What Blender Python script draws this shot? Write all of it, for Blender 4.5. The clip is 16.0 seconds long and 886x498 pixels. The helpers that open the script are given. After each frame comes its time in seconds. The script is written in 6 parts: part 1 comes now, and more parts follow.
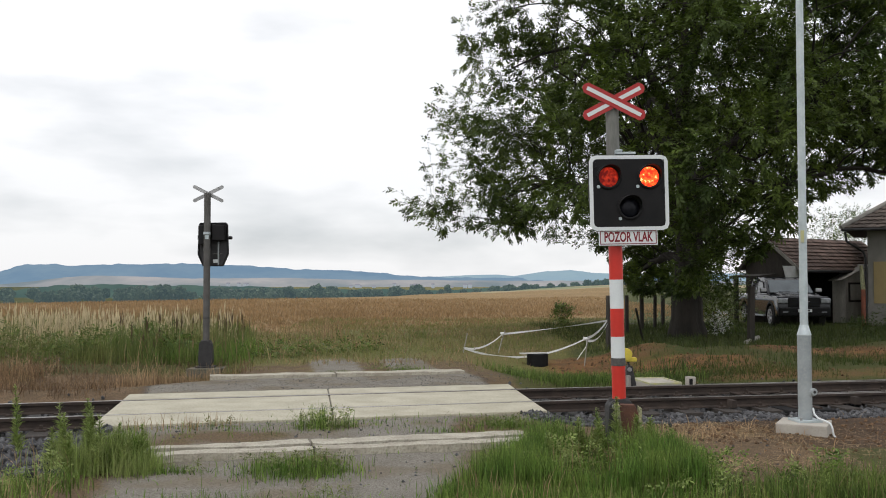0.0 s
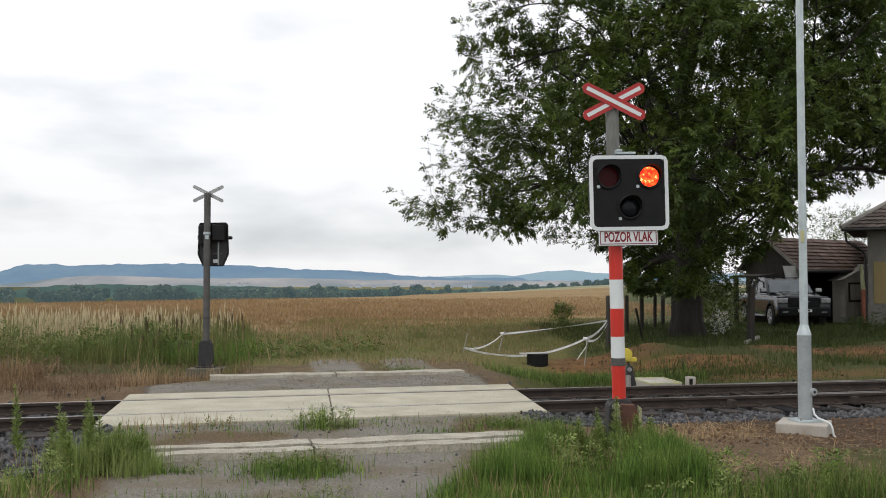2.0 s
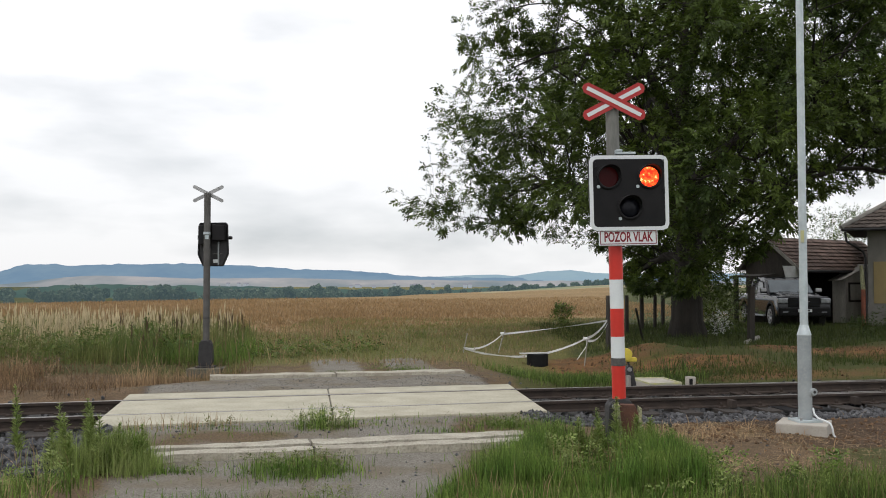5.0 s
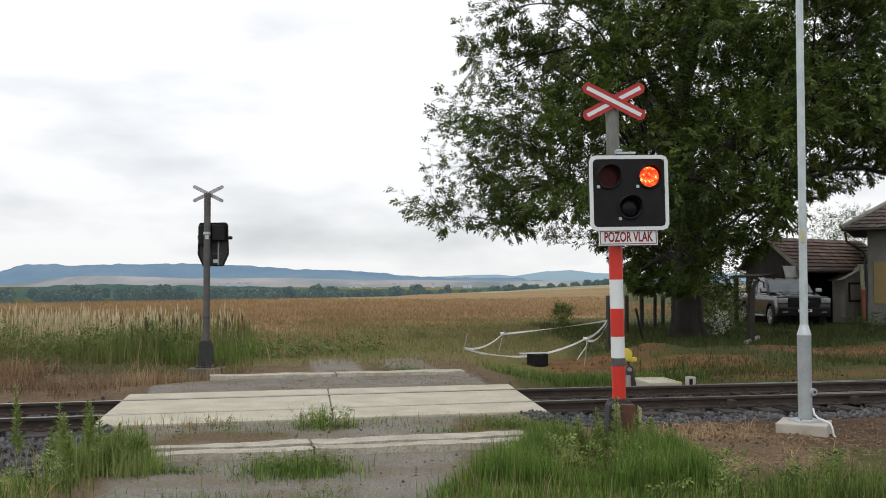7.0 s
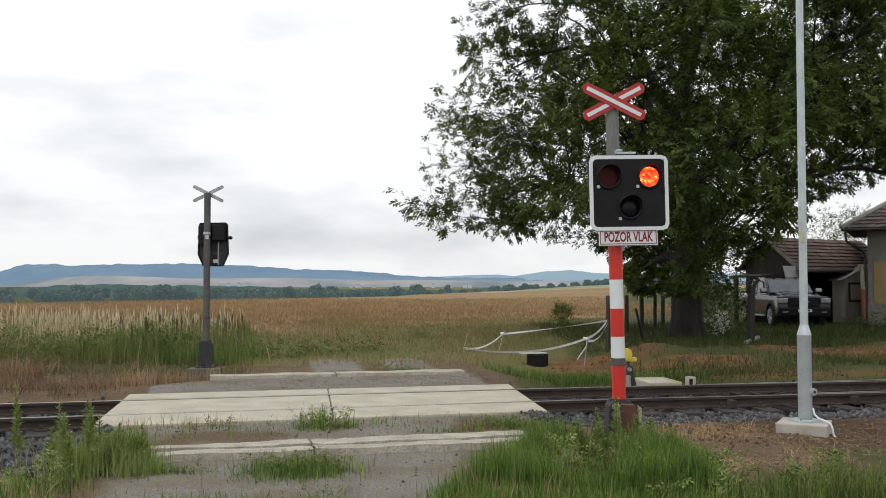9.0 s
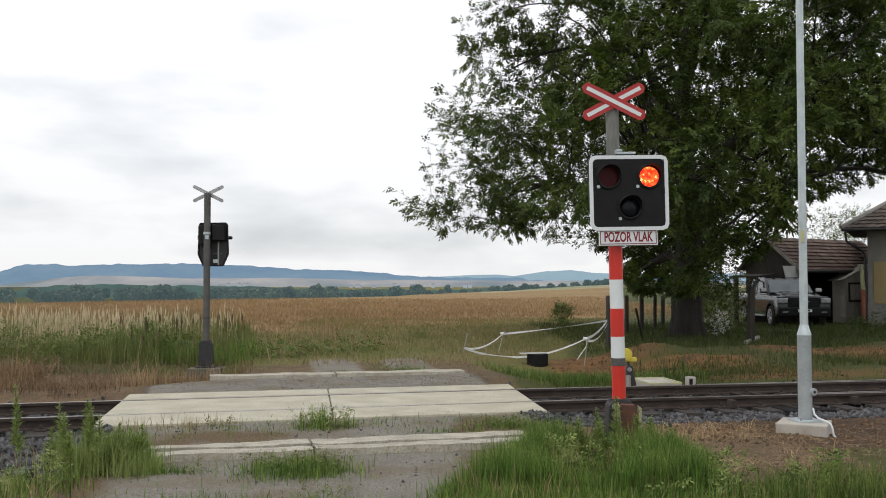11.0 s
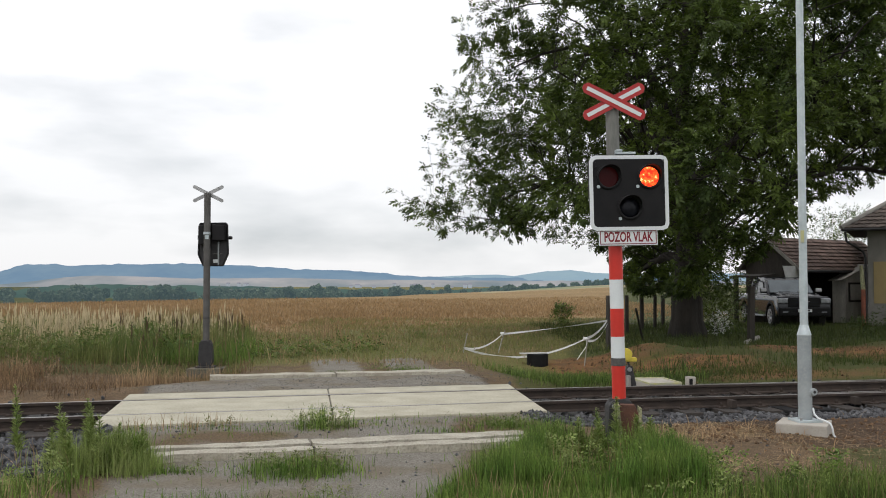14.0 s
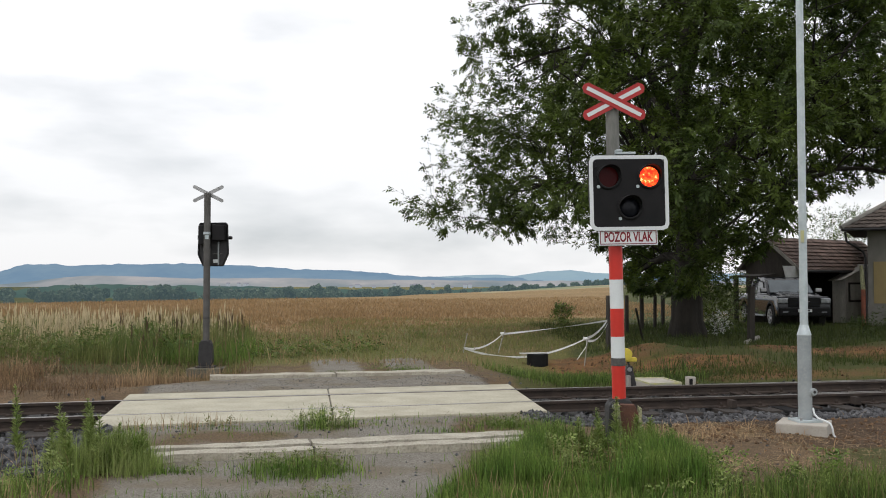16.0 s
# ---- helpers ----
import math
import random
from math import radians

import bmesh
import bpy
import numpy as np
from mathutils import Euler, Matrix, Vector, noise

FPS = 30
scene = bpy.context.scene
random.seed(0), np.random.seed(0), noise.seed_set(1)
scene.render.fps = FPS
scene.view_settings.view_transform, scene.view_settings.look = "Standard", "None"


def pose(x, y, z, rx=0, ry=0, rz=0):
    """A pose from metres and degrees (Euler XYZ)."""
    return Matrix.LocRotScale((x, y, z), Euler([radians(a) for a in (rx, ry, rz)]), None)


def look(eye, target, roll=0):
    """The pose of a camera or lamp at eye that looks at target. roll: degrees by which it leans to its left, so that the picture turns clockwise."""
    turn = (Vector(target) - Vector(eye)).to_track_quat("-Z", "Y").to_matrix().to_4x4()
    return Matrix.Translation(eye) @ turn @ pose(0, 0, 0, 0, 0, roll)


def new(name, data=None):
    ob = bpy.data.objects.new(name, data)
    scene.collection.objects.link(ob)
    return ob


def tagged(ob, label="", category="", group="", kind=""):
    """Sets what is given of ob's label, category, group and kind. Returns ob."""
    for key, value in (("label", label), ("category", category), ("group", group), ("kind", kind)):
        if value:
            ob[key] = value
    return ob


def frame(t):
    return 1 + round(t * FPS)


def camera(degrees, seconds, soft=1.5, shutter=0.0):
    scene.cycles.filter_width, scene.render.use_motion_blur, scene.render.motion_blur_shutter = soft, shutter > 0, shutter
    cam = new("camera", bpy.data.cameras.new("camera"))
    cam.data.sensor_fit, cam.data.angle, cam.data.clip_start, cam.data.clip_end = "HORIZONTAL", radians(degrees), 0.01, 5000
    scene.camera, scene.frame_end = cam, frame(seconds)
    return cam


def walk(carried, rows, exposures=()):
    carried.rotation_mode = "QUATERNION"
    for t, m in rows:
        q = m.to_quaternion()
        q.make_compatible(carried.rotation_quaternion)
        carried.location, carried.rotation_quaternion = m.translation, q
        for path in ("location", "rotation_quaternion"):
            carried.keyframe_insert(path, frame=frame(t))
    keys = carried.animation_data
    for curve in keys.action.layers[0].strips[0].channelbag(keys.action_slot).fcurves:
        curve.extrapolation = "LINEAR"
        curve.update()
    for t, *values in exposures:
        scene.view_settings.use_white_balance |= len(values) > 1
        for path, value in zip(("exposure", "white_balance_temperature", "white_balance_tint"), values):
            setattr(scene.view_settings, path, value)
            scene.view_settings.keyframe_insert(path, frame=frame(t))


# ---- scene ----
cam = camera(50.82, 16.0, 1.0)
walk(cam, [(0.0, pose(0, 0, 1.656, 92.12, 0, 0)), (16.0, pose(0, 0, 1.656, 92.12, 0, 0))], [(0.0, 0.0), (16.0, 0.0)])

# ---- light: bright overcast sky, weak broad sun ----
SUN_EL, SUN_AZ = 52.0, 215.0
world = bpy.data.worlds.new("overcast_sky")
scene.world = world
world.use_nodes = True
wn, wl = world.node_tree.nodes, world.node_tree.links
wn.clear()
w_out, w_bg = wn.new("ShaderNodeOutputWorld"), wn.new("ShaderNodeBackground")
w_sky = wn.new("ShaderNodeTexSky")
w_sky.sky_type, w_sky.sun_disc = "NISHITA", False
w_sky.sun_elevation, w_sky.sun_rotation = radians(SUN_EL), radians(SUN_AZ)
w_scale = wn.new("ShaderNodeVectorMath")
w_scale.operation = "SCALE"
w_scale.inputs["Scale"].default_value = 0.11
w_co, w_map = wn.new("ShaderNodeTexCoord"), wn.new("ShaderNodeMapping")
w_map.inputs["Scale"].default_value = (2.6, 2.6, 8.5)
w_map.inputs["Location"].default_value = (1.7, 0.4, 2.1)
w_noise, w_ramp = wn.new("ShaderNodeTexNoise"), wn.new("ShaderNodeValToRGB")
w_noise.inputs["Scale"].default_value, w_noise.inputs["Detail"].default_value = 1.5, 5.0
w_noise.inputs["Roughness"].default_value = 0.48
w_ramp.color_ramp.elements[0].position, w_ramp.color_ramp.elements[0].color = 0.24, (0.74, 0.77, 0.80, 1)
w_ramp.color_ramp.elements[1].position, w_ramp.color_ramp.elements[1].color = 0.50, (1.14, 1.14, 1.16, 1)
w_mix = wn.new("ShaderNodeMixRGB")
w_mix.inputs[0].default_value = 0.90
w_bg.inputs["Strength"].default_value = 1.0
wl.new(w_sky.outputs[0], w_scale.inputs[0])
wl.new(w_co.outputs["Generated"], w_map.inputs[0])
wl.new(w_map.outputs[0], w_noise.inputs["Vector"])
wl.new(w_noise.outputs["Fac"], w_ramp.inputs[0])
wl.new(w_scale.outputs[0], w_mix.inputs[1])
wl.new(w_ramp.outputs[0], w_mix.inputs[2])
# duller air towards the horizon
w_sep, w_low, w_dim = wn.new("ShaderNodeSeparateXYZ"), wn.new("ShaderNodeMapRange"), wn.new("ShaderNodeVectorMath")
w_low.inputs[1].default_value, w_low.inputs[2].default_value = 0.0, 0.22
w_low.inputs[3].default_value, w_low.inputs[4].default_value = 0.86, 1.0
w_dim.operation = "SCALE"
wl.new(w_co.outputs["Generated"], w_sep.inputs[0])
wl.new(w_sep.outputs["Z"], w_low.inputs[0])
wl.new(w_mix.outputs[0], w_dim.inputs[0])
wl.new(w_low.outputs[0], w_dim.inputs["Scale"])
wl.new(w_dim.outputs[0], w_bg.inputs[0])
wl.new(w_bg.outputs[0], w_out.inputs[0])
sun = new("sun", bpy.data.lights.new("sun", "SUN"))
sun.data.energy, sun.data.angle, sun.data.color = 0.9, radians(16), (1.0, 0.96, 0.9)
sun.matrix_world = look((-14, -20, 30), (0, 0, 0))


# ---- materials ----
def mat(name, a, b=None, c=None, rough=0.8, metal=0.0, scale=8.0, fine=60.0, bump=0.15, spec=0.4, space="Object", grain=0.35, stretch=(1, 1, 1), isle=0.0, coat=0.0, each=0.0):
    """Two-scale mottled surface: colours a and b in patches, c as fine grain."""
    m = bpy.data.materials.new(name)
    m.use_nodes = True
    n, l = m.node_tree.nodes, m.node_tree.links
    p = n["Principled BSDF"]
    b, c = b or tuple(v * 0.75 for v in a), c or tuple(v * 0.6 for v in a)
    co, mp = n.new("ShaderNodeTexCoord"), n.new("ShaderNodeMapping")
    mp.inputs["Scale"].default_value = stretch
    l.new(co.outputs[space], mp.inputs[0])
    n1, n2 = n.new("ShaderNodeTexNoise"), n.new("ShaderNodeTexNoise")
    n1.inputs["Scale"].default_value, n1.inputs["Detail"].default_value = scale, 6
    n2.inputs["Scale"].default_value, n2.inputs["Detail"].default_value = fine, 4
    l.new(mp.outputs[0], n1.inputs["Vector"]), l.new(mp.outputs[0], n2.inputs["Vector"])
    r1, r2 = n.new("ShaderNodeMapRange"), n.new("ShaderNodeMapRange")
    r1.inputs[1].default_value, r1.inputs[2].default_value = 0.36, 0.64
    r2.inputs[1].default_value, r2.inputs[2].default_value = 0.45, 0.72
    r2.inputs[4].default_value = grain
    l.new(n1.outputs["Fac"], r1.inputs[0]), l.new(n2.outputs["Fac"], r2.inputs[0])
    m1, m2 = n.new("ShaderNodeMixRGB"), n.new("ShaderNodeMixRGB")
    m1.inputs[1].default_value, m1.inputs[2].default_value, m2.inputs[2].default_value = (*a, 1), (*b, 1), (*c, 1)
    l.new(r1.outputs[0], m1.inputs[0]), l.new(m1.outputs[0], m2.inputs[1]), l.new(r2.outputs[0], m2.inputs[0])
    last = m2.outputs[0]
    if isle or each:
        g, hs = n.new("ShaderNodeNewGeometry") if isle else n.new("ShaderNodeObjectInfo"), n.new("ShaderNodeHueSaturation")
        mr = n.new("ShaderNodeMapRange")
        mr.inputs[3].default_value, mr.inputs[4].default_value = 1 - (isle or each), 1 + (isle or each)
        l.new(g.outputs["Random Per Island" if isle else "Random"], mr.inputs[0]), l.new(mr.outputs[0], hs.inputs["Value"])
        l.new(last, hs.inputs["Color"])
        last = hs.outputs[0]
    l.new(last, p.inputs["Base Color"])
    p.inputs["Roughness"].default_value, p.inputs["Metallic"].default_value = rough, metal
    p.inputs["Specular IOR Level"].default_value = spec
    p.inputs["Coat Weight"].default_value = coat
    if bump:
        bp = n.new("ShaderNodeBump")
        bp.inputs["Strength"].default_value, bp.inputs["Distance"].default_value = bump, 0.02
        l.new(n2.outputs["Fac"], bp.inputs["Height"]), l.new(bp.outputs[0], p.inputs["Normal"])
    return m


def leaf_mat(name, a, b, thin=0.3, isle=0.35, scale=0.6, rough=0.55):
    """Foliage: diffuse plus some light let through, each leaf a little different."""
    m = mat(name, a, b, rough=rough, scale=scale, fine=9.0, bump=0.0, isle=isle, grain=0.2, spec=0.3)
    n, l = m.node_tree.nodes, m.node_tree.links
    p, out = n["Principled BSDF"], n["Material Output"]
    t, mx = n.new("ShaderNodeBsdfTranslucent"), n.new("ShaderNodeMixShader")
    l.new(p.inputs["Base Color"].links[0].from_socket, t.inputs[0])
    mx.inputs[0].default_value = thin
    l.new(p.outputs[0], mx.inputs[1]), l.new(t.outputs[0], mx.inputs[2]), l.new(mx.outputs[0], out.inputs[0])
    return m


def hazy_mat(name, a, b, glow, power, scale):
    """Far distance: dull patchwork colour; blue air haze is painted on as a glow."""
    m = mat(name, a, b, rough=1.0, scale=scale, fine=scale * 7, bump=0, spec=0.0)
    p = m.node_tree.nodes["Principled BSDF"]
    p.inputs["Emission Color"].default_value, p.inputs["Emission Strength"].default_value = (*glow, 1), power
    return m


M_CONC = mat("pale_concrete", (0.485, 0.455, 0.355), (0.39, 0.36, 0.275), (0.25, 0.23, 0.18), scale=2.2, fine=32, bump=0.3, grain=0.55)
M_KERB = mat("weathered_kerb_concrete", (0.47, 0.44, 0.36), (0.33, 0.30, 0.24), (0.17, 0.15, 0.12), scale=5, fine=40, bump=0.5, grain=0.6)
M_PLINTH = mat("plinth_concrete", (0.46, 0.43, 0.38), (0.36, 0.33, 0.29), scale=4, fine=60, bump=0.2)
M_RAILSIDE = mat("rusty_rail_steel", (0.058, 0.042, 0.034), (0.034, 0.026, 0.022), rough=0.85, scale=6, fine=50, metal=0.1)
M_RAILTOP = mat("polished_rail_steel", (0.36, 0.34, 0.33), (0.26, 0.24, 0.23), rough=0.38, metal=0.7, scale=4, fine=30, bump=0.03)
M_SLEEPER = mat("dark_sleeper_wood", (0.055, 0.046, 0.04), (0.035, 0.03, 0.027), rough=0.9, scale=5, fine=50, bump=0.5)
M_STONE = mat("grey_ballast_stone", (0.088, 0.088, 0.092), (0.042, 0.042, 0.046), (0.16, 0.16, 0.165), scale=6, fine=50, isle=0.65, bump=0.3, rough=0.9)
M_DARKPOLE = mat("weathered_dark_grey_paint", (0.10, 0.097, 0.092), (0.07, 0.067, 0.063), (0.15, 0.145, 0.14), scale=4, fine=40, rough=0.7, bump=0.1)
M_GREYPOLE = mat("weathered_grey_paint", (0.20, 0.20, 0.185), (0.13, 0.13, 0.12), (0.28, 0.28, 0.26), scale=3, fine=30, rough=0.75, bump=0.1, stretch=(1, 1, 0.25))
M_RED = mat("red_reflective_foil", (0.62, 0.035, 0.022), (0.52, 0.03, 0.02), rough=0.45, scale=3, fine=60, bump=0.02, grain=0.15)
M_WHITE = mat("white_paint", (0.70, 0.73, 0.74), (0.66, 0.69, 0.70), (0.52, 0.54, 0.55), rough=0.5, scale=5, fine=50, bump=0.03, grain=0.2)
M_BLACK = mat("matt_black_paint", (0.009, 0.009, 0.010), (0.014, 0.013, 0.014), spec=0.2, rough=0.6, scale=5, fine=60, bump=0.05)
M_IRON = mat("black_cast_iron", (0.035, 0.034, 0.036), (0.02, 0.02, 0.022), (0.08, 0.07, 0.06), rough=0.65, scale=9, fine=60, bump=0.25)
M_GALV = mat("galvanised_steel", (0.52, 0.58, 0.60), (0.40, 0.46, 0.48), (0.64, 0.66, 0.66), rough=0.45, metal=0.25, scale=4, fine=35, bump=0.03)
M_GALVDULL = mat("dull_galvanised_steel", (0.36, 0.39, 0.40), (0.28, 0.31, 0.32), (0.44, 0.46, 0.46), rough=0.5, metal=0.25, scale=4, fine=35, bump=0.03)
M_STEEL = mat("bare_steel", (0.42, 0.42, 0.42), (0.3, 0.3, 0.3), rough=0.4, metal=0.8, scale=8, fine=60, bump=0.03)
M_BARK = mat("dark_walnut_bark", (0.034, 0.029, 0.024), (0.02, 0.018, 0.015), (0.014, 0.012, 0.01), rough=0.95, scale=3, fine=22, bump=0.9, stretch=(1, 1, 0.3))
M_LEAF = leaf_mat("walnut_leaves", (0.036, 0.060, 0.012), (0.105, 0.148, 0.026), 0.36, isle=0.5)
M_GRASS = leaf_mat("green_grass_blades", (0.092, 0.172, 0.03), (0.172, 0.238, 0.052), 0.35, scale=2.6, isle=0.65)
M_DEEPGRASS = leaf_mat("deep_green_grass_blades", (0.075, 0.13, 0.026), (0.145, 0.19, 0.045), 0.35, scale=2.2, isle=0.65)
M_STRAW = leaf_mat("dry_straw_blades", (0.37, 0.265, 0.15), (0.24, 0.15, 0.085), 0.2, scale=1.4, isle=0.5)
M_SEED = leaf_mat("pale_seed_heads", (0.66, 0.57, 0.38), (0.52, 0.44, 0.28), 0.3, scale=1.2, isle=0.25)
M_WHEAT = leaf_mat("ripe_wheat_stalks", (0.34, 0.225, 0.115), (0.25, 0.165, 0.08), 0.2, scale=0.25, isle=0.25)
M_FARLEAF = leaf_mat("hazy_far_leaves", (0.06, 0.085, 0.05), (0.08, 0.105, 0.06), 0.2, scale=0.05)
M_FARWEED = leaf_mat("dull_green_field_edge_weeds", (0.105, 0.15, 0.036), (0.185, 0.195, 0.065), 0.32, scale=0.9, isle=0.4)
M_MEADOW = leaf_mat("yellowing_meadow_grass", (0.165, 0.185, 0.055), (0.235, 0.21, 0.085), 0.3, scale=0.5, isle=0.35)
M_TAPE = mat("white_plastic_tape", (0.84, 0.84, 0.84), (0.74, 0.74, 0.75), rough=0.4, scale=6, fine=40, bump=0.05)


# ---- mesh helpers ----
def put(name, bm, material, parent=None, label=""):
    me = bpy.data.meshes.new(name)
    bm.normal_update()
    bm.to_mesh(me)
    bm.free()
    for x in material if isinstance(material, (list, tuple)) else (material,):
        me.materials.append(x)
    ob = new(name, me)
    ob.parent = parent
    return tagged(ob, label) if label else ob


def part(name, bm, material, parent, label=""):
    """One mesh object under a thing or a part."""
    return put(name, bm, material, parent, label)


def thing(name, m, label, category, group=""):
    e = new(name)
    e.empty_display_size = 0.2
    e.matrix_basis = m
    return tagged(e, label, category, group)


def soft(bm, width, seg=2, sharp=30):
    """Bevel the sharp edges."""
    es = [e for e in bm.edges if e.is_manifold and e.calc_face_angle(0) > radians(sharp)]
    if es and width:
        bmesh.ops.bevel(bm, geom=es, offset=width, segments=seg, affect="EDGES", profile=0.6, clamp_overlap=True)
    return bm


def smooth(bm):
    for f in bm.faces:
        f.smooth = True
    return bm


def box(x0, x1, y0, y1, z0, z1, bevel=0.0, bm=None, m=None):
    b = bmesh.new()
    r = bmesh.ops.create_cube(b, size=1)
    for v in b.verts:
        v.co = ((x0 + x1) / 2 + v.co.x * (x1 - x0), (y0 + y1) / 2 + v.co.y * (y1 - y0), (z0 + z1) / 2 + v.co.z * (z1 - z0))
    soft(b, bevel)
    return join(b, bm, m)


def join(b, bm=None, m=None):
    if m is not None:
        b.transform(m)
    if bm is None:
        return b
    me = bpy.data.meshes.new("tmp")
    b.to_mesh(me)
    b.free()
    bm.from_mesh(me)
    bpy.data.meshes.remove(me)
    return bm


def rod(p, q, r0, r1=None, seg=12, bm=None, bevel=0.0):
    """A tapered round bar from p to q."""
    p, q = Vector(p), Vector(q)
    b = bmesh.new()
    bmesh.ops.create_cone(b, cap_ends=True, segments=seg, radius1=r0, radius2=r0 if r1 is None else r1, depth=(q - p).length)
    for f in b.faces:
        f.smooth = len(f.verts) == 4
    for e in b.edges:
        e.smooth = all(f.smooth for f in e.link_faces)
    soft(b, bevel, 2, 60)
    b.transform(Matrix.Translation((p + q) / 2) @ (q - p).to_track_quat("Z", "Y").to_matrix().to_4x4())
    return join(b, bm)


def prism(pts, y0, y1, bevel=0.0, bm=None, m=None, seg=2):
    """An outline in x and z, pulled from y0 to y1."""
    b = bmesh.new()
    f = b.faces.new([b.verts.new((x, y0, z)) for x, z in pts])
    g = bmesh.ops.extrude_face_region(b, geom=[f])
    bmesh.ops.translate(b, verts=[v for v in g["geom"] if isinstance(v, bmesh.types.BMVert)], vec=(0, y1 - y0, 0))
    bmesh.ops.recalc_face_normals(b, faces=b.faces)
    soft(b, bevel, seg)
    return join(b, bm, m)


def sweep(path, outline, bm=None):
    """Pull an outline (side, up) along a path of points that runs level."""
    b = bmesh.new()
    rings = []
    for i, p in enumerate(path):
        d = Vector(path[min(i + 1, len(path) - 1)]) - Vector(path[max(i - 1, 0)])
        d.z = 0
        d.normalize()
        s = Vector((-d.y, d.x, 0))
        rings.append([b.verts.new(Vector(p) + s * a + Vector((0, 0, h))) for a, h in outline])
    k = len(outline)
    for r, q in zip(rings, rings[1:]):
        for j in range(k):
            b.faces.new((r[j], r[(j + 1) % k], q[(j + 1) % k], q[j]))
    b.faces.new(rings[0][::-1]), b.faces.new(rings[-1])
    bmesh.ops.recalc_face_normals(b, faces=b.faces)
    return join(b, bm)


def tube(pts, r, bm=None, seg=8):
    for p, q in zip(pts, pts[1:]):
        bm = rod(p, q, r, seg=seg, bm=bm)
    return bm


def raw(name, verts, faces, material, parent=None, smooth_it=False):
    """A mesh from computed arrays: faces all with the same count of corners."""
    verts, faces = np.asarray(verts, np.float32).reshape(-1, 3), np.asarray(faces, np.int32)
    k = faces.shape[1]
    me = bpy.data.meshes.new(name)
    me.vertices.add(len(verts)), me.loops.add(faces.size), me.polygons.add(len(faces))
    me.vertices.foreach_set("co", verts.ravel())
    me.loops.foreach_set("vertex_index", faces.ravel())
    me.polygons.foreach_set("loop_start", np.arange(0, faces.size, k, dtype=np.int32))
    me.polygons.foreach_set("use_smooth", np.full(len(faces), smooth_it))
    me.update(calc_edges=True)
    for x in material if isinstance(material, (list, tuple)) else (material,):
        me.materials.append(x)
    ob = new(name, me)
    ob.parent = parent
    return ob


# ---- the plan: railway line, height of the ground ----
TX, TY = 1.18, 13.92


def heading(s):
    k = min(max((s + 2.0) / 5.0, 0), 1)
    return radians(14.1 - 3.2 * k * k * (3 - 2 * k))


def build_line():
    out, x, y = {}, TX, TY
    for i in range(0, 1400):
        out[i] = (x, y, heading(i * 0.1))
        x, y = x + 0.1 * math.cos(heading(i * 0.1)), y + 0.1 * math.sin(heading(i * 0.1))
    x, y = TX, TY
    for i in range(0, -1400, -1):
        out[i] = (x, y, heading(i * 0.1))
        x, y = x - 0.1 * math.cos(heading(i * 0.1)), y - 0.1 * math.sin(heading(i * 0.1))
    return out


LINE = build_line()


def T(s, d, z=0.0):
    """A point s metres along the line, d metres beyond its middle."""
    i = math.floor(s * 10)
    x, y, h = LINE[i]
    r = s - i * 0.1
    return Vector((x + r * math.cos(h) - d * math.sin(h), y + r * math.sin(h) + d * math.cos(h), z))


LX = np.array([LINE[i][0] for i in range(-1399, 1400)])
LY = np.array([LINE[i][1] for i in range(-1399, 1400)])


def track_sd(x, y):
    """Along and across the line, for arrays."""
    u = (x - TX) * 0.9755 + (y - TY) * 0.2198
    i = np.clip(((u + 139.9) * 10).astype(int), 0, len(LX) - 1)
    h = np.array([LINE[k][2] for k in range(-1399, 1400)])[i]
    d = -(x - LX[i]) * np.sin(h) + (y - LY[i]) * np.cos(h)
    s = u
    return s, d


def step(v, a, b):
    k = np.clip((v - a) / (b - a), 0, 1)
    return k * k * (3 - 2 * k)


def bumps(x, y, f, seed):
    r = np.random.RandomState(seed)
    z = 0
    for i in range(6):
        a, p, k = r.uniform(0, 6.28), r.uniform(0, 6.28), f * r.uniform(0.6, 1.7)
        z = z + np.sin((x * math.cos(a) + y * math.sin(a)) * k + p)
    return z / 6


def road_side(s, d):
    """Metres outside the lane's edge (negative: on the lane)."""
    mid = -2.85 + 0.05 * d + 0.95 * step(d, 3.0, 4.4) - 0.30 * step(-d, 2.0, 4.0) - 0.9 * step(-d, 4, 7)
    half = 2.75 - 0.9 * step(np.abs(d), 3.0, 4.3) - 0.40 * step(-d, 4.3, 5.6)
    return np.abs(s - mid) - half


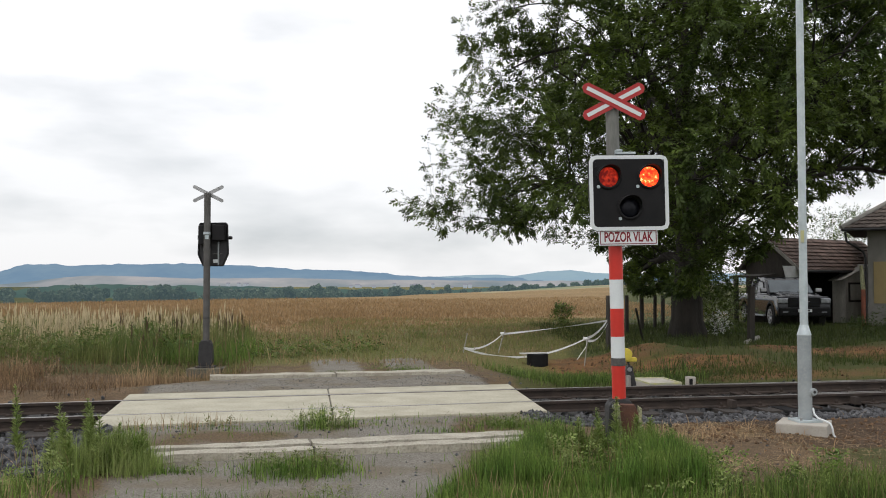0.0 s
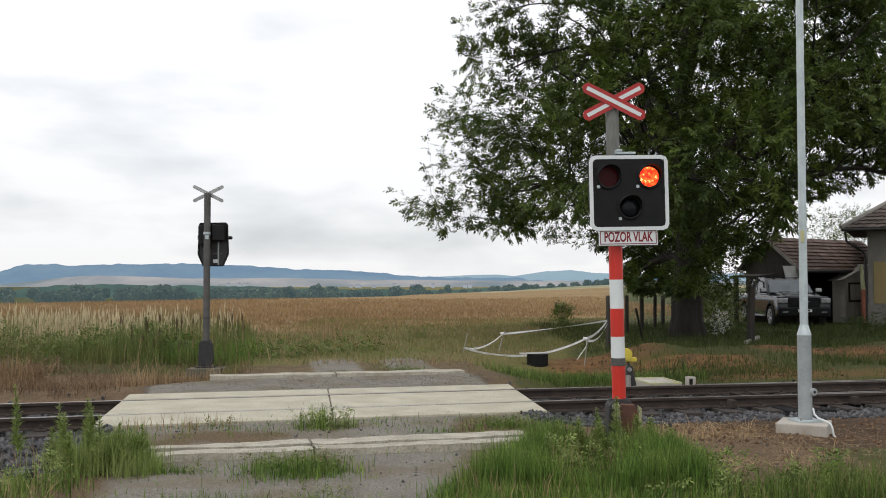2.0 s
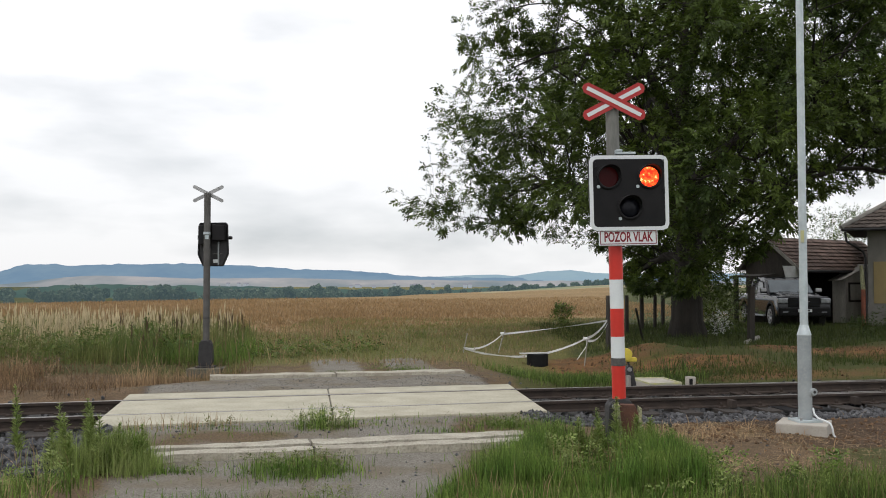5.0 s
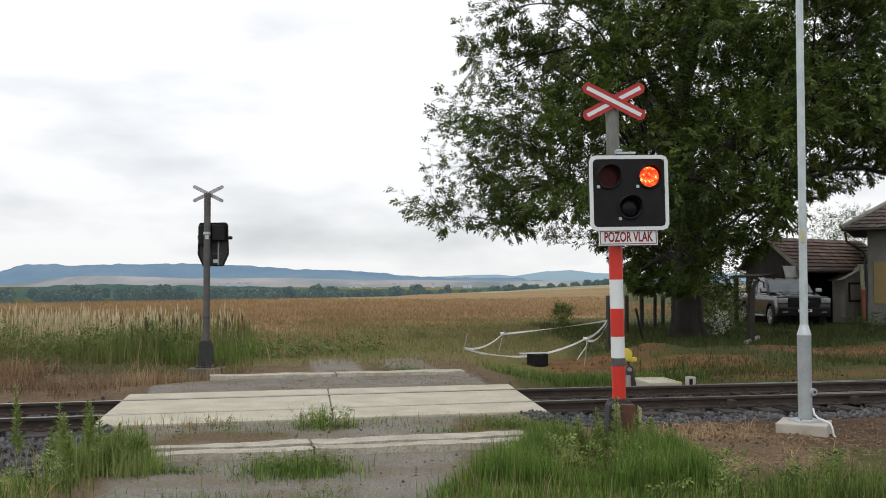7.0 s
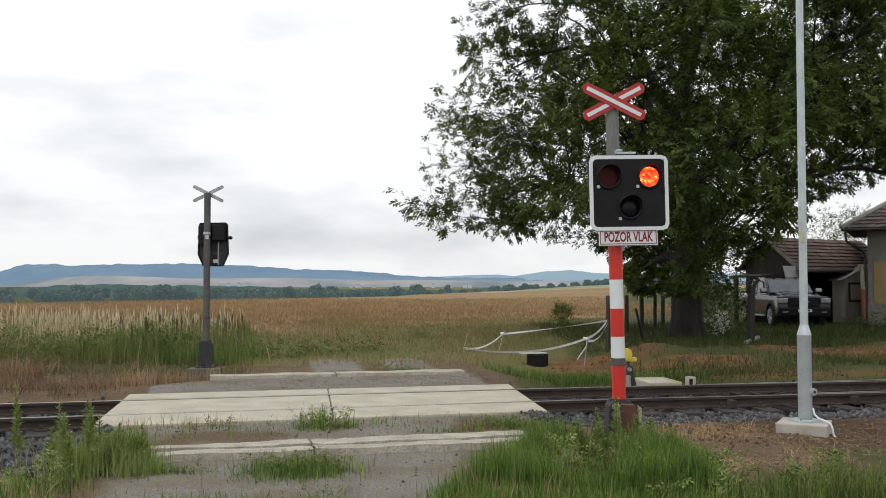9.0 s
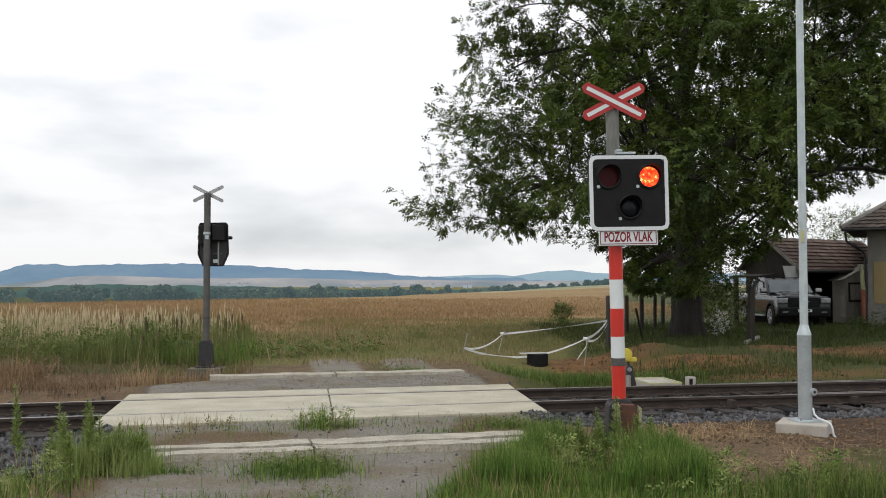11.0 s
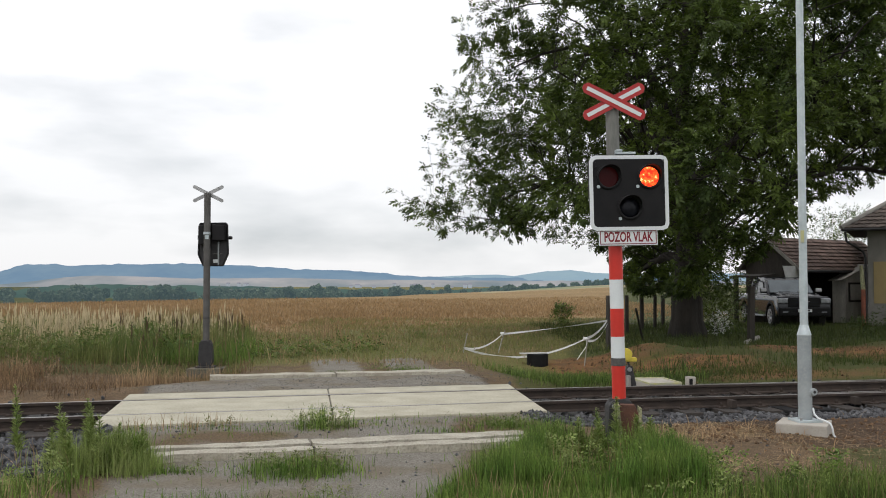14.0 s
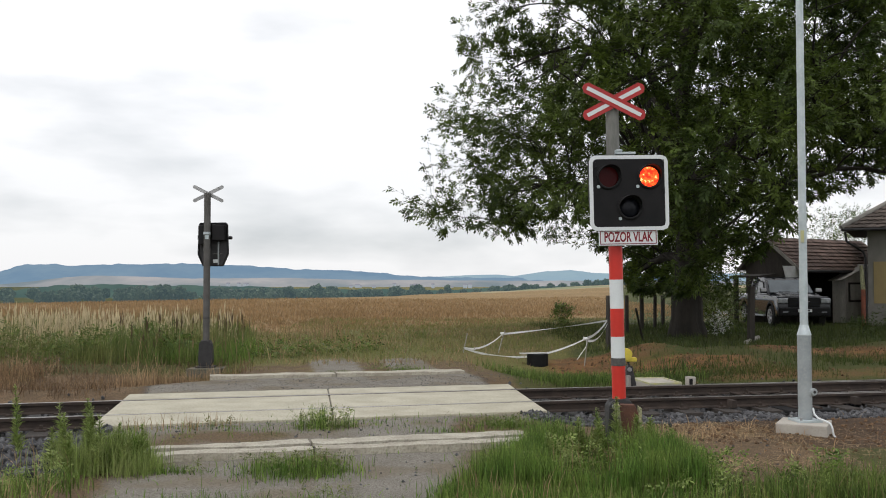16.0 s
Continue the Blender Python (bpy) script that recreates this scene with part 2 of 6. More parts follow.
def ground_z(x, y):
    x, y = np.asarray(x, float), np.asarray(y, float)
    s, d = track_sd(x, y)
    bed = -0.18 * (1 - step(np.abs(d), 1.9, 3.0))
    lane = road_side(s, d)
    onlane = (1 - step(lane, -0.15, 0.35)) * (1 - step(np.abs(d), 4.5, 6.0))
    z = bed - 0.035 + 0.035 * bumps(x, y, 2.3, 3) * step(np.abs(d), 2.2, 3.5)
    z = z - 0.34 * np.exp(-((d - 4.9) / 1.9) ** 2) * step(s, 0.6, 1.8) * (1 - step(s, 3.5, 6))
    z = z + 0.24 * np.exp(-((d - 6.5) / 1.9) ** 2) * step(s, 3.0, 5.5) * (0.8 + 0.6 * bumps(x, y, 1.6, 9) + 0.25 * bumps(x, y, 5.5, 10))
    z = z - 0.36 * np.exp(-((d - 5.0) / 1.2) ** 2) * (1 - step(s, -5.0, -3.9))
    z = z - 0.24 * np.exp(-((x + 4.9) ** 2 + (y - 18.5) ** 2) / 0.6)
    z = z * (1 - onlane) + (-0.025 + 0.012 * bumps(x, y, 1.9, 5)) * onlane
    a = x / np.maximum(y, 1.0)
    crest = np.interp(a, [-0.5, -0.23, -0.05, 0.07, 0.18, 0.5], [62, 84, 112, 205, 320, 330])
    lift = np.interp(a, [-0.3, 0.07, 0.18, 0.5], [0.0, 0.0, 1.2, 1.2]) * step(y, 40, 300)
    fall = np.maximum(y - crest, 0)
    valley = -np.minimum(fall * 0.055 * step(fall, 0, 60), 10) * 1.0
    z = np.where(y > 30, z * (1 - step(y, 30, 50)) + lift + valley + 0.1 * bumps(x, y, 0.15, 7) * step(y, 40, 90), z)
    return z


def gz(x, y):
    return float(ground_z(np.array([x]), np.array([y]))[0])


# ---- ground: one sheet to the horizon ----
def ground_material():
    m = bpy.data.materials.new("soil_and_turf")
    m.use_nodes = True
    n, l = m.node_tree.nodes, m.node_tree.links
    p = n["Principled BSDF"]
    co = n.new("ShaderNodeTexCoord")

    def noise_at(scale, detail=6):
        t = n.new("ShaderNodeTexNoise")
        t.inputs["Scale"].default_value, t.inputs["Detail"].default_value = scale, detail
        l.new(co.outputs["Object"], t.inputs["Vector"])
        return t.outputs["Fac"]

    def mixed(fac, a, b):
        x = n.new("ShaderNodeMixRGB")
        for i, v in ((1, a), (2, b)):
            if isinstance(v, tuple):
                x.inputs[i].default_value = (*v, 1)
            else:
                l.new(v, x.inputs[i])
        l.new(fac, x.inputs[0])
        return x.outputs[0]

    def span(v, a, b):
        x = n.new("ShaderNodeMapRange")
        x.inputs[1].default_value, x.inputs[2].default_value = a, b
        l.new(v, x.inputs[0])
        return x.outputs[0]

    def rough_edge(name, amount=0.7):
        at = n.new("ShaderNodeAttribute")
        at.attribute_name = name
        ad = n.new("ShaderNodeMath")
        ad.operation = "MULTIPLY_ADD"
        sub = n.new("ShaderNodeMath")
        sub.operation, sub.inputs[1].default_value = "SUBTRACT", 0.5
        l.new(mid, sub.inputs[0])
        l.new(sub.outputs[0], ad.inputs[0])
        ad.inputs[1].default_value = amount
        l.new(at.outputs["Fac"], ad.inputs[2])
        return span(ad.outputs[0], 0.35, 0.65)

    big, mid, small = span(noise_at(0.35), 0.38, 0.62), noise_at(3.0), noise_at(45.0, 4)
    fine = span(small, 0.4, 0.65)
    meadow = mixed(fine, mixed(big, (0.15, 0.15, 0.05), (0.20, 0.165, 0.07)), (0.10, 0.10, 0.035))
    soil = mixed(fine, mixed(span(mid, 0.4, 0.6), (0.11, 0.069, 0.043), (0.078, 0.051, 0.034)), (0.05, 0.036, 0.026))
    turf = mixed(big, (0.06, 0.075, 0.021), (0.09, 0.085, 0.034))
    turf = mixed(fine, turf, (0.05, 0.06, 0.02))
    dirt = mixed(fine, mixed(span(mid, 0.42, 0.58), (0.25, 0.128, 0.055), (0.15, 0.088, 0.043)), (0.115, 0.07, 0.037))
    straw = mixed(fine, mixed(span(mid, 0.4, 0.6), (0.205, 0.14, 0.085), (0.15, 0.105, 0.064)), (0.08, 0.058, 0.038))
    grit = mixed(fine, mixed(span(mid, 0.4, 0.6), (0.115, 0.11, 0.11), (0.075, 0.072, 0.07)), (0.04, 0.04, 0.04))
    lane = mixed(fine, mixed(span(mid, 0.35, 0.65), (0.255, 0.237, 0.205), (0.20, 0.182, 0.155)), (0.14, 0.128, 0.108))
    lane = mixed(span(noise_at(150.0, 2), 0.58, 0.66), lane, (0.33, 0.31, 0.27))
    lane = mixed(span(noise_at(1.1), 0.48, 0.62), lane, mixed(fine, (0.20, 0.172, 0.13), (0.145, 0.122, 0.095)))
    field = mixed(span(noise_at(0.06), 0.4, 0.6), (0.28, 0.18, 0.09), (0.34, 0.23, 0.12))
    field = mixed(span(noise_at(2.2), 0.4, 0.66), field, (0.18, 0.135, 0.06))
    pale = mixed(span(noise_at(0.012), 0.45, 0.55), (0.36, 0.29, 0.18), (0.22, 0.24, 0.14))
    c = turf
    for name, layer in (("meadow", meadow), ("field", field), ("pale", pale), ("soil", soil), ("straw", straw), ("dirt", dirt), ("grit", grit), ("lane", lane)):
        c = mixed(rough_edge(name), c, layer)
    l.new(c, p.inputs["Base Color"])
    p.inputs["Roughness"].default_value = 0.95
    p.inputs["Specular IOR Level"].default_value = 0.15
    bp = n.new("ShaderNodeBump")
    bp.inputs["Strength"].default_value, bp.inputs["Distance"].default_value = 0.8, 0.03
    l.new(small, bp.inputs["Height"]), l.new(bp.outputs[0], p.inputs["Normal"])
    return m


def axis(lo, hi, fine, far0, far1, grow):
    mid = list(np.arange(lo, hi, fine))
    a, stp = [], fine
    x = lo
    while x > far0:
        stp *= grow
        x -= stp
        a.append(x)
    b, stp = [], fine
    x = mid[-1]
    while x < far1:
        stp *= grow
        x += stp
        b.append(x)
    return np.array(a[::-1] + mid + b)


def zone_weights(x, y):
    s, d = track_sd(x, y)
    lane = road_side(s, d)
    near = 1 - step(y, 45, 60)
    a = x / np.maximum(y, 1)
    w = {}
    # bare earth between and beside the two wheel tracks
    c1 = -4.0 + 0.2 * (d + 3.3)
    tracks = np.maximum(np.exp(-((s - c1) / 0.62) ** 4), np.exp(-((s - c1 - 1.58) / 0.62) ** 4))
    earth = (1 - tracks) * (1 - step(d, -1.9, -1.5)) * (0.55 + 0.8 * bumps(x, y, 1.7, 79))
    far_c = -2.15 + 0.06 * (d - 6)
    ruts = np.maximum(np.exp(-((s - far_c) / 0.52) ** 4), np.exp(-((s - far_c - 1.5) / 0.50) ** 4)) * (1 - step(d, 6.6, 8.8))
    dusty = np.exp(-((d + 2.5) / 0.8) ** 2) * (0.30 + 0.75 * bumps(x, y, 1.5, 77)) + 0.25 * bumps(x, y, 1.1, 78)
    w["lane"] = (1 - step(lane, -0.25, 0.35)) * np.where(d > 4.1, ruts, 1 - np.clip(np.maximum(dusty, earth), 0, 0.8))
    w["meadow"] = step(d, 4.0, 5.0) * (1 - step(a, 0.10, 0.17)) * step(s, -5.0, -3.0)
    w["soil"] = np.maximum((1 - step(np.abs(d + 3.5), 1.0, 1.7)) * step(s, 0.9, 2.0), (1 - step(s, -5.0, -4.2)) * (1 - step(np.abs(d - 3.6), 1.2, 2.2)) * (0.5 + 0.7 * bumps(x, y, 1.9, 76)))
    w["grit"] = np.maximum((1 - step(s, -6.2, -5.6)) * (1 - step(np.abs(d + 2.6), 1.1, 1.5)), (1 - step(np.abs(d + 0.15), 1.9, 2.5)) * (0.4 + 0.6 * step(np.abs(s + 2.8), 2.4, 3.1)))
    w["grit"] = np.maximum(w["grit"], (1 - step(np.abs(d - 2.5), 0.9, 1.3)) * (1 - step(lane, 0, 0.4)) * 0.55)
    w["straw"] = np.maximum(
        (1 - step(np.abs(d - 4.0), 1.7, 3.0)) * (1 - step(s, -6.3, -5.0)),
        (1 - step(np.abs(d + 4.3), 1.8, 2.5)) * step(s, -0.4, 0.4) * (1 - step(s, 1.0, 2.2)))
    w["straw"] = np.maximum(w["straw"], 0.62 * (1 - step(lane, 0.5, 1.0)) * (1 - step(np.abs(d), 6, 8)))
    w["dirt"] = (1 - step(np.abs(d - 6.3), 0.7, 1.7)) * step(s, 1.6, 3.2) * (0.60 + 0.7 * bumps(x, y, 1.1, 12)) + \
        (1 - step(np.abs(d - 3.9), 1.2, 1.9)) * step(s, 2.0, 3.2) * (0.42 + 0.7 * bumps(x, y, 1.3, 13))
    edge = 33 + 0.5 * x + 6 * step(a, 0.0, 0.16)
    w["field"] = step(y, edge, edge + 5) * (1 - step(a, 0.175, 0.2)) * (1 - step(y, 420, 520))
    w["pale"] = step(y - 120 - 60 * step(a, 0.02, 0.1), 0, 40) * step(a, 0.02, 0.06) * (1 - step(y, 420, 520))
    w["pale"] = np.maximum(w["pale"], step(y, 58, 63) * (1 - step(y, 78, 88)) * (1 - step(a, -0.415, -0.385)))
    return {k: np.clip(v, 0, 1) for k, v in w.items()}


def build_ground():
    xs, ys = axis(-9.0, 11.0, 0.125, -4600, 4600, 1.11), axis(5.0, 24.0, 0.125, -300, 4700, 1.055)
    X, Y = np.meshgrid(xs, ys)
    Z = ground_z(X.ravel(), Y.ravel())
    nx, ny = len(xs), len(ys)
    i = np.arange(nx * ny).reshape(ny, nx)
    f = np.stack([i[:-1, :-1], i[:-1, 1:], i[1:, 1:], i[1:, :-1]], -1).reshape(-1, 4)
    ob = raw("ground", np.stack([X.ravel(), Y.ravel(), Z], -1), f, ground_material(), None, True)
    for k, v in zone_weights(X.ravel(), Y.ravel()).items():
        at = ob.data.attributes.new(k, "FLOAT", "POINT")
        at.data.foreach_set("value", v.astype(np.float32))
    tagged(ob, "grassy verge, bare soil and brown field running down to a valley", "ground", kind="structure")


build_ground()


# ---- railway line ----
RAIL = [(-0.062, -0.15), (0.062, -0.15), (0.062, -0.138), (0.010, -0.12), (0.009, -0.045), (0.035, -0.035), (0.035, -0.006), (0.028, 0.0), (-0.028, 0.0), (-0.035, -0.006), (-0.035, -0.035), (-0.009, -0.045), (-0.010, -0.12), (-0.062, -0.138)]
RAILHEAD = [(-0.029, 0.0), (0.029, 0.0), (0.029, 0.003), (-0.029, 0.003)]


def line_path(d, s0, s1, ds=1.0, z=0.0):
    k = max(2, int(abs(s1 - s0) / ds))
    return [T(s0 + (s1 - s0) * i / k, d(s0 + (s1 - s0) * i / k) if callable(d) else d, z) for i in range(k + 1)]


def rail(d, s0, s1, label):
    r = put("rail", sweep(line_path(d, s0, s1), RAIL), M_RAILSIDE)
    tagged(r, label, "rail", "rails of the line", "structure")
    part("rail_head", sweep(line_path(d, s0 + 0.01, s1 - 0.01), RAILHEAD), M_RAILTOP, r, "worn shiny running surface")


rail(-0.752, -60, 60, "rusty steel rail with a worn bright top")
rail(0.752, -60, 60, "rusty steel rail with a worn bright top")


def turnout(s):
    return 0.012 * max(s - 3.0, 0) ** 1.6


rail(lambda s: 0.83 + turnout(s), 3.2, 45, "switch rail lying beside the running rail")
rail(lambda s: -0.66 + turnout(s), 4.2, 45, "diverging rail of the turnout")


def sleepers():
    b = box(-0.13, 0.13, -1.25, 1.25, -0.32, -0.155, 0.012)
    me, chair = None, None
    s = -40.0
    while s < 40:
        if not -5.9 < s < 0.3:
            p = T(s, 0)
            q = T(s + 0.1, 0)
            ang = math.atan2(q.y - p.y, q.x - p.x)
            if me is None:
                ob = put("sleeper", b, M_SLEEPER)
                me = ob.data
            else:
                ob = new("sleeper", me)
            ob.matrix_basis = Matrix.Translation(p) @ Matrix.Rotation(ang, 4, "Z")
            if abs(s) < 15:
                for d in (-0.752, 0.752):
                    if chair is None:
                        chair = part("rail_chair", box(-0.07, 0.07, -0.16, 0.16, -0.155, -0.135, 0.004, box(-0.02, 0.02, -0.10, -0.06, -0.135, -0.085, 0.006, box(-0.02, 0.02, 0.06, 0.10, -0.135, -0.085, 0.006))), M_RAILSIDE, ob).data
                        bpy.context.scene.collection.objects[-1].location = (0, d, 0)
                    else:
                        c = new("rail_chair", chair)
                        c.parent, c.location = ob, (0, d, 0)
            tagged(ob, "dark creosoted wooden sleeper bedded in ballast", "sleeper", "sleepers of the line", "structure")
        s += 0.62


sleepers()


def ballast():
    """Broken stones, each with its own facets."""
    r = np.random.RandomState(4)
    ico = bmesh.new()
    bmesh.ops.create_icosphere(ico, subdivisions=1, radius=1)
    bv = np.array([v.co for v in ico.verts])
    bf = np.array([[v.index for v in f.verts] for f in ico.faces])
    ico.free()
    P = []
    while len(P) < 12000:
        s, d = r.uniform(-14, 12), r.choice([r.normal(-1.75, 0.42), r.normal(1.5, 0.35), r.uniform(-0.65, 0.65)], p=[0.72, 0.13, 0.15])
        if -5.75 + 0.06 * d < s < 0.0 + 0.1 * d and d > -1.72 or (-5.6 < s < -0.6 and d < -1.7):
            continue
        if s < -5.9 and d < -1.2 and r.rand() < 0.6:
            d = r.uniform(-3.7, -1.3)
        if abs(s + 2.8) > 9 and r.rand() < 0.25:
            continue
        P.append((*T(s, d).xy, r.uniform(0.018, 0.042)))
    for _ in range(3600):
        s, d = r.uniform(-9.5, -5.75), r.uniform(-4.5, -1.4)
        P.append((*T(s, d).xy, r.uniform(0.022, 0.052)))
    P = np.array(P)
    n = len(P)
    sc = P[:, 2][:, None] * r.uniform(0.6, 1.35, (n, 3))
    V = bv[None] * r.uniform(0.75, 1.2, (n, 12, 1)) * sc[:, None, :]
    a = r.uniform(0, 6.28, n)
    x = V[..., 0] * np.cos(a)[:, None] - V[..., 1] * np.sin(a)[:, None]
    y = V[..., 0] * np.sin(a)[:, None] + V[..., 1] * np.cos(a)[:, None]
    z = V[..., 2] + (ground_z(P[:, 0], P[:, 1]) + P[:, 2] * 0.55)[:, None]
    V = np.stack([x + P[:, 0:1], y + P[:, 1:2], z], -1)
    F = bf[None] + (np.arange(n) * 12)[:, None, None]
    ob = raw("ballast", V, F.reshape(-1, 3), M_STONE)
    tagged(ob, "grey crushed stone ballast along the rails", "ballast", kind="stuff")


ballast()


# ---- crossing slabs, kerbs, lane ----
def skew(s, d):
    k = (s + 5.65) / 5.6
    return T(s + d * (0.06 + 0.08 * k), d)


def slab(name, s0, s1, d0, d1, z0, z1, material, label, group="", bevel=0.012):
    """A slab along the line."""
    b = bmesh.new()
    top = [skew(s0, d0), skew(s1, d0), skew(s1, d1), skew(s0, d1)]
    vs = [b.verts.new((p.x, p.y, z0)) for p in top] + [b.verts.new((p.x, p.y, z1)) for p in top]
    for q in ((0, 1, 2, 3)[::-1], (4, 5, 6, 7), (0, 1, 5, 4), (1, 2, 6, 5), (2, 3, 7, 6), (3, 0, 4, 7)):
        b.faces.new([vs[i] for i in q])
    bmesh.ops.recalc_face_normals(b, faces=b.faces)
    soft(b, bevel)
    ob = put(name, b, material)
    return tagged(ob, label, "slab", group, "structure")


for s0, s1 in ((-5.75, -2.865), (-2.845, 0.02)):
    slab("crossing_slab", s0, s1, -1.70, -0.80, -0.2, 0.004, M_CONC, "pale concrete outer slab of the level crossing", group="slabs of the crossing")
    slab("crossing_slab", s0, s1, -0.70, 0.66, -0.2, 0.004, M_CONC, "pale concrete slab between the rails", group="slabs of the crossing")
    slab("crossing_slab", s0, s1, 0.80, 1.46, -0.2, 0.008, M_CONC, "pale concrete outer slab of the level crossing", group="slabs of the crossing")


def ragged_slab(s0, s1, d0, d1, z, seed, label, material=None, name="kerb"):
    """A worn concrete edging strip with broken edges."""
    r = np.random.RandomState(seed)
    k = int((s1 - s0) / 0.07)
    b = bmesh.new()
    lo, hi = [], []
    w0, w1 = 0.0, 0.0
    for i in range(k + 1):
        s = s0 + (s1 - s0) * i / k
        w0, w1 = w0 * 0.8 + r.normal(0, 0.016), w1 * 0.8 + r.normal(0, 0.016)
        ex = 0.03 if i in (0, k) else 0
        p, q = T(s, d0 + w0 + ex), T(s, d1 + w1 - ex)
        h = z + 0.005 * math.sin(s * 5 + seed)
        lo.append((b.verts.new((p.x, p.y, -0.12)), b.verts.new((p.x, p.y, h))))
        hi.append((b.verts.new((q.x, q.y, -0.12)), b.verts.new((q.x, q.y, h))))
    for i in range(k):
        b.faces.new((lo[i][1], lo[i + 1][1], hi[i + 1][1], hi[i][1]))
        b.faces.new((lo[i][0], lo[i + 1][0], lo[i + 1][1], lo[i][1]))
        b.faces.new((hi[i][0], hi[i + 1][0], hi[i + 1][1], hi[i][1]))
    b.faces.new((lo[0][0], lo[0][1], hi[0][1], hi[0][0])), b.faces.new((lo[k][0], lo[k][1], hi[k][1], hi[k][0]))
    bmesh.ops.recalc_face_normals(b, faces=b.faces)
    tagged(put(name, b, material or M_KERB), label, "kerb", "edging strips of the crossing", "structure")


for s0, s1, sd in ((-5.2, -3.53, 1), (-3.50, -1.2, 2)):
    ragged_slab(s0, s1, -3.75, -3.48, 0.05, sd, "cracked pale concrete edging strip across the lane")
    ragged_slab(s0, s1, -4.08, -3.845, 0.045, sd + 5, "cracked pale concrete edging strip across the lane")
# Near-black strip between the kerbs; the crack's deep shade is put into its colour.
M_CRACKSHADE = mat("painted_crack_shade", (0.022, 0.02, 0.018), (0.04, 0.034, 0.028), rough=0.95, scale=8, fine=40, bump=0.5)
ragged_slab(-5.18, -1.25, -3.87, -3.72, 0.012, 31, "dark strip put in for the shaded crack between the edging strips", M_CRACKSHADE, "crack_shade")
for s0, s1, sd in ((-4.5, -2.3, 11), (-2.27, 0.05, 12)):
    ragged_slab(s0, s1, 3.62, 4.02, 0.03, sd, "weathered concrete edging strip behind the rails")


# ---- warning signals ----
def disc(r, y0, y1, x, z, seg=32, bm=None, bevel=0.0):
    return rod((x, y0, z), (x, y1, z), r, seg=seg, bm=bm, bevel=bevel)


def lamp_face(name, col, power, dark, hot=None):
    """Red lens of small prisms; power is its own light."""
    m = bpy.data.materials.new(name)
    m.use_nodes = True
    n, l = m.node_tree.nodes, m.node_tree.links
    p = n["Principled BSDF"]
    co, v, r = n.new("ShaderNodeTexCoord"), n.new("ShaderNodeTexNoise"), n.new("ShaderNodeValToRGB")
    v.inputs["Scale"].default_value, v.inputs["Detail"].default_value = 26, 2
    l.new(co.outputs["Object"], v.inputs["Vector"]), l.new(v.outputs["Fac"], r.inputs[0])
    r.color_ramp.elements[0].position, r.color_ramp.elements[1].position = 0.42, 0.72
    r.color_ramp.elements[0].color, r.color_ramp.elements[1].color = (*dark, 1), (*col, 1)
    if hot:
        e = r.color_ramp.elements.new(0.6)
        e.color = hot
    p.inputs["Base Color"].default_value = (0.035, 0.002, 0.003, 1)
    p.inputs["Roughness"].default_value, p.inputs["Specular IOR Level"].default_value = 0.3, 0.12
    l.new(r.outputs[0], p.inputs["Emission Color"])
    p.inputs["Emission Strength"].default_value = power
    return m


M_LIT = lamp_face("lit_red_lens", (1.0, 0.70, 0.26), 2.1, (0.85, 0.022, 0.008), (1.0, 0.13, 0.02, 1))
M_HALF = lamp_face("half_lit_red_lens", (1.0, 0.06, 0.02), 0.55, (0.22, 0.008, 0.005))
M_UNLIT = lamp_face("unlit_red_lens", (0.10, 0.004, 0.004), 0.09, (0.05, 0.002, 0.002))
M_LENSDARK = mat("dark_unlit_glass", (0.006, 0.007, 0.012), (0.012, 0.012, 0.018), rough=0.3, scale=20, fine=80, bump=0.02, spec=0.2)


def crossbuck_arm(parent, ang, z, dy, L, w, colour, stripe):
    m = Matrix.Translation((0, dy, z)) @ Matrix.Rotation(radians(ang), 4, "Y")
    c = w * 0.32
    pts = [(-L / 2 + c, -w / 2), (L / 2 - c, -w / 2), (L / 2, -w / 2 + c), (L / 2, w / 2 - c), (L / 2 - c, w / 2), (-L / 2 + c, w / 2), (-L / 2, w / 2 - c), (-L / 2, -w / 2 + c)]
    arm = part("crossbuck_arm", prism(pts, -0.003, 0.003, 0.0, None, m), colour, parent)
    if stripe:
        part("white_stripe", box(-L / 2 + 0.045, L / 2 - 0.045, -0.0055, -0.0035, -w * 0.17, w * 0.17, 0, None, m), M_WHITE, arm, "white centre stripe")


def rounded(w, h, r, k=3):
    out = []
    for cx, cz, a0 in ((w / 2 - r, h / 2 - r, 0), (-w / 2 + r, h / 2 - r, 90), (-w / 2 + r, -h / 2 + r, 180), (w / 2 - r, -h / 2 + r, 270)):
        out += [(cx + r * math.cos(radians(a0 + 90 * i / k)), cz + r * math.sin(radians(a0 + 90 * i / k))) for i in range(k + 1)]
    return out


def ring_plate(outer, inner, y0, y1):
    """A frame between two outlines with the same count of points."""
    b = bmesh.new()
    n = len(outer)
    A = [[b.verts.new((x, y, z)) for x, z in o] for o in (outer, inner) for y in (y0, y1)]
    for i in range(n):
        j = (i + 1) % n
        b.faces.new((A[0][i], A[0][j], A[2][j], A[2][i]))
        b.faces.new((A[1][i], A[3][i], A[3][j], A[1][j]))
        b.faces.new((A[0][i], A[1][i], A[1][j], A[0][j]))
        b.faces.new((A[2][i], A[2][j], A[3][j], A[3][i]))
    bmesh.ops.recalc_face_normals(b, faces=b.faces)
    return b


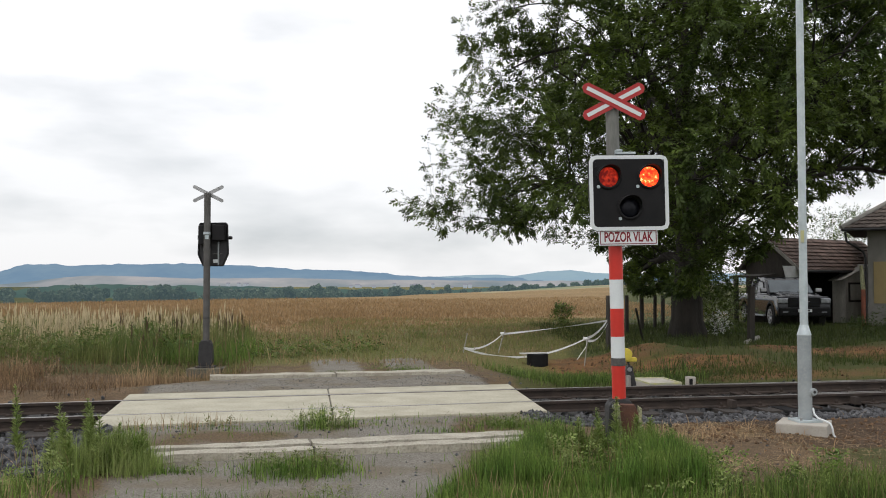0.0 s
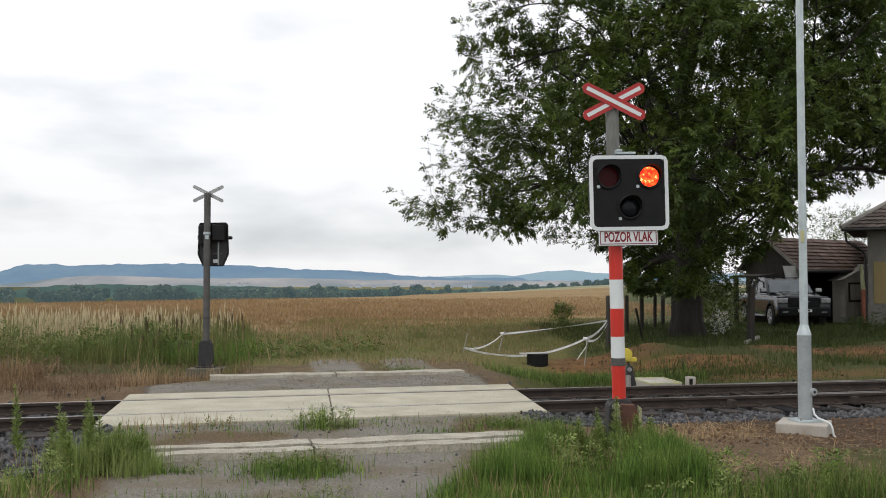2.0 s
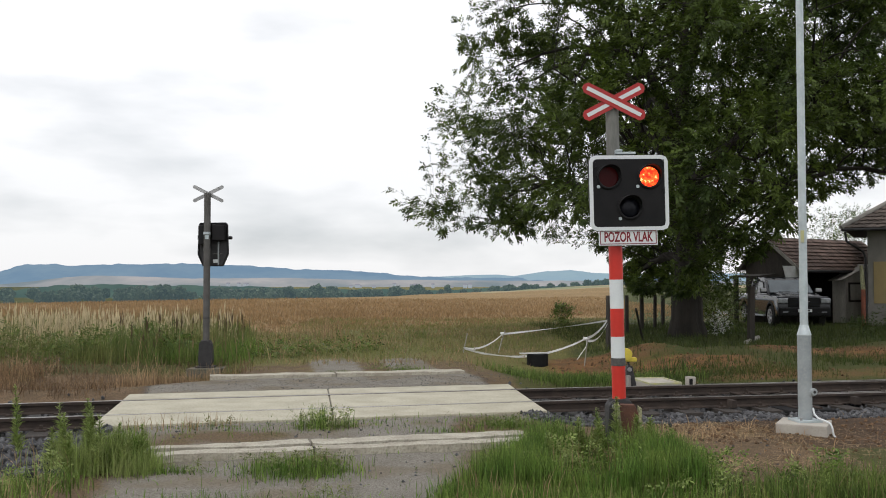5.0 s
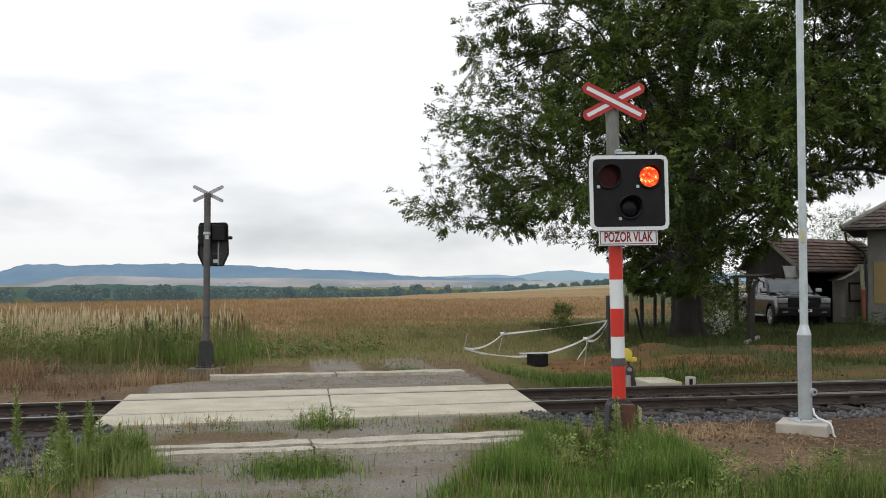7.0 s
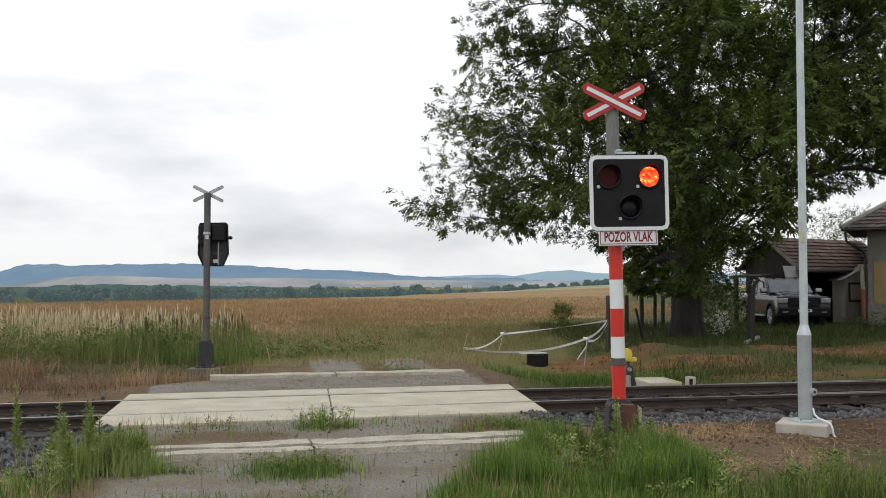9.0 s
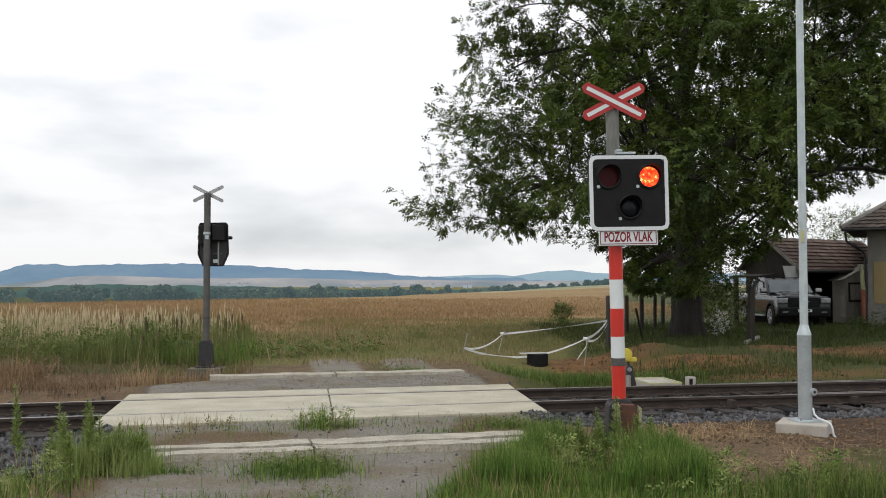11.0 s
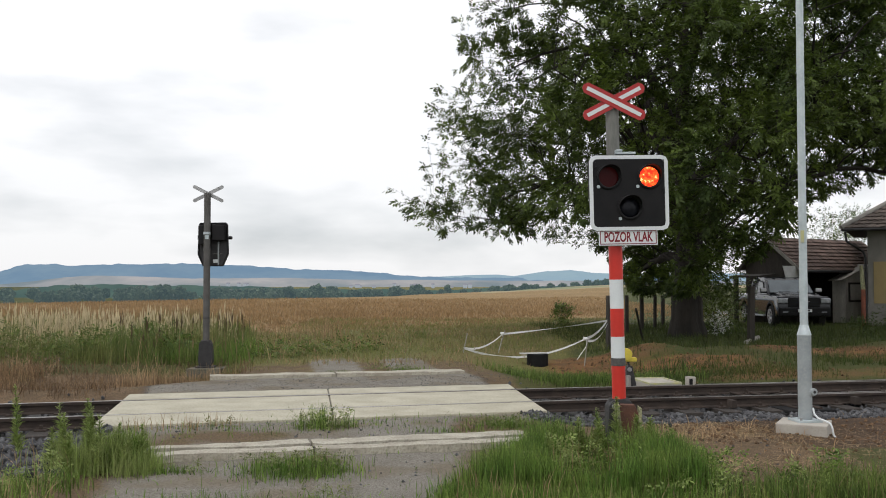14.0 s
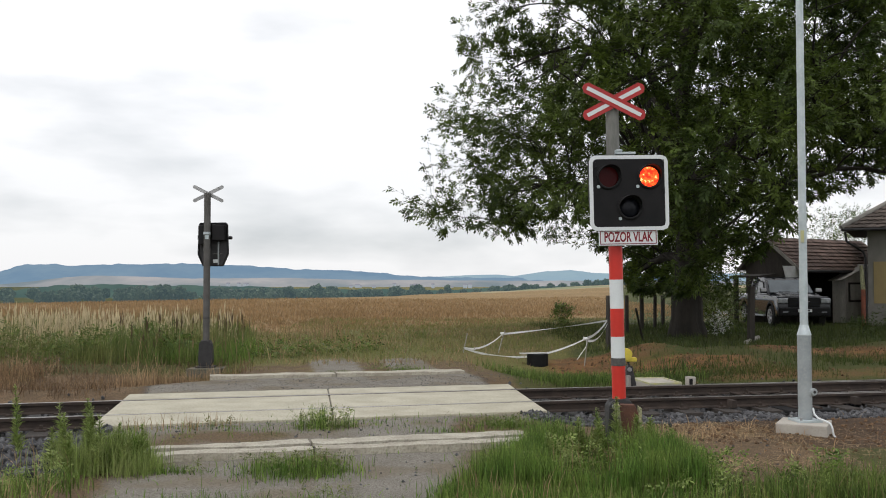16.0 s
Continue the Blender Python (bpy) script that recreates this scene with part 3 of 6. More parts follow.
def text_mesh(words, size, narrow, depth):
    c = bpy.data.curves.new("words", "FONT")
    c.offset = 0.0036
    c.body, c.size, c.extrude, c.align_x, c.align_y = words, size, depth, "CENTER", "CENTER"
    tmp = new("words", c)
    me = bpy.data.meshes.new_from_object(tmp.evaluated_get(bpy.context.evaluated_depsgraph_get()))
    bpy.data.objects.remove(tmp)
    b = bmesh.new()
    b.from_mesh(me)
    b.transform(Matrix.Rotation(radians(90), 4, "X") @ Matrix.Diagonal((narrow, 1, 1, 1)))
    return b


DRUMS = []


def tub(x0, x1, y0, y1, z0, z1, bm=None):
    """A box without its front."""
    b = bmesh.new()
    bmesh.ops.create_cube(b, size=1)
    for v in b.verts:
        v.co = ((x0 + x1) / 2 + v.co.x * (x1 - x0), (y0 + y1) / 2 + v.co.y * (y1 - y0), (z0 + z1) / 2 + v.co.z * (z1 - z0))
    bmesh.ops.delete(b, geom=[f for f in b.faces if f.normal.y < -0.9], context="FACES")
    return join(b, bm)


def plate_with_holes(outline, holes, y, n=32):
    b = bmesh.new()
    loops = [outline] + [[(x + r * math.cos(6.2832 * i / n), z + r * math.sin(6.2832 * i / n)) for i in range(n)] for x, z, r in holes]
    es = []
    for lp in loops:
        vs = [b.verts.new((x, y, z)) for x, z in lp]
        es += [b.edges.new((vs[i], vs[(i + 1) % len(vs)])) for i in range(len(vs))]
    bmesh.ops.triangle_fill(b, edges=es, use_beauty=True)
    return b


def lamp_unit(parent, x, z, red):
    """A round lamp: bezel, hood and, in the red ones, a six-faced drum whose faces carry the lens at its stages of glow."""
    u = parent
    part("lamp_housing", tub(x - 0.112, x + 0.112, 0.004, 0.45 if red else 0.2, z - (0.222 if red else 0.13), z + (0.222 if red else 0.13)), M_BLACK, u)
    b = bmesh.new()
    n, R0, R1 = 32, 0.130, 0.104
    rings = []
    for rr, y in ((R0, 0.0), (R0, -0.014), (R1 + 0.006, -0.016), (R1, -0.012), (R1, 0.014)):
        rings.append([b.verts.new((x + rr * math.cos(6.2832 * i / n), y, z + rr * math.sin(6.2832 * i / n))) for i in range(n)])
    for q, r in zip(rings, rings[1:]):
        for i in range(n):
            b.faces.new((q[i], q[(i + 1) % n], r[(i + 1) % n], r[i]))
    bmesh.ops.recalc_face_normals(b, faces=b.faces)
    part("bezel", smooth(b), M_BLACK, u)
    b = bmesh.new()
    rows = []
    for i in range(25):
        a = radians(-8 + 196 * i / 24)
        deep = 0.11 * max(0.15, math.sin(a)) ** 0.6
        rows.append([b.verts.new((x + q * math.cos(a), y, z + q * math.sin(a))) for q, y in ((0.121, -0.01), (0.121, -0.01 - deep), (0.117, -0.01 - deep), (0.117, -0.01))])
    for q, r in zip(rows, rows[1:]):
        for i in range(4):
            b.faces.new((q[i], q[(i + 1) % 4], r[(i + 1) % 4], r[i]))
    bmesh.ops.recalc_face_normals(b, faces=b.faces)
    part("visor", b, M_BLACK, u, "short black hood over the lens")
    if red:
        b = bmesh.new()
        h, k = 0.1085, 0.188
        for i in range(6):
            m = Matrix.Rotation(radians(-60 * i), 4, "X")
            f = b.faces.new([b.verts.new(m @ Vector(p)) for p in ((-h, -k, -h), (h, -k, -h), (h, -k, h), (-h, -k, h))])
            f.material_index = (0, 1, 2, 2, 1, 0)[i]
        bmesh.ops.remove_doubles(b, verts=b.verts, dist=0.002)
        d = part("lens_drum", b, [M_UNLIT, M_HALF, M_LIT], u, "red ribbed signal lens")
        d.location = (x, 0.218, z)
        DRUMS.append(d)
    else:
        b = bmesh.new()
        bmesh.ops.create_uvsphere(b, u_segments=24, v_segments=12, radius=0.105)
        bmesh.ops.delete(b, geom=[v for v in b.verts if v.co.y > 0.002], context="VERTS")
        b.transform(Matrix.Translation((x, 0.03, z)) @ Matrix.Diagonal((1, 0.35, 1, 1)))
        part("lens", smooth(b), M_LENSDARK, u, "dark unlit lens")


def warning_signal(m, lean, label, front):
    """Post on a cast foot with crossbuck, lamp board and plate; its face looks along -y."""
    g = thing("warning_signal", m @ Matrix.Rotation(radians(lean), 4, "Y"), label, "railway signal", "crossing signals")
    dark = M_GREYPOLE if front else M_DARKPOLE
    part("post", rod((0, 0, 0.5), (0, 0, 3.58), 0.068, seg=24), dark, g)
    if front:
        for z0, z1, c in ((0.52, 0.865, M_RED), (0.865, 1.165, M_WHITE), (1.165, 1.455, M_RED), (1.455, 1.755, M_WHITE), (1.755, 2.10, M_RED)):
            part("band", rod((0, 0, z0), (0, 0, z1), 0.0705, seg=24), c, g, "red reflective band" if c is M_RED else "white reflective band")
        part("clamp", rod((0, 0, 0.865), (0, 0, 0.945), 0.075, seg=24), M_DARKPOLE, g, "dark grey metal clamp round the post")
    # cast foot
    foot = prism([(-0.115, 0.0), (0.115, 0.0), (0.15, 0.1), (0.13, 0.46), (0.085, 0.52), (-0.085, 0.52), (-0.13, 0.46), (-0.15, 0.1)], -0.10, 0.10, 0.015)
    f = part("cast_foot", foot, M_IRON, g, "black cast iron foot with flaking paint")
    part("collar", rod((0, 0, 0.47), (0, 0, 0.53), 0.105, seg=24, bevel=0.01), M_IRON, f)
    for x in (-0.085, 0.085):
        part("bolt", disc(0.022, -0.135, -0.09, x, 0.46, 8), M_STEEL, f, "bright bolt head")
    part("base_plate", box(-0.19, 0.19, -0.17, 0.17, -0.03, 0.0, 0.008), M_IRON, f)
    # crossbuck
    bz = 3.60 if front else 3.575
    if front:
        for a in (27, -27):
            crossbuck_arm(g, a, bz, -0.085 - (0.008 if a > 0 else 0), 0.72, 0.118, M_CROSSRED, True)
    else:
        for a in (27, -27):
            crossbuck_arm(g, a, bz, -0.085 - (0.008 if a > 0 else 0), 0.70, 0.075, M_STEEL, False)
    # lamp board
    if not front:
        rear_board(g)
        return g
    W, Hh, zc, xo = 0.825, 0.775, 2.645, 0.122
    out = rounded(W, Hh, 0.065, 2)
    inn = [(x * (W - 0.076) / W, z * (Hh - 0.076) / Hh) for x, z in rounded(W, Hh, 0.045, 2)]
    holes = [(-0.21, 0.165, 0.125), (0.215, 0.165, 0.125), (0.005, -0.15, 0.125)]
    sh = part("lamp_board", plate_with_holes(out, holes, 0.0), M_BLACK, g, "matt black lamp board")
    sh.location = (xo, -0.14, zc)
    part("border", ring_plate(out, inn, -0.004, 0.003), M_WHITE, sh, "white border frame")
    back = [(-0.34, 0.37), (0.34, 0.37), (0.36, 0.30), (0.36, -0.12), (0.22, -0.375), (-0.22, -0.375), (-0.36, -0.12), (-0.36, 0.30)]
    part("rear_cover", tub_cover(back, 0.48), M_BLACK, sh, "dark grey rear casing")
    for x, z, red in ((-0.21, 0.165, front), (0.215, 0.165, front), (0.005, -0.15, False)):
        lamp_unit(sh, x, z, red)
    rusty_cover(g)
    for x, z in ((-0.32, 0.065), (0.09, 0.065), (-0.10, -0.265)):
        part("eyelet", rod((x, -0.012, z), (x, 0, z), 0.017, seg=12), M_GALV, sh, "small metal eyelet")
    for x, z in ((0.355, 0.31), (0.36, 0.02), (-0.355, 0.29)):
        part("hinge", box(x - 0.012, x + 0.012, -0.016, 0.0, z - 0.03, z + 0.03, 0.004), M_BLACK, sh)
    part("top_bracket", box(-0.13, 0.08, 0.0, 0.09, 0.40, 0.425, 0.006, box(-0.125, -0.06, -0.01, 0.08, 0.425, 0.45, 0.01)), M_GALV, sh, "light grey mounting bracket")
    if front:
        pl = part("warning_plate", box(-0.2025, 0.4125, -0.128, -0.12, 2.105, 2.27, 0.003), M_WHITE, g, "white plate with dark red lettering")
        o = [(-0.19, 2.117), (0.40, 2.117), (0.40, 2.258), (-0.19, 2.258)]
        i = [(-0.182, 2.125), (0.392, 2.125), (0.392, 2.250), (-0.182, 2.250)]
        part("plate_border", ring_plate(o, i, -0.1305, -0.127), M_SIGNRED, pl, "thin dark red border")
        b = text_mesh("POZOR VLAK", 0.142, 0.585, 0.001)
        b.transform(Matrix.Translation((0.105, -0.1295, 2.187)))
        part("lettering", b, M_SIGNRED, pl, "dark red capital letters")
        part("bracket_arm", box(-0.04, 0.3, -0.12, -0.06, 2.17, 2.20, 0.004), M_DARKPOLE, g)
    return g


def rusty_cover(g):
    """Rusty hatch with flaking yellow edges leaning on the cast foot."""
    m = pose(-0.005, -0.17, 0.0, 6, 3, 0) @ Matrix.Diagonal((0.92, 1, 1.06, 1))
    c = part("foot_hatch", prism([(-0.05, 0.12), (0.06, 0.02), (0.12, 0.10), (0.13, 0.38), (0.08, 0.47), (-0.07, 0.47), (-0.10, 0.40)], -0.03, 0.03, 0.008, None, m), M_RUST, g, "rusty brown hatch with flaking yellow edges")
    part("edge_strip", prism([(-0.14, 0.47), (-0.09, 0.47), (-0.02, 0.03), (-0.07, 0.01)], -0.035, 0.02, 0.006, None, m), M_FLAKE, c, "flaking pale yellow edge")
    part("edge_strip", prism([(0.12, 0.46), (0.16, 0.44), (0.18, 0.22), (0.13, 0.02), (0.10, 0.05), (0.14, 0.22)], -0.035, 0.02, 0.006, None, m), M_FLAKE, c, "flaking pale yellow edge")
    part("cable_gland", rod((0.09, -0.2, 0.0), (0.24, -0.2, 0.03), 0.05, 0.045, 12, rod((0.11, -0.2, 0.05), (0.17, -0.19, 0.22), 0.035, 0.03, 12)), M_IRON, g, "black cable gland")


def rear_board(g):
    """The board of the other signal, whose back alone is turned this way."""
    m = Matrix.Translation((-0.11, -0.16, 2.515)) @ Matrix.Rotation(radians(-14), 4, "Z")
    pts = [(-0.31, 0.42), (-0.27, 0.455), (0.27, 0.455), (0.31, 0.42), (0.335, -0.20), (0.22, -0.45), (-0.22, -0.45), (-0.335, -0.20)]
    sh = part("lamp_board", prism(pts, -0.02, 0.02, 0.006, None, m), M_IRON, g, "dark grey back of the lamp board")
    part("rim", ring_plate([(x * 1.01, z * 1.01) for x, z in pts], [(x * 0.94, z * 0.94) for x, z in pts], 0.02, 0.05), M_BLACK, sh).matrix_basis = m
    part("rear_cover", prism([(-0.30, 0.40), (-0.02, 0.42), (-0.02, 0.08), (-0.30, 0.08)], 0.02, 0.16, 0.02, None, m), M_BLACK, sh, "black rear casing of the lamps")
    part("rear_cover", prism([(0.05, 0.40), (0.30, 0.40), (0.30, 0.0), (0.05, 0.0)], 0.02, 0.12, 0.02, None, m), M_BLACK, sh, "black rear casing of the lamps")
    part("strut", box(-0.135, -0.115, 0.02, 0.06, -0.42, 0.06, 0.003, None, m), M_GALVDULL, sh, "pale vertical bar")
    part("strut", box(-0.20, 0.0, 0.02, 0.05, -0.20, -0.18, 0.003, None, m), M_DARKPOLE, sh, "pale cross bar")
    part("tag", box(-0.12, 0.0, 0.02, 0.024, -0.38, -0.31, 0, None, m), M_WHITE, sh, "small white tag")
    part("knob", rod(m @ Vector((-0.34, 0.0, 0.14)), m @ Vector((-0.40, 0.0, 0.14)), 0.035, seg=12), M_BLACK, sh)
    part("hinge", box(0.30, 0.35, -0.01, 0.03, 0.1, 0.2, 0.005, None, m), M_BLACK, sh)
    for z in (2.72, 2.38):
        part("clamp", rod((0, 0, z), (0, 0, z + 0.05), 0.077, seg=20), M_GALV if z > 2.5 else M_DARKPOLE, g)
    part("tag", box(-0.045, 0.035, 0.066, 0.072, 2.62, 2.70), M_GALV, g, "pale sticker on the post")
    part("strap", rod((0, 0, 0.98), (0, 0, 1.0), 0.075, seg=20), M_IRON, g)


def tub_cover(outline, deep):
    """A casing with sloped sides, open to the front."""
    b = bmesh.new()
    n = len(outline)
    A = [b.verts.new((x, 0.006, z)) for x, z in outline]
    B = [b.verts.new((x * 0.9, deep * 0.8, z * 0.97)) for x, z in outline]
    C = [b.verts.new((x * 0.86, deep, z * 0.86)) for x, z in outline]
    for p, q in ((A, B), (B, C)):
        for i in range(n):
            b.faces.new((p[i], p[(i + 1) % n], q[(i + 1) % n], q[i]))
    b.faces.new(C)
    bmesh.ops.recalc_face_normals(b, faces=b.faces)
    return b


M_CROSSRED = mat("crimson_sign_paint", (0.42, 0.03, 0.03), (0.36, 0.028, 0.03), rough=0.5, scale=4, fine=60, bump=0.02, grain=0.2)
M_RUST = mat("rusty_brown_sheet", (0.13, 0.055, 0.035), (0.09, 0.042, 0.03), (0.19, 0.12, 0.09), rough=0.85, scale=9, fine=60, bump=0.3)
M_FLAKE = mat("flaking_yellow_paint", (0.45, 0.43, 0.24), (0.32, 0.33, 0.2), (0.04, 0.035, 0.03), rough=0.8, scale=14, fine=40, bump=0.3, grain=0.9)
M_SIGNRED = mat("dark_red_sign_paint", (0.22, 0.015, 0.025), (0.18, 0.015, 0.022), rough=0.5, bump=0)
near_signal = warning_signal(pose(1.832, 9.7, -0.058, 0, 0, 4), -1.05, "flashing crossing signal on a red and white banded post", True)
far_signal = warning_signal(pose(-4.90, 19.35, -0.045, 0, 0, 184), 0.0, "crossing signal seen from behind on a dark grey post", False)


def footing(x, y, z0, z1, w, material, label):
    tagged(put("footing", box(x - w / 2, x + w / 2, y - w / 2, y + w / 2, z0, z1, 0.02), material), label, "footing", "", "structure")


footing(1.84, 9.7, -0.45, -0.055, 0.5, M_KERB, "concrete footing hidden in the weeds")
M_MOSSY = mat("mossy_dark_concrete", (0.16, 0.145, 0.11), (0.09, 0.085, 0.06), (0.05, 0.05, 0.035), scale=5, fine=40, bump=0.5, grain=0.6)
footing(-4.88, 19.35, -0.6, -0.078, 0.68, M_MOSSY, "weathered concrete footing under the signal")


def galvanised_mast():
    g = thing("mast", pose(4.14, 10.72, 0.085, 0, 0, 8), "tall slim galvanised steel mast bolted to a concrete plinth", "mast")
    part("lower_tube", rod((0, 0, 0.0), (0, 0, 0.98), 0.079, 0.077, seg=10), M_GALVDULL, g)
    part("shoulder", rod((0, 0, 0.98), (0, 0, 1.10), 0.083, 0.046, seg=10), M_GALV, g)
    part("upper_tube", rod((0, 0, 1.08), (0, 0, 5.6), 0.046, 0.040, seg=16), M_GALV, g)
    part("flange", box(-0.14, 0.14, -0.14, 0.14, 0.0, 0.025, 0.004), M_GALV, g)
    for x in (-0.11, 0.11):
        for y in (-0.11, 0.11):
            part("bolt", rod((x, y, 0.02), (x, y, 0.055), 0.014, seg=6), M_STEEL, g)
    part("inspection_cover", rod((0.052, -0.05, 0.34), (0.062, -0.10, 0.34), 0.042, seg=16, bevel=0.006, bm=box(0.0, 0.06, -0.088, -0.06, 0.29, 0.35, 0.006)), M_GALVDULL, g, "small round cable cover")
    part("cover_eye", rod((0.062, -0.098, 0.34), (0.063, -0.104, 0.34), 0.018, seg=10), M_IRON, g)
    part("sticker", box(-0.040, -0.008, -0.0475, -0.020, 2.04, 2.18, 0.003), M_YELLOWTAG, g, "faded yellow sticker")
    part("cable", tube([(0.05, -0.08, 0.16), (0.055, -0.10, 0.09), (0.075, -0.15, 0.05), (0.12, -0.21, 0.03), (0.145, -0.275, 0.01), (0.15, -0.31, -0.04), (0.155, -0.32, -0.11), (0.175, -0.36, -0.15), (0.23, -0.42, -0.165)], 0.011), M_WHITE, g, "white cable hanging over the plinth")
    tagged(put("plinth", box(-0.27, 0.27, -0.27, 0.27, -0.35, 0.085, 0.012, None, pose(4.11, 10.68, 0, 0, 0, -28)), M_PLINTH), "pale square concrete plinth under the mast", "plinth", "", "structure")


M_YELLOWTAG = mat("faded_yellow_label", (0.5, 0.48, 0.22), (0.45, 0.45, 0.35), rough=0.6)
galvanised_mast()


def point_rods():
    g = thing("point_rodding", Matrix(), "dark steel point rods crossing under the rails", "point rod")
    for s, r in ((3.75, 0.02), (4.05, 0.025), (6.6, 0.02)):
        part("rod", rod(T(s, -1.35, -0.13), T(s, 0.95, -0.13), r, seg=8), M_RAILSIDE, g)
    m = Matrix.Translation(T(3.9, -1.15)) @ Matrix.Rotation(heading(3.9), 4, "Z")
    # added black block where a dark pit lies; its colour imitates the hole's shade
    part("pit_shade_block", box(-0.38, 0.38, -0.24, 0.24, -0.26, -0.14, 0.02, None, m), M_BLACK, g, "low black block in place of the dark pit beside the rail")
    for s in (2.9, 4.9, 6.0, 7.1):
        m = Matrix.Translation(T(s, -0.9)) @ Matrix.Rotation(heading(s), 4, "Z")
        part("brace", prism([(-0.05, -0.14), (0.05, -0.14), (0.03, -0.03), (-0.03, -0.03)], -0.10, 0.06, 0.006, None, m), M_RAILSIDE, g, "rusty rail brace")


point_rods()


# ---- walnut tree ----
def crown_radius(z):
    return np.interp(z, [1.2, 1.9, 2.8, 4.0, 4.9, 5.9, 6.7, 8.2, 9.2, 10.5, 13.0, 15.5], [2.6, 5.0, 7.6, 9.1, 9.7, 9.1, 8.3, 8.6, 8.1, 7.3, 4.8, 0.3])


def sample_crown(r, n, inner, cx, cy, gaps=True):
    out = []
    while len(out) < n:
        z, a = r.uniform(1.4, 15.3), r.uniform(0, 6.2832)
        R = crown_radius(z)
        q = R * math.sqrt(r.uniform(inner * inner, 1))
        x, y = q * math.cos(a), q * math.sin(a)
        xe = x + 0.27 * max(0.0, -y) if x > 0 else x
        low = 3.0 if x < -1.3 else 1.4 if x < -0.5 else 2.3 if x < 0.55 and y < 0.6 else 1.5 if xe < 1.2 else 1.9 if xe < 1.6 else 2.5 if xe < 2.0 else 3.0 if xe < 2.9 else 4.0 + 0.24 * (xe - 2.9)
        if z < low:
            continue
        thin = -0.33 + (0.27 if x > 0 else 0.21) * min(max((z - 6.5) / 3, 0), 1) + 0.36 * min(max((-1.5 - x) / 6.0, 0), 1)
        if x < -1.5 and z < 6.5:
            thin += 0.15
        if x < -4:
            thin += 0.0 if z < 6.3 else 0.04
        if -2.0 < x and xe < 2.9 and z < 8:
            thin = -0.6
        if xe > 2.9:
            thin += 0.05 + 0.09 * min((xe - 2.9) / 3, 1)
        if xe > 2.9 and z < low + 0.9:
            thin = 0.14
        if gaps and x < -1.5 and noise.noise(Vector((x * 1.15, y * 1.15, z * 1.15))) < -0.42 + 0.26 * min(-x / 7, 1):
            continue
        if gaps and x < -1.0 and noise.noise(Vector((x * 2.3, y * 2.3, z * 2.3))) < -0.36 + 0.14 * min(-x / 7, 1):
            continue
        if gaps and noise.noise(Vector((x * 0.42, y * 0.42, z * 0.55)) + Vector((4, 7, 1))) < thin:
            continue
        out.append((cx + x, cy + y, z))
    return np.array(out)


def branch_mesh(branches, seg):
    """Tapered limbs: each a list of (points, radii)."""
    V, F, base = [], [], 0
    for pts, rad in branches:
        k = len(pts)
        for i in range(k):
            d = (pts[min(i + 1, k - 1)] - pts[max(i - 1, 0)])
            d = d / (np.linalg.norm(d) + 1e-9)
            u = np.cross(d, (0.3, 0.9, 0.31))
            u /= np.linalg.norm(u) + 1e-9
            w = np.cross(d, u)
            for j in range(seg):
                a = 6.2832 * j / seg
                V.append(pts[i] + rad[i] * (u * math.cos(a) + w * math.sin(a)))
        for i in range(k - 1):
            for j in range(seg):
                F.append((base + i * seg + j, base + i * seg + (j + 1) % seg, base + (i + 1) * seg + (j + 1) % seg, base + (i + 1) * seg + j))
        base += k * seg
    return np.array(V), np.array(F)


def bent(p, q, sag, r, k, wob):
    t = np.linspace(0, 1, k)[:, None]
    pts = p * (1 - t) + q * t
    pts[:, 2] += sag * np.sin(t[:, 0] * math.pi)
    w = r.normal(0, wob, (k, 3))
    w[0] = w[-1] = 0
    return pts + w


def leaf_sprays(name, anchors, dirs, r, size, parent, material, leaflets=7):
    """Feathered leaves: pairs of pointed leaflets along a stalk, hanging a little."""
    n = len(anchors)
    d = dirs + r.normal(0, 0.55, (n, 3))
    d[:, 2] -= 0.35
    d /= np.linalg.norm(d, axis=1)[:, None]
    up = np.array((0, 0, 1.0)) + r.normal(0, 0.45, (n, 3))
    side = np.cross(d, up)
    side /= np.linalg.norm(side, axis=1)[:, None] + 1e-9
    nor = np.cross(side, d)
    L = size * r.uniform(0.75, 1.3, n)
    V, F, base = [], [], 0
    for j in range(leaflets):
        last = j == leaflets - 1
        f = 0.25 + 0.75 * (j // 2) / max(1, (leaflets - 1) // 2)
        sgn = 0 if last else (1 if j % 2 else -1)
        root = anchors + d * (L * f)[:, None] * 0.9
        ax = d * (1.0 if last else 0.55) + side * (sgn * 0.9) - np.array((0, 0, 0.25)) + r.normal(0, 0.15, (n, 3))
        ax /= np.linalg.norm(ax, axis=1)[:, None]
        wd = np.cross(ax, nor)
        wd /= np.linalg.norm(wd, axis=1)[:, None] + 1e-9
        ll = (L * r.uniform(0.42, 0.62, n))[:, None]
        q = np.stack([root, root + ax * ll * 0.45 + wd * ll * 0.21, root + ax * ll, root + ax * ll * 0.45 - wd * ll * 0.21], 1)
        V.append(q.reshape(-1, 3))
        F.append(np.arange(n * 4).reshape(n, 4) + base)
        base += n * 4
    ob = raw(name, np.concatenate(V), np.concatenate(F), material, parent)
    tagged(ob, kind="stuff")
    return ob


CROWNS = []


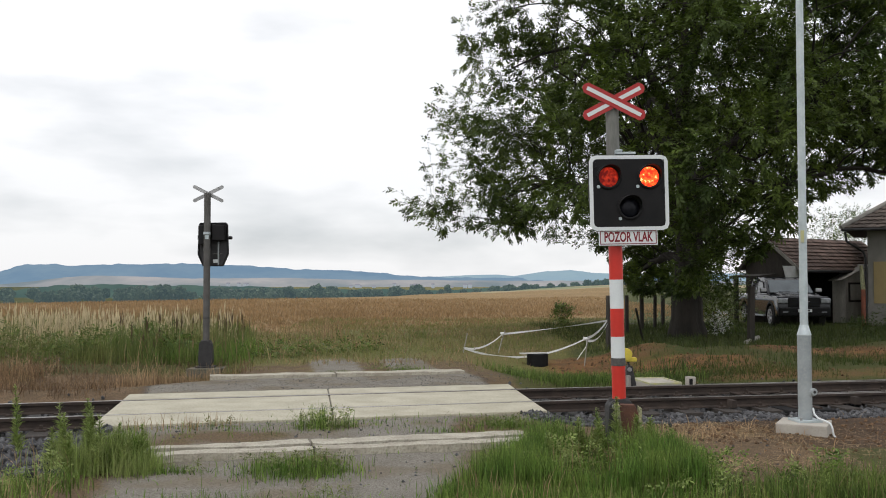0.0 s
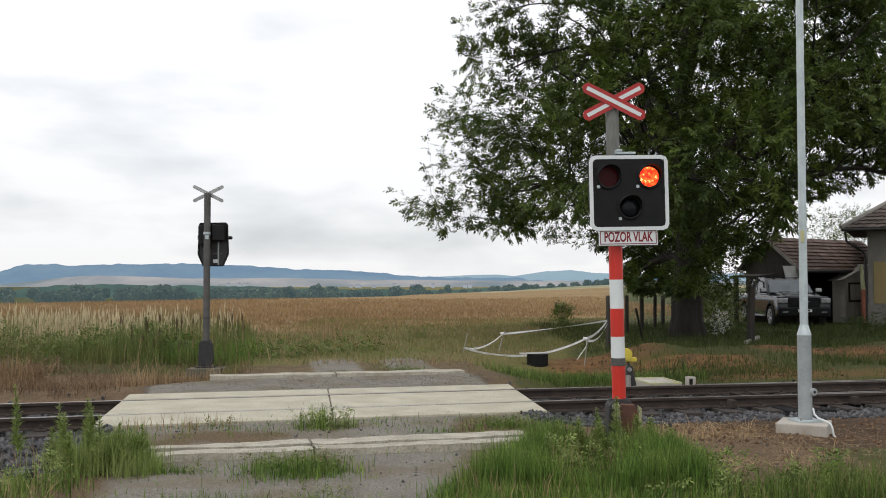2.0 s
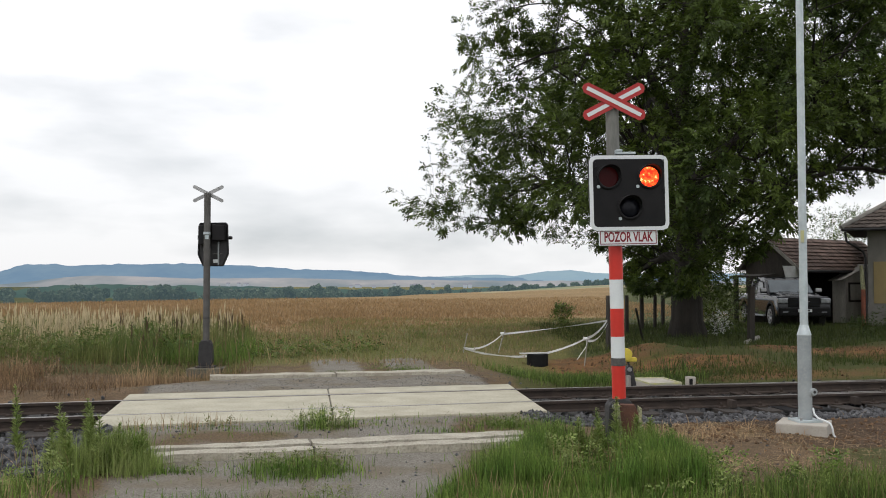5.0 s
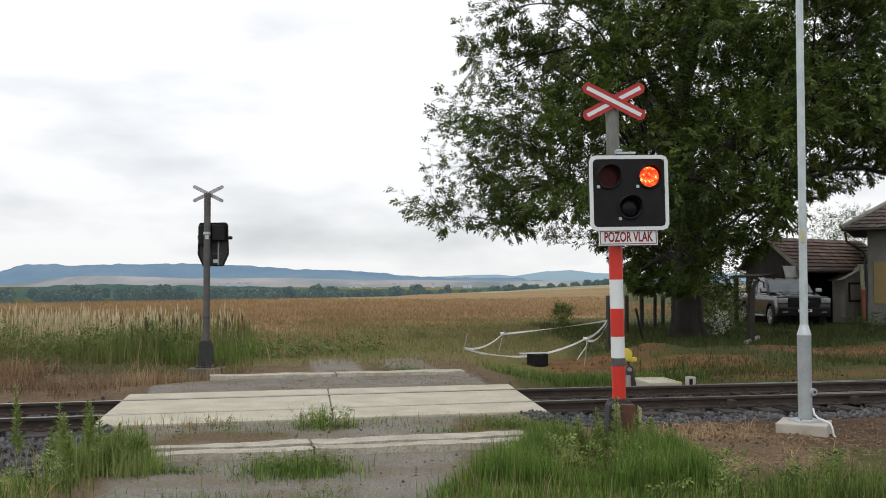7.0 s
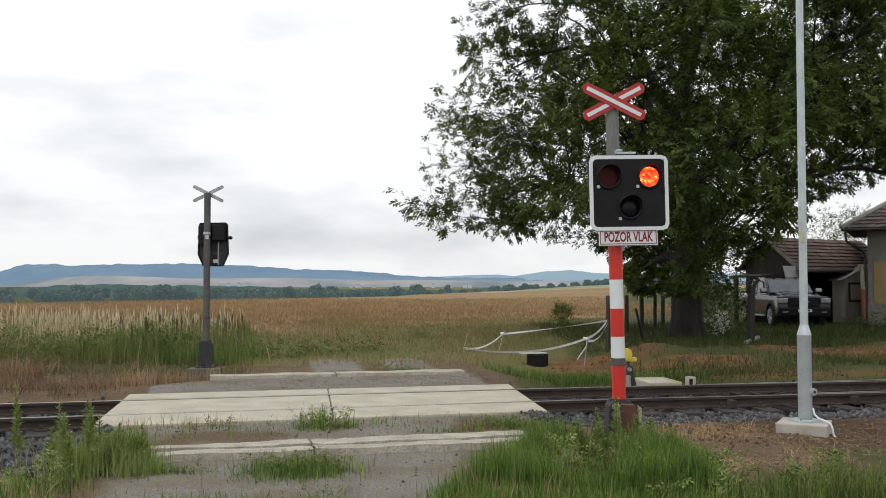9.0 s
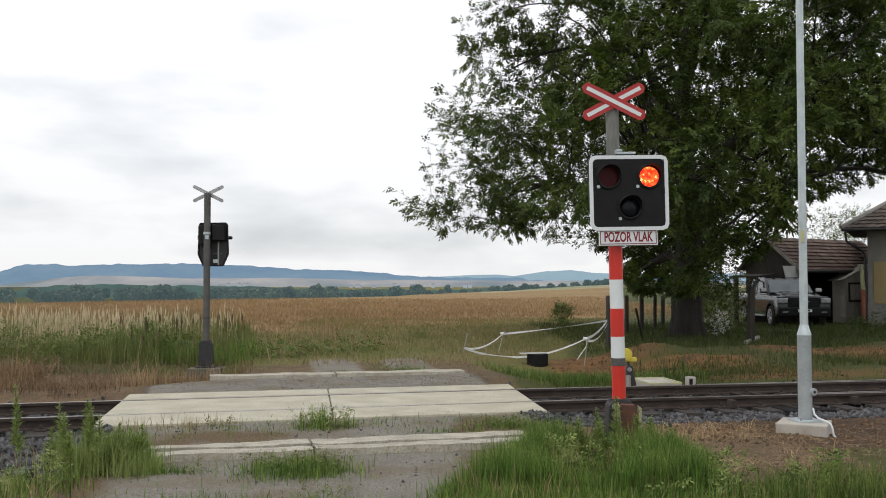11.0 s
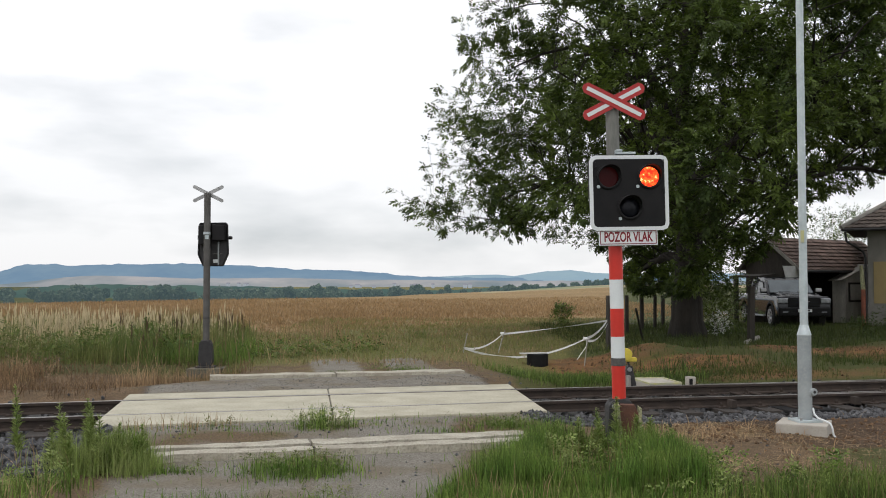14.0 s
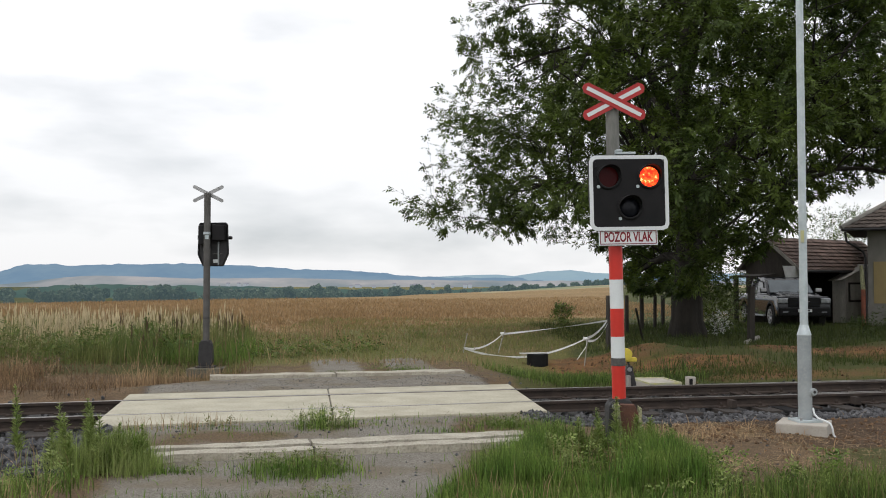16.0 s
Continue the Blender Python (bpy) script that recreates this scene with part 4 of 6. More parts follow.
def walnut_tree():
    r = np.random.RandomState(21)
    cx, cy = 7.75, 29.6
    g = thing("walnut_tree", Matrix(), "big spreading walnut tree with dense dark green leaves", "tree")
    zb = gz(cx, cy) - 0.05
    trunk = np.array([(cx, cy, zb), (cx - 0.02, cy, 0.5), (cx + 0.02, cy, 1.4), (cx + 0.10, cy + 0.05, 2.3), (cx + 0.12, cy + 0.1, 3.2), (cx + 0.1, cy + 0.1, 4.6), (cx - 0.1, cy, 7.0), (cx, cy, 10.0), (cx + 0.2, cy, 13.0)])
    V, F = branch_mesh([(trunk, [0.62, 0.47, 0.42, 0.42, 0.40, 0.30, 0.2, 0.11, 0.03])], 48)
    # furrowed bark
    ax = np.repeat(trunk, 48, 0)
    ang = np.tile(np.arange(48) / 48 * 6.2832, len(trunk))
    V = ax + (V - ax) * (1 + 0.055 * np.sin(7 * ang + 0.6 * ax[:, 2]) + 0.045 * np.sin(17 * ang + 1.3 * ax[:, 2]) + 0.03 * np.sin(3 * ang))[:, None]
    raw("trunk", V, F, M_BARK, g, True)
    nodes = [(trunk[i], [0, 0, 0, 0.3, 0.3, 0.27, 0.18, 0.1, 0.04][i]) for i in range(3, 9)]
    levels = [(16, 0.35, 0.62, 0.16, 8), (110, 0.5, 0.85, 0.055, 5), (700, 0.35, 0.97, 0.02, 4), (9000, 0.5, 1.0, 0.007, 3)]
    tips, tdirs = [], []
    for li, (cnt, a0, a1, rad, seg) in enumerate(levels):
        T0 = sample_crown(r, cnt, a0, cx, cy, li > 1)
        if li < 3:
            c = np.array((cx, cy, 0))
            k = (0.62, 0.86, 0.96)[li]
            T0[:, :2] = c[:2] + (T0[:, :2] - c[:2]) * k
            T0[:, 2] = 2.4 + (T0[:, 2] - 2.4) * (0.7, 0.9, 0.98)[li]
        P = np.array([p for p, _ in nodes])
        R = np.array([q for _, q in nodes])
        made, fresh = [], []
        for q in T0:
            dv = q - P
            dist = np.linalg.norm(dv, axis=1) + 0.6 * np.maximum(0, P[:, 2] - q[2] + 0.5)
            i = int(np.argmin(dist)) if li else int(np.argmin(np.abs(P[:, 2] - (2.6 + 0.45 * (q[2] - 2.6)))))
            ln = np.linalg.norm(q - P[i])
            k = max(3, min(9, int(ln / 0.5) + 2)) if li < 3 else 3
            r0 = min(R[i] * 0.8, rad * (0.6 + ln / 8) * 1.4 if li == 0 else rad * (0.6 + ln * 0.5))
            pts = bent(P[i], q, (0.10 if li < 2 else 0.05) * ln, r, k, 0.04 * ln / k * 2)
            rr = np.linspace(r0, max(r0 * 0.3, 0.003), k)
            made.append((pts, rr))
            if li < 3:
                fresh += [(pts[j], rr[j]) for j in range(1, k)]
            d = (pts[-1] - pts[-2])
            d = d / (np.linalg.norm(d) + 1e-9)
            if li == 3:
                for f in (0.35, 0.5, 0.65, 0.78, 0.9, 0.97, 1.0, 1.0):
                    j = f * (k - 1)
                    j0 = min(int(j), k - 2)
                    tips.append(pts[j0] + (pts[j0 + 1] - pts[j0]) * (j - j0))
                    tdirs.append(d)
            elif li == 2:
                tips += [pts[-1], pts[-1], pts[-2]]
                tdirs += [d, d, d]
        nodes = fresh + (nodes if li == 0 else [])
        if li < 2:
            for one in made:
                V, F = branch_mesh([one], seg)
                raw(("limb", "bough")[li], V, F, M_BARK, g, True)
        else:
            V, F = branch_mesh(made, seg)
            tagged(raw(("branchwork", "twigwork")[li - 2], V, F, M_BARK, g, True), kind="stuff")
    tips, tdirs = np.array(tips), np.array(tdirs)
    sector = ((np.arctan2(tips[:, 1] - cy, tips[:, 0] - cx) + math.pi) / (2 * math.pi) * 5).astype(int).clip(0, 4)
    for k in range(5):
        sel = sector == k
        CROWNS.append(leaf_sprays("crown", tips[sel], tdirs[sel], r, 0.232, g, M_LEAF))


walnut_tree()


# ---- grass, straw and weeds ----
# darker green than the open grass: the crown's shade is put into the colour
M_YARD = leaf_mat("shade_tinted_yard_grass", (0.042, 0.068, 0.014), (0.078, 0.092, 0.022), 0.3, scale=0.8, isle=0.4)
M_WITHER = leaf_mat("withered_leaves", (0.20, 0.13, 0.07), (0.13, 0.085, 0.05), 0.2, scale=2, isle=0.5)
M_WEED = leaf_mat("fresh_green_weed_leaves", (0.215, 0.285, 0.075), (0.30, 0.35, 0.125), 0.4, scale=3)
M_CUT = leaf_mat("bright_cut_straw", (0.46, 0.33, 0.18), (0.33, 0.22, 0.12), 0.2, scale=2, isle=0.5)
M_DOCK = leaf_mat("brown_dock_seed", (0.13, 0.085, 0.045), (0.09, 0.07, 0.035), 0.1)


def blades(name, P, h, w, material, label, category, seed, lean=0.35, parent=None, lift=0.0):
    """Grass: each blade a bent, tapering strip. P: x, y of each root; h: heights."""
    r = np.random.RandomState(seed)
    n = len(P)
    z = ground_z(P[:, 0], P[:, 1]) - 0.01 + lift
    a, b = r.uniform(0, 6.2832, n), r.uniform(0, 6.2832, n)
    ln = np.minimum(np.abs(r.normal(0, lean, n)), 0.99)
    side = np.stack([np.cos(a), np.sin(a), np.zeros(n)], -1) * (w * r.uniform(0.7, 1.3, n))[:, None] / 2
    tip = np.stack([np.cos(b) * ln, np.sin(b) * ln, np.sqrt(np.maximum(0.02, 1 - ln * ln))], -1) * h[:, None]
    root = np.stack([P[:, 0], P[:, 1], z], -1)
    mid = root + tip * 0.5 * np.array((0.6, 0.6, 1.12))
    V = np.stack([root - side, root + side, mid + side * 0.75, mid - side * 0.75, root + tip + side * 0.12, root + tip - side * 0.12], 1)
    k = (np.arange(n) * 6)[:, None]
    F = np.stack([k + (0, 1, 2, 3), k + (3, 2, 4, 5)], 1).reshape(-1, 4)
    ob = raw(name, V, F, material, parent)
    if label:
        tagged(ob, label, category, kind="stuff")
    return ob


def scatter(seed, n, x0, x1, y0, y1, weight):
    """Root points, clumped, thinned by a weight in x and y."""
    r = np.random.RandomState(seed)
    out, got = [], 0
    while got < n:
        m = max(2000, n)
        c = np.stack([r.uniform(x0, x1, m), r.uniform(y0, y1, m)], -1)
        c = np.repeat(c, 4, 0) + r.normal(0, 0.03 + 0.002 * y0, (m * 4, 2))
        keep = c[r.rand(m * 4) < np.clip(weight(c[:, 0], c[:, 1]), 0, 1)]
        out.append(keep)
        got += len(keep)
    P = np.concatenate(out)
    return P[r.permutation(len(P))[:n]]


def off_lane(x, y, a=0.0, b=0.5):
    s, d = track_sd(x, y)
    return step(road_side(s, d), a, b)


def across(x, y):
    return track_sd(x, y)[1]


def along(x, y):
    return track_sd(x, y)[0]


def verge_end(x, y):
    """The grass before the line stops short of the mown strip."""
    return 1 - step(across(x, y) + 2.7 * step(x, 1.5, 2.2), -4.0, -3.5)


def hh(seed, n, lo, hi):
    return np.random.RandomState(seed).uniform(lo, hi, n)


# lush verge before the line, on both sides of the lane
P = scatter(1, 44000, -0.6, 7.5, 5.6, 10.4, lambda x, y: off_lane(x, y, -0.12, 0.3) * verge_end(x, y) * (0.45 + 0.8 * bumps(x, y, 2.1, 31)))
blades("verge_grass", P, hh(2, len(P), 0.04, 0.20) * (0.75 + 0.5 * bumps(P[:, 0], P[:, 1], 1.6, 33)), 0.007, M_GRASS, "tufted green verge grass", "grass", 3)
P = scatter(4, 9500, -0.1, 2.15, 7.6, 9.7, lambda x, y: off_lane(x, y, 0.1, 0.55) * (1 - step(across(x, y), -3.7, -3.3)) * (0.35 + bumps(x, y, 3.1, 35)))
blades("tall_grass", P, hh(5, len(P), 0.14, 0.38), 0.007, M_GRASS, "tall rank grass around the signal foot", "grass", 6, 0.3)
P = scatter(7, 9000, 2.3, 7.5, 7.0, 9.6, lambda x, y: (0.25 + 1.1 * bumps(x, y, 1.9, 36)) * verge_end(x, y))
blades("tall_grass", P, hh(8, len(P), 0.10, 0.30), 0.007, M_DEEPGRASS, "tall rank grass on the verge", "grass", 9, 0.3)
P = scatter(10, 12000, -7.0, -2.2, 5.8, 11.0, lambda x, y: off_lane(x, y, 0.0, 0.4) * (1 - step(across(x, y), -5.0, -4.5)) * (0.45 + 0.7 * bumps(x, y, 2.4, 41)))
blades("verge_grass", P, hh(11, len(P), 0.06, 0.26), 0.009, M_GRASS, "tufted green verge grass", "grass", 12)
P = scatter(13, 2600, -6.5, 8.0, 5.8, 11.2, lambda x, y: off_lane(x, y, 0.0, 0.4) * verge_end(x, y) * (0.3 + 0.8 * bumps(x, y, 2.9, 43)))
blades("dry_grass", P, hh(14, len(P), 0.08, 0.34), 0.006, M_STRAW, "dry bent stalks among the green grass", "grass", 15, 0.5)
# mown straw beside the line
P = scatter(16, 14000, 1.0, 9.0, 8.4, 13.5, lambda x, y: step(along(x, y), -0.4, 0.4) * np.exp(-((across(x, y) + 4.2) / 0.9) ** 2) * (0.45 + 0.7 * bumps(x, y, 1.4, 47)) * (1 - 0.93 * step(along(x, y), 1.0, 2.2)))
blades("cut_straw", P, hh(17, len(P), 0.06, 0.2), 0.007, M_CUT, "cut dry straw lying on bare soil", "straw", 18, 30.0)


def tuft(cx, cy, rx, ry, n, lo, hi, seed, material=None, lean=0.4):
    r = np.random.RandomState(seed)
    P = np.stack([r.normal(cx, rx, n), r.normal(cy, ry, n)], -1)
    blades("grass_tuft", P, hh(seed + 1, n, lo, hi), 0.007, material or M_GRASS, "green tuft growing in the broken lane", "grass", seed + 2, lean)


tuft(-3.12, 8.5, 0.2, 0.18, 1300, 0.10, 0.42, 500, M_WEED)
tuft(-2.72, 8.4, 0.12, 0.15, 450, 0.1, 0.28, 520, M_WEED)
for i, (cx, cy, rx, ry, n, lo, hi) in enumerate(((-1.30, 8.35, 0.27, 0.2, 1300, 0.04, 0.20), (-1.42, 10.9, 0.2, 0.14, 200, 0.05, 0.24), (0.75, 11.0, 0.26, 0.14, 260, 0.04, 0.14), (-2.92, 8.62, 0.09, 0.12, 1500, 0.12, 0.40),
        (-1.7, 7.0, 0.5, 0.2, 900, 0.04, 0.14), (0.75, 11.1, 0.12, 0.1, 250, 0.06, 0.16), (-1.45, 11.2, 0.05, 0.08, 120, 0.1, 0.3), (-2.4, 8.35, 0.16, 0.05, 200, 0.03, 0.1),
        (-0.3, 7.05, 0.3, 0.12, 300, 0.03, 0.1), (0.1, 10.6, 0.3, 0.1, 200, 0.03, 0.1), (-0.65, 17.9, 0.2, 0.1, 350, 0.04, 0.14), (-1.9, 17.3, 0.15, 0.06, 150, 0.04, 0.12))):
    tuft(cx, cy, rx, ry, n, lo, hi, 200 + 7 * i)
P = scatter(19, 1500, -4.2, 1.2, 7.0, 12.0, lambda x, y: (1 - off_lane(x, y, -0.2, 0.2)) * (0.1 + 0.9 * np.exp(-((across(x, y) + 2.15) / 0.35) ** 2)))
blades("lane_weeds", P, hh(20, len(P), 0.02, 0.09), 0.008, M_GRASS, "low weeds in the cracks of the lane", "weeds", 21, 0.6)
P = scatter(22, 120, -3.6, -2.4, 10.3, 11.3, lambda x, y: 1 - step(np.abs(across(x, y) + 2.0), 0.1, 0.3))
blades("dry_stalks", P, hh(23, len(P), 0.07, 0.22), 0.007, M_STRAW, "thin dry stalks before the slabs", "weeds", 24, 0.25)

# beyond the line
P = scatter(25, 9000, -14, -3.6, 14.5, 21.5, lambda x, y: off_lane(x, y, 0.2, 0.8) * step(across(x, y), 2.1, 2.8) * (1 - step(across(x, y), 6.6, 7.8)) * (0.4 + 0.9 * bumps(x, y, 1.7, 80)))
blades("withered_grass", P, hh(26, len(P), 0.05, 0.24), 0.011, M_WITHER, "withered brown undergrowth on the bank beside the rails", "grass", 27, 0.8)
P = scatter(125, 7000, -14, -3.8, 15.5, 21.5, lambda x, y: off_lane(x, y, 0.2, 0.8) * step(across(x, y), 2.6, 3.4) * (1 - step(across(x, y), 6.0, 7.4)) * np.clip(2.6 * bumps(x, y, 2.0, 81) - 0.1, 0, 1))
blades("dry_grass", P, hh(126, len(P), 0.12, 0.46), 0.009, M_STRAW, "tufts of pale dry grass on the bank beside the rails", "grass", 127, 0.55)
P = scatter(28, 42000, -16, -0.5, 19.5, 31, lambda x, y: step(across(x, y), 5.4, 6.8) * off_lane(x, y, 0.3, 1.4) * (0.65 + 0.5 * bumps(x, y, 0.9, 51)))
blades("tall_grass", P, hh(29, len(P), 0.25, 0.85) * (0.75 + 0.8 * bumps(P[:, 0], P[:, 1], 1.3, 57)) * (0.3 + 0.7 * step(across(P[:, 0], P[:, 1]), 5.4, 8.2)) * (1 - 0.62 * step(P[:, 0], -5.6, -2.0)), 0.011, M_FARWEED, "tall green weeds along the field edge", "grass", 30, 0.45)
P = scatter(231, 9000, -6.6, -1.2, 19.8, 25, lambda x, y: off_lane(x, y, 0.1, 0.8) * step(across(x, y), 4.6, 5.6) * (0.35 + 1.0 * bumps(x, y, 1.4, 151)))
blades("verge_weeds", P, hh(232, len(P), 0.1, 0.42), 0.011, M_GRASS, "fresh green weeds on the far verge", "grass", 233, 0.5)
P = scatter(131, 900, -16, -3.0, 19.0, 30, lambda x, y: step(across(x, y), 5.0, 6.2) * (0.1 + 0.9 * bumps(x, y, 1.1, 58)))
blades("dry_grass", P, hh(132, len(P), 0.3, 0.9), 0.013, M_STRAW, "dry stalks among the green weeds", "grass", 133, 0.3)


def seed_stalks(name, P, h, head, w, material, label, category, seed, lean):
    """Thin stalks, each with a spindle-shaped seed head on top."""
    r = np.random.RandomState(seed)
    n = len(P)
    root = np.stack([P[:, 0], P[:, 1], ground_z(P[:, 0], P[:, 1]) - 0.01], -1)
    d = np.stack([r.normal(0, lean, n), r.normal(0, lean, n), np.ones(n)], -1)
    tip = root + d * h[:, None]
    neck = root + d * (h * (1 - head * r.uniform(0.7, 1.3, n)))[:, None]
    V, F, base = [], [], 0
    for k, ax in enumerate(((1, 0, 0), (0, 1, 0))):
        u = np.array(ax, float)[None] * (w * r.uniform(0.6, 1.3, n))[:, None] / 2
        mid = neck + (tip - neck) * 0.4
        for q in ((root - u * 0.3, root + u * 0.3, neck + u * 0.25, neck - u * 0.25), (neck, mid + u, tip, mid - u)):
            V.append(np.stack(q, 1).reshape(-1, 3))
            F.append(np.arange(n * 4).reshape(n, 4) + base)
            base += n * 4
    tagged(raw(name, np.concatenate(V), np.concatenate(F), material), label, category, kind="stuff")


P = scatter(134, 60, -12, -5.2, 20.5, 26, lambda x, y: (0.3 + 0.9 * bumps(x, y, 1.2, 59)) * step(x / y, -0.36, -0.28))
seed_stalks("dock_stalks", P, hh(135, len(P), 0.45, 1.1), 0.4, 0.045, M_DOCK, "dark brown seed stalks of dock", "weeds", 136, 0.06)
P = scatter(31, 1900, -14, -4.6, 22.5, 28, lambda x, y: np.clip(0.45 + 1.2 * bumps(x, y, 0.8, 53), 0.08, 1) * (1 - step(x / y, -0.245, -0.21)))
seed_stalks("seed_grass", P, hh(32, len(P), 0.3, 1.22) * (0.86 + 0.28 * bumps(P[:, 0], P[:, 1], 2.6, 54)), 0.3, 0.035, M_SEED, "tall pale grass gone to seed along the field", "grass", 33, 0.09)
P = scatter(34, 36000, -6, 12, 18, 44, lambda x, y: (1 - step(x / y, 0.15, 0.22)) * step(across(x, y), 3.4, 4.2) * np.maximum(off_lane(x, y, -0.2, 1.2), step(across(x, y), 5.5, 8.5)) * (1 - 0.93 * np.exp(-((across(x, y) - 6.3) / 1.5) ** 4) * step(along(x, y), 2.0, 3.4)) * (0.55 + 0.5 * bumps(x, y, 0.7, 55)))
blades("meadow_grass", P, hh(35, len(P), 0.04, 0.15) * (0.5 + 0.5 * step(np.hypot(P[:, 0] - 2.2, P[:, 1] - 21.5), 1.5, 3.5)), 0.014, M_MEADOW, "short yellowing meadow grass beyond the lane", "grass", 36, 0.5)
P = scatter(137, 5000, -7, 4, 19.5, 38, lambda x, y: step(across(x, y), 4.2, 5.4) * (0.4 + 0.6 * bumps(x, y, 0.9, 83)) * (1 - step(x / y, 0.09, 0.14)))
blades("dry_grass", P, hh(138, len(P), 0.05, 0.17), 0.014, M_STRAW, "dry grass among the green at the field edge", "grass", 139, 0.5)
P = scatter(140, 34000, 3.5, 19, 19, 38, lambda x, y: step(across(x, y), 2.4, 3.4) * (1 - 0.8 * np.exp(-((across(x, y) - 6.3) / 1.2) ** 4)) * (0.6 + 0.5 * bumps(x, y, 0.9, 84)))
blades("yard_grass", P, hh(141, len(P), 0.06, 0.24), 0.016, M_YARD, "green grass under the tree, coloured darker for its shade", "grass", 142, 0.5)
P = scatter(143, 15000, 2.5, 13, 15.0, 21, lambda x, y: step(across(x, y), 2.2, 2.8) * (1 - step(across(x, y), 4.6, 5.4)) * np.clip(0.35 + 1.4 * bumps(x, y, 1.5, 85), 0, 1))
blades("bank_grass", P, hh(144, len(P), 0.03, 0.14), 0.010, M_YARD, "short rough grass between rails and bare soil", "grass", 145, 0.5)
P = scatter(37, 7000, 0.6, 5.0, 16.0, 21.0, lambda x, y: step(across(x, y), 2.2, 2.8) * (1 - step(across(x, y), 4.4, 6.0)) * step(along(x, y), 0.6, 1.6) * (1 - 0.85 * step(along(x, y), 2.2, 4.0)))
blades("ditch_grass", P, hh(38, len(P), 0.06, 0.26), 0.011, M_DEEPGRASS, "rough green grass in the shallow ditch", "grass", 39, 0.4)
P = scatter(40, 60000, -45, 16, 26, 100, lambda x, y: step(y, 27 + 0.5 * x + 6 * step(x / y, 0.0, 0.16), 47 + 0.5 * x + 6 * step(x / y, 0.0, 0.16)) * (40 / y) ** 2 * (np.abs(x) < 0.5 * y))
blades("wheat_field", P, hh(41, len(P), 0.10, 0.26) * (0.25 + 0.75 * step(P[:, 1] - 0.5 * P[:, 0], 34, 52)), 0.04, M_WHEAT, "brown ripe grain field", "field", 42, 0.35)


def leafy_weed(x, y, h, seed, n):
    """An upright weed: stem and many narrow leaves that shrink upwards."""
    r = np.random.RandomState(seed)
    g = thing("tall_weed", Matrix(), "upright leafy green weed beside the lane", "weed", "weeds beside the lane")
    z0 = gz(x, y)
    lx, ly = r.normal(0, 0.05), r.normal(0, 0.05)
    part("stem", rod((x, y, z0 - 0.02), (x + lx, y + ly, z0 + h), 0.006, 0.003, 6), M_DEEPGRASS, g)
    t = r.uniform(0.12, 1.0, n)
    a = r.uniform(0, 6.2832, n)
    root = np.stack([x + lx * t, y + ly * t, z0 + h * t], -1)
    L = (0.11 * (1.15 - 0.75 * t) * r.uniform(0.7, 1.3, n))[:, None]
    ax = np.stack([np.cos(a), np.sin(a), r.uniform(0.4, 1.3, n)], -1)
    ax /= np.linalg.norm(ax, axis=1)[:, None]
    sd = np.stack([-np.sin(a), np.cos(a), np.zeros(n)], -1) * L * 0.10
    V = np.stack([root, root + ax * L * 0.5 + sd, root + ax * L - np.array((0, 0, 0.015)), root + ax * L * 0.5 - sd], 1)
    tagged(raw("leaves", V, np.arange(n * 4).reshape(n, 4), M_WEED, g), kind="stuff")


for i, (x, y, h, n) in enumerate(((-4.02, 8.9, 0.72, 130), (-3.62, 8.9, 0.55, 90), (-3.3, 8.75, 0.62, 170), (-3.22, 8.6, 0.56, 160), (-3.4, 8.5, 0.5, 150), (-3.1, 8.55, 0.48, 120), (-2.95, 8.5, 0.42, 120),
        (-3.5, 8.35, 0.4, 120), (-2.85, 8.35, 0.36, 120), (-2.75, 8.55, 0.4, 110), (-3.05, 8.2, 0.35, 120), (-3.3, 8.2, 0.38, 130),
        (1.72, 9.35, 0.55, 150), (1.60, 9.4, 0.42, 110), (2.05, 9.3, 0.36, 120), (1.35, 9.3, 0.35, 110), (1.95, 9.2, 0.4, 120), (1.15, 9.5, 0.3, 90), (2.3, 9.3, 0.25, 80), (0.75, 9.0, 0.26, 90), (1.0, 8.8, 0.3, 100), (1.45, 9.0, 0.34, 110))):
    leafy_weed(x, y, h, 400 + i, int(n * 1.6))


# ---- far country ----
def land_strip(name, far, outline, low, material, label, rough, seed, group="far hills"):
    """A long rise far off: its skyline as (sideways, upward) slopes from the eye, with a wooded edge."""
    r = np.random.RandomState(seed)
    a = np.linspace(outline[0][0], outline[-1][0], 500)
    e = np.interp(a, [p[0] for p in outline], [p[1] for p in outline])
    jag = np.convolve(r.normal(0, 1, 500), (0.25, 0.5, 0.25), "same") * rough
    X, top = a * far, 1.66 + (e + jag) * far
    b = bmesh.new()
    rows = []
    for k, (dy, f) in enumerate(((-0.10, 0.0), (-0.06, 0.35), (-0.03, 0.7), (0, 1.0), (0.04, 0.8))):
        base = 1.66 + low * far
        rows.append([b.verts.new((x * (1 + dy * 0.9), far * (1 + dy), base + (t - base) * f)) for x, t in zip(X, top)])
    for p, q in zip(rows, rows[1:]):
        for i in range(499):
            b.faces.new((p[i], p[i + 1], q[i + 1], q[i]))
    ob = put(name, smooth(b), material)
    return tagged(ob, label, "hill", group, "structure")


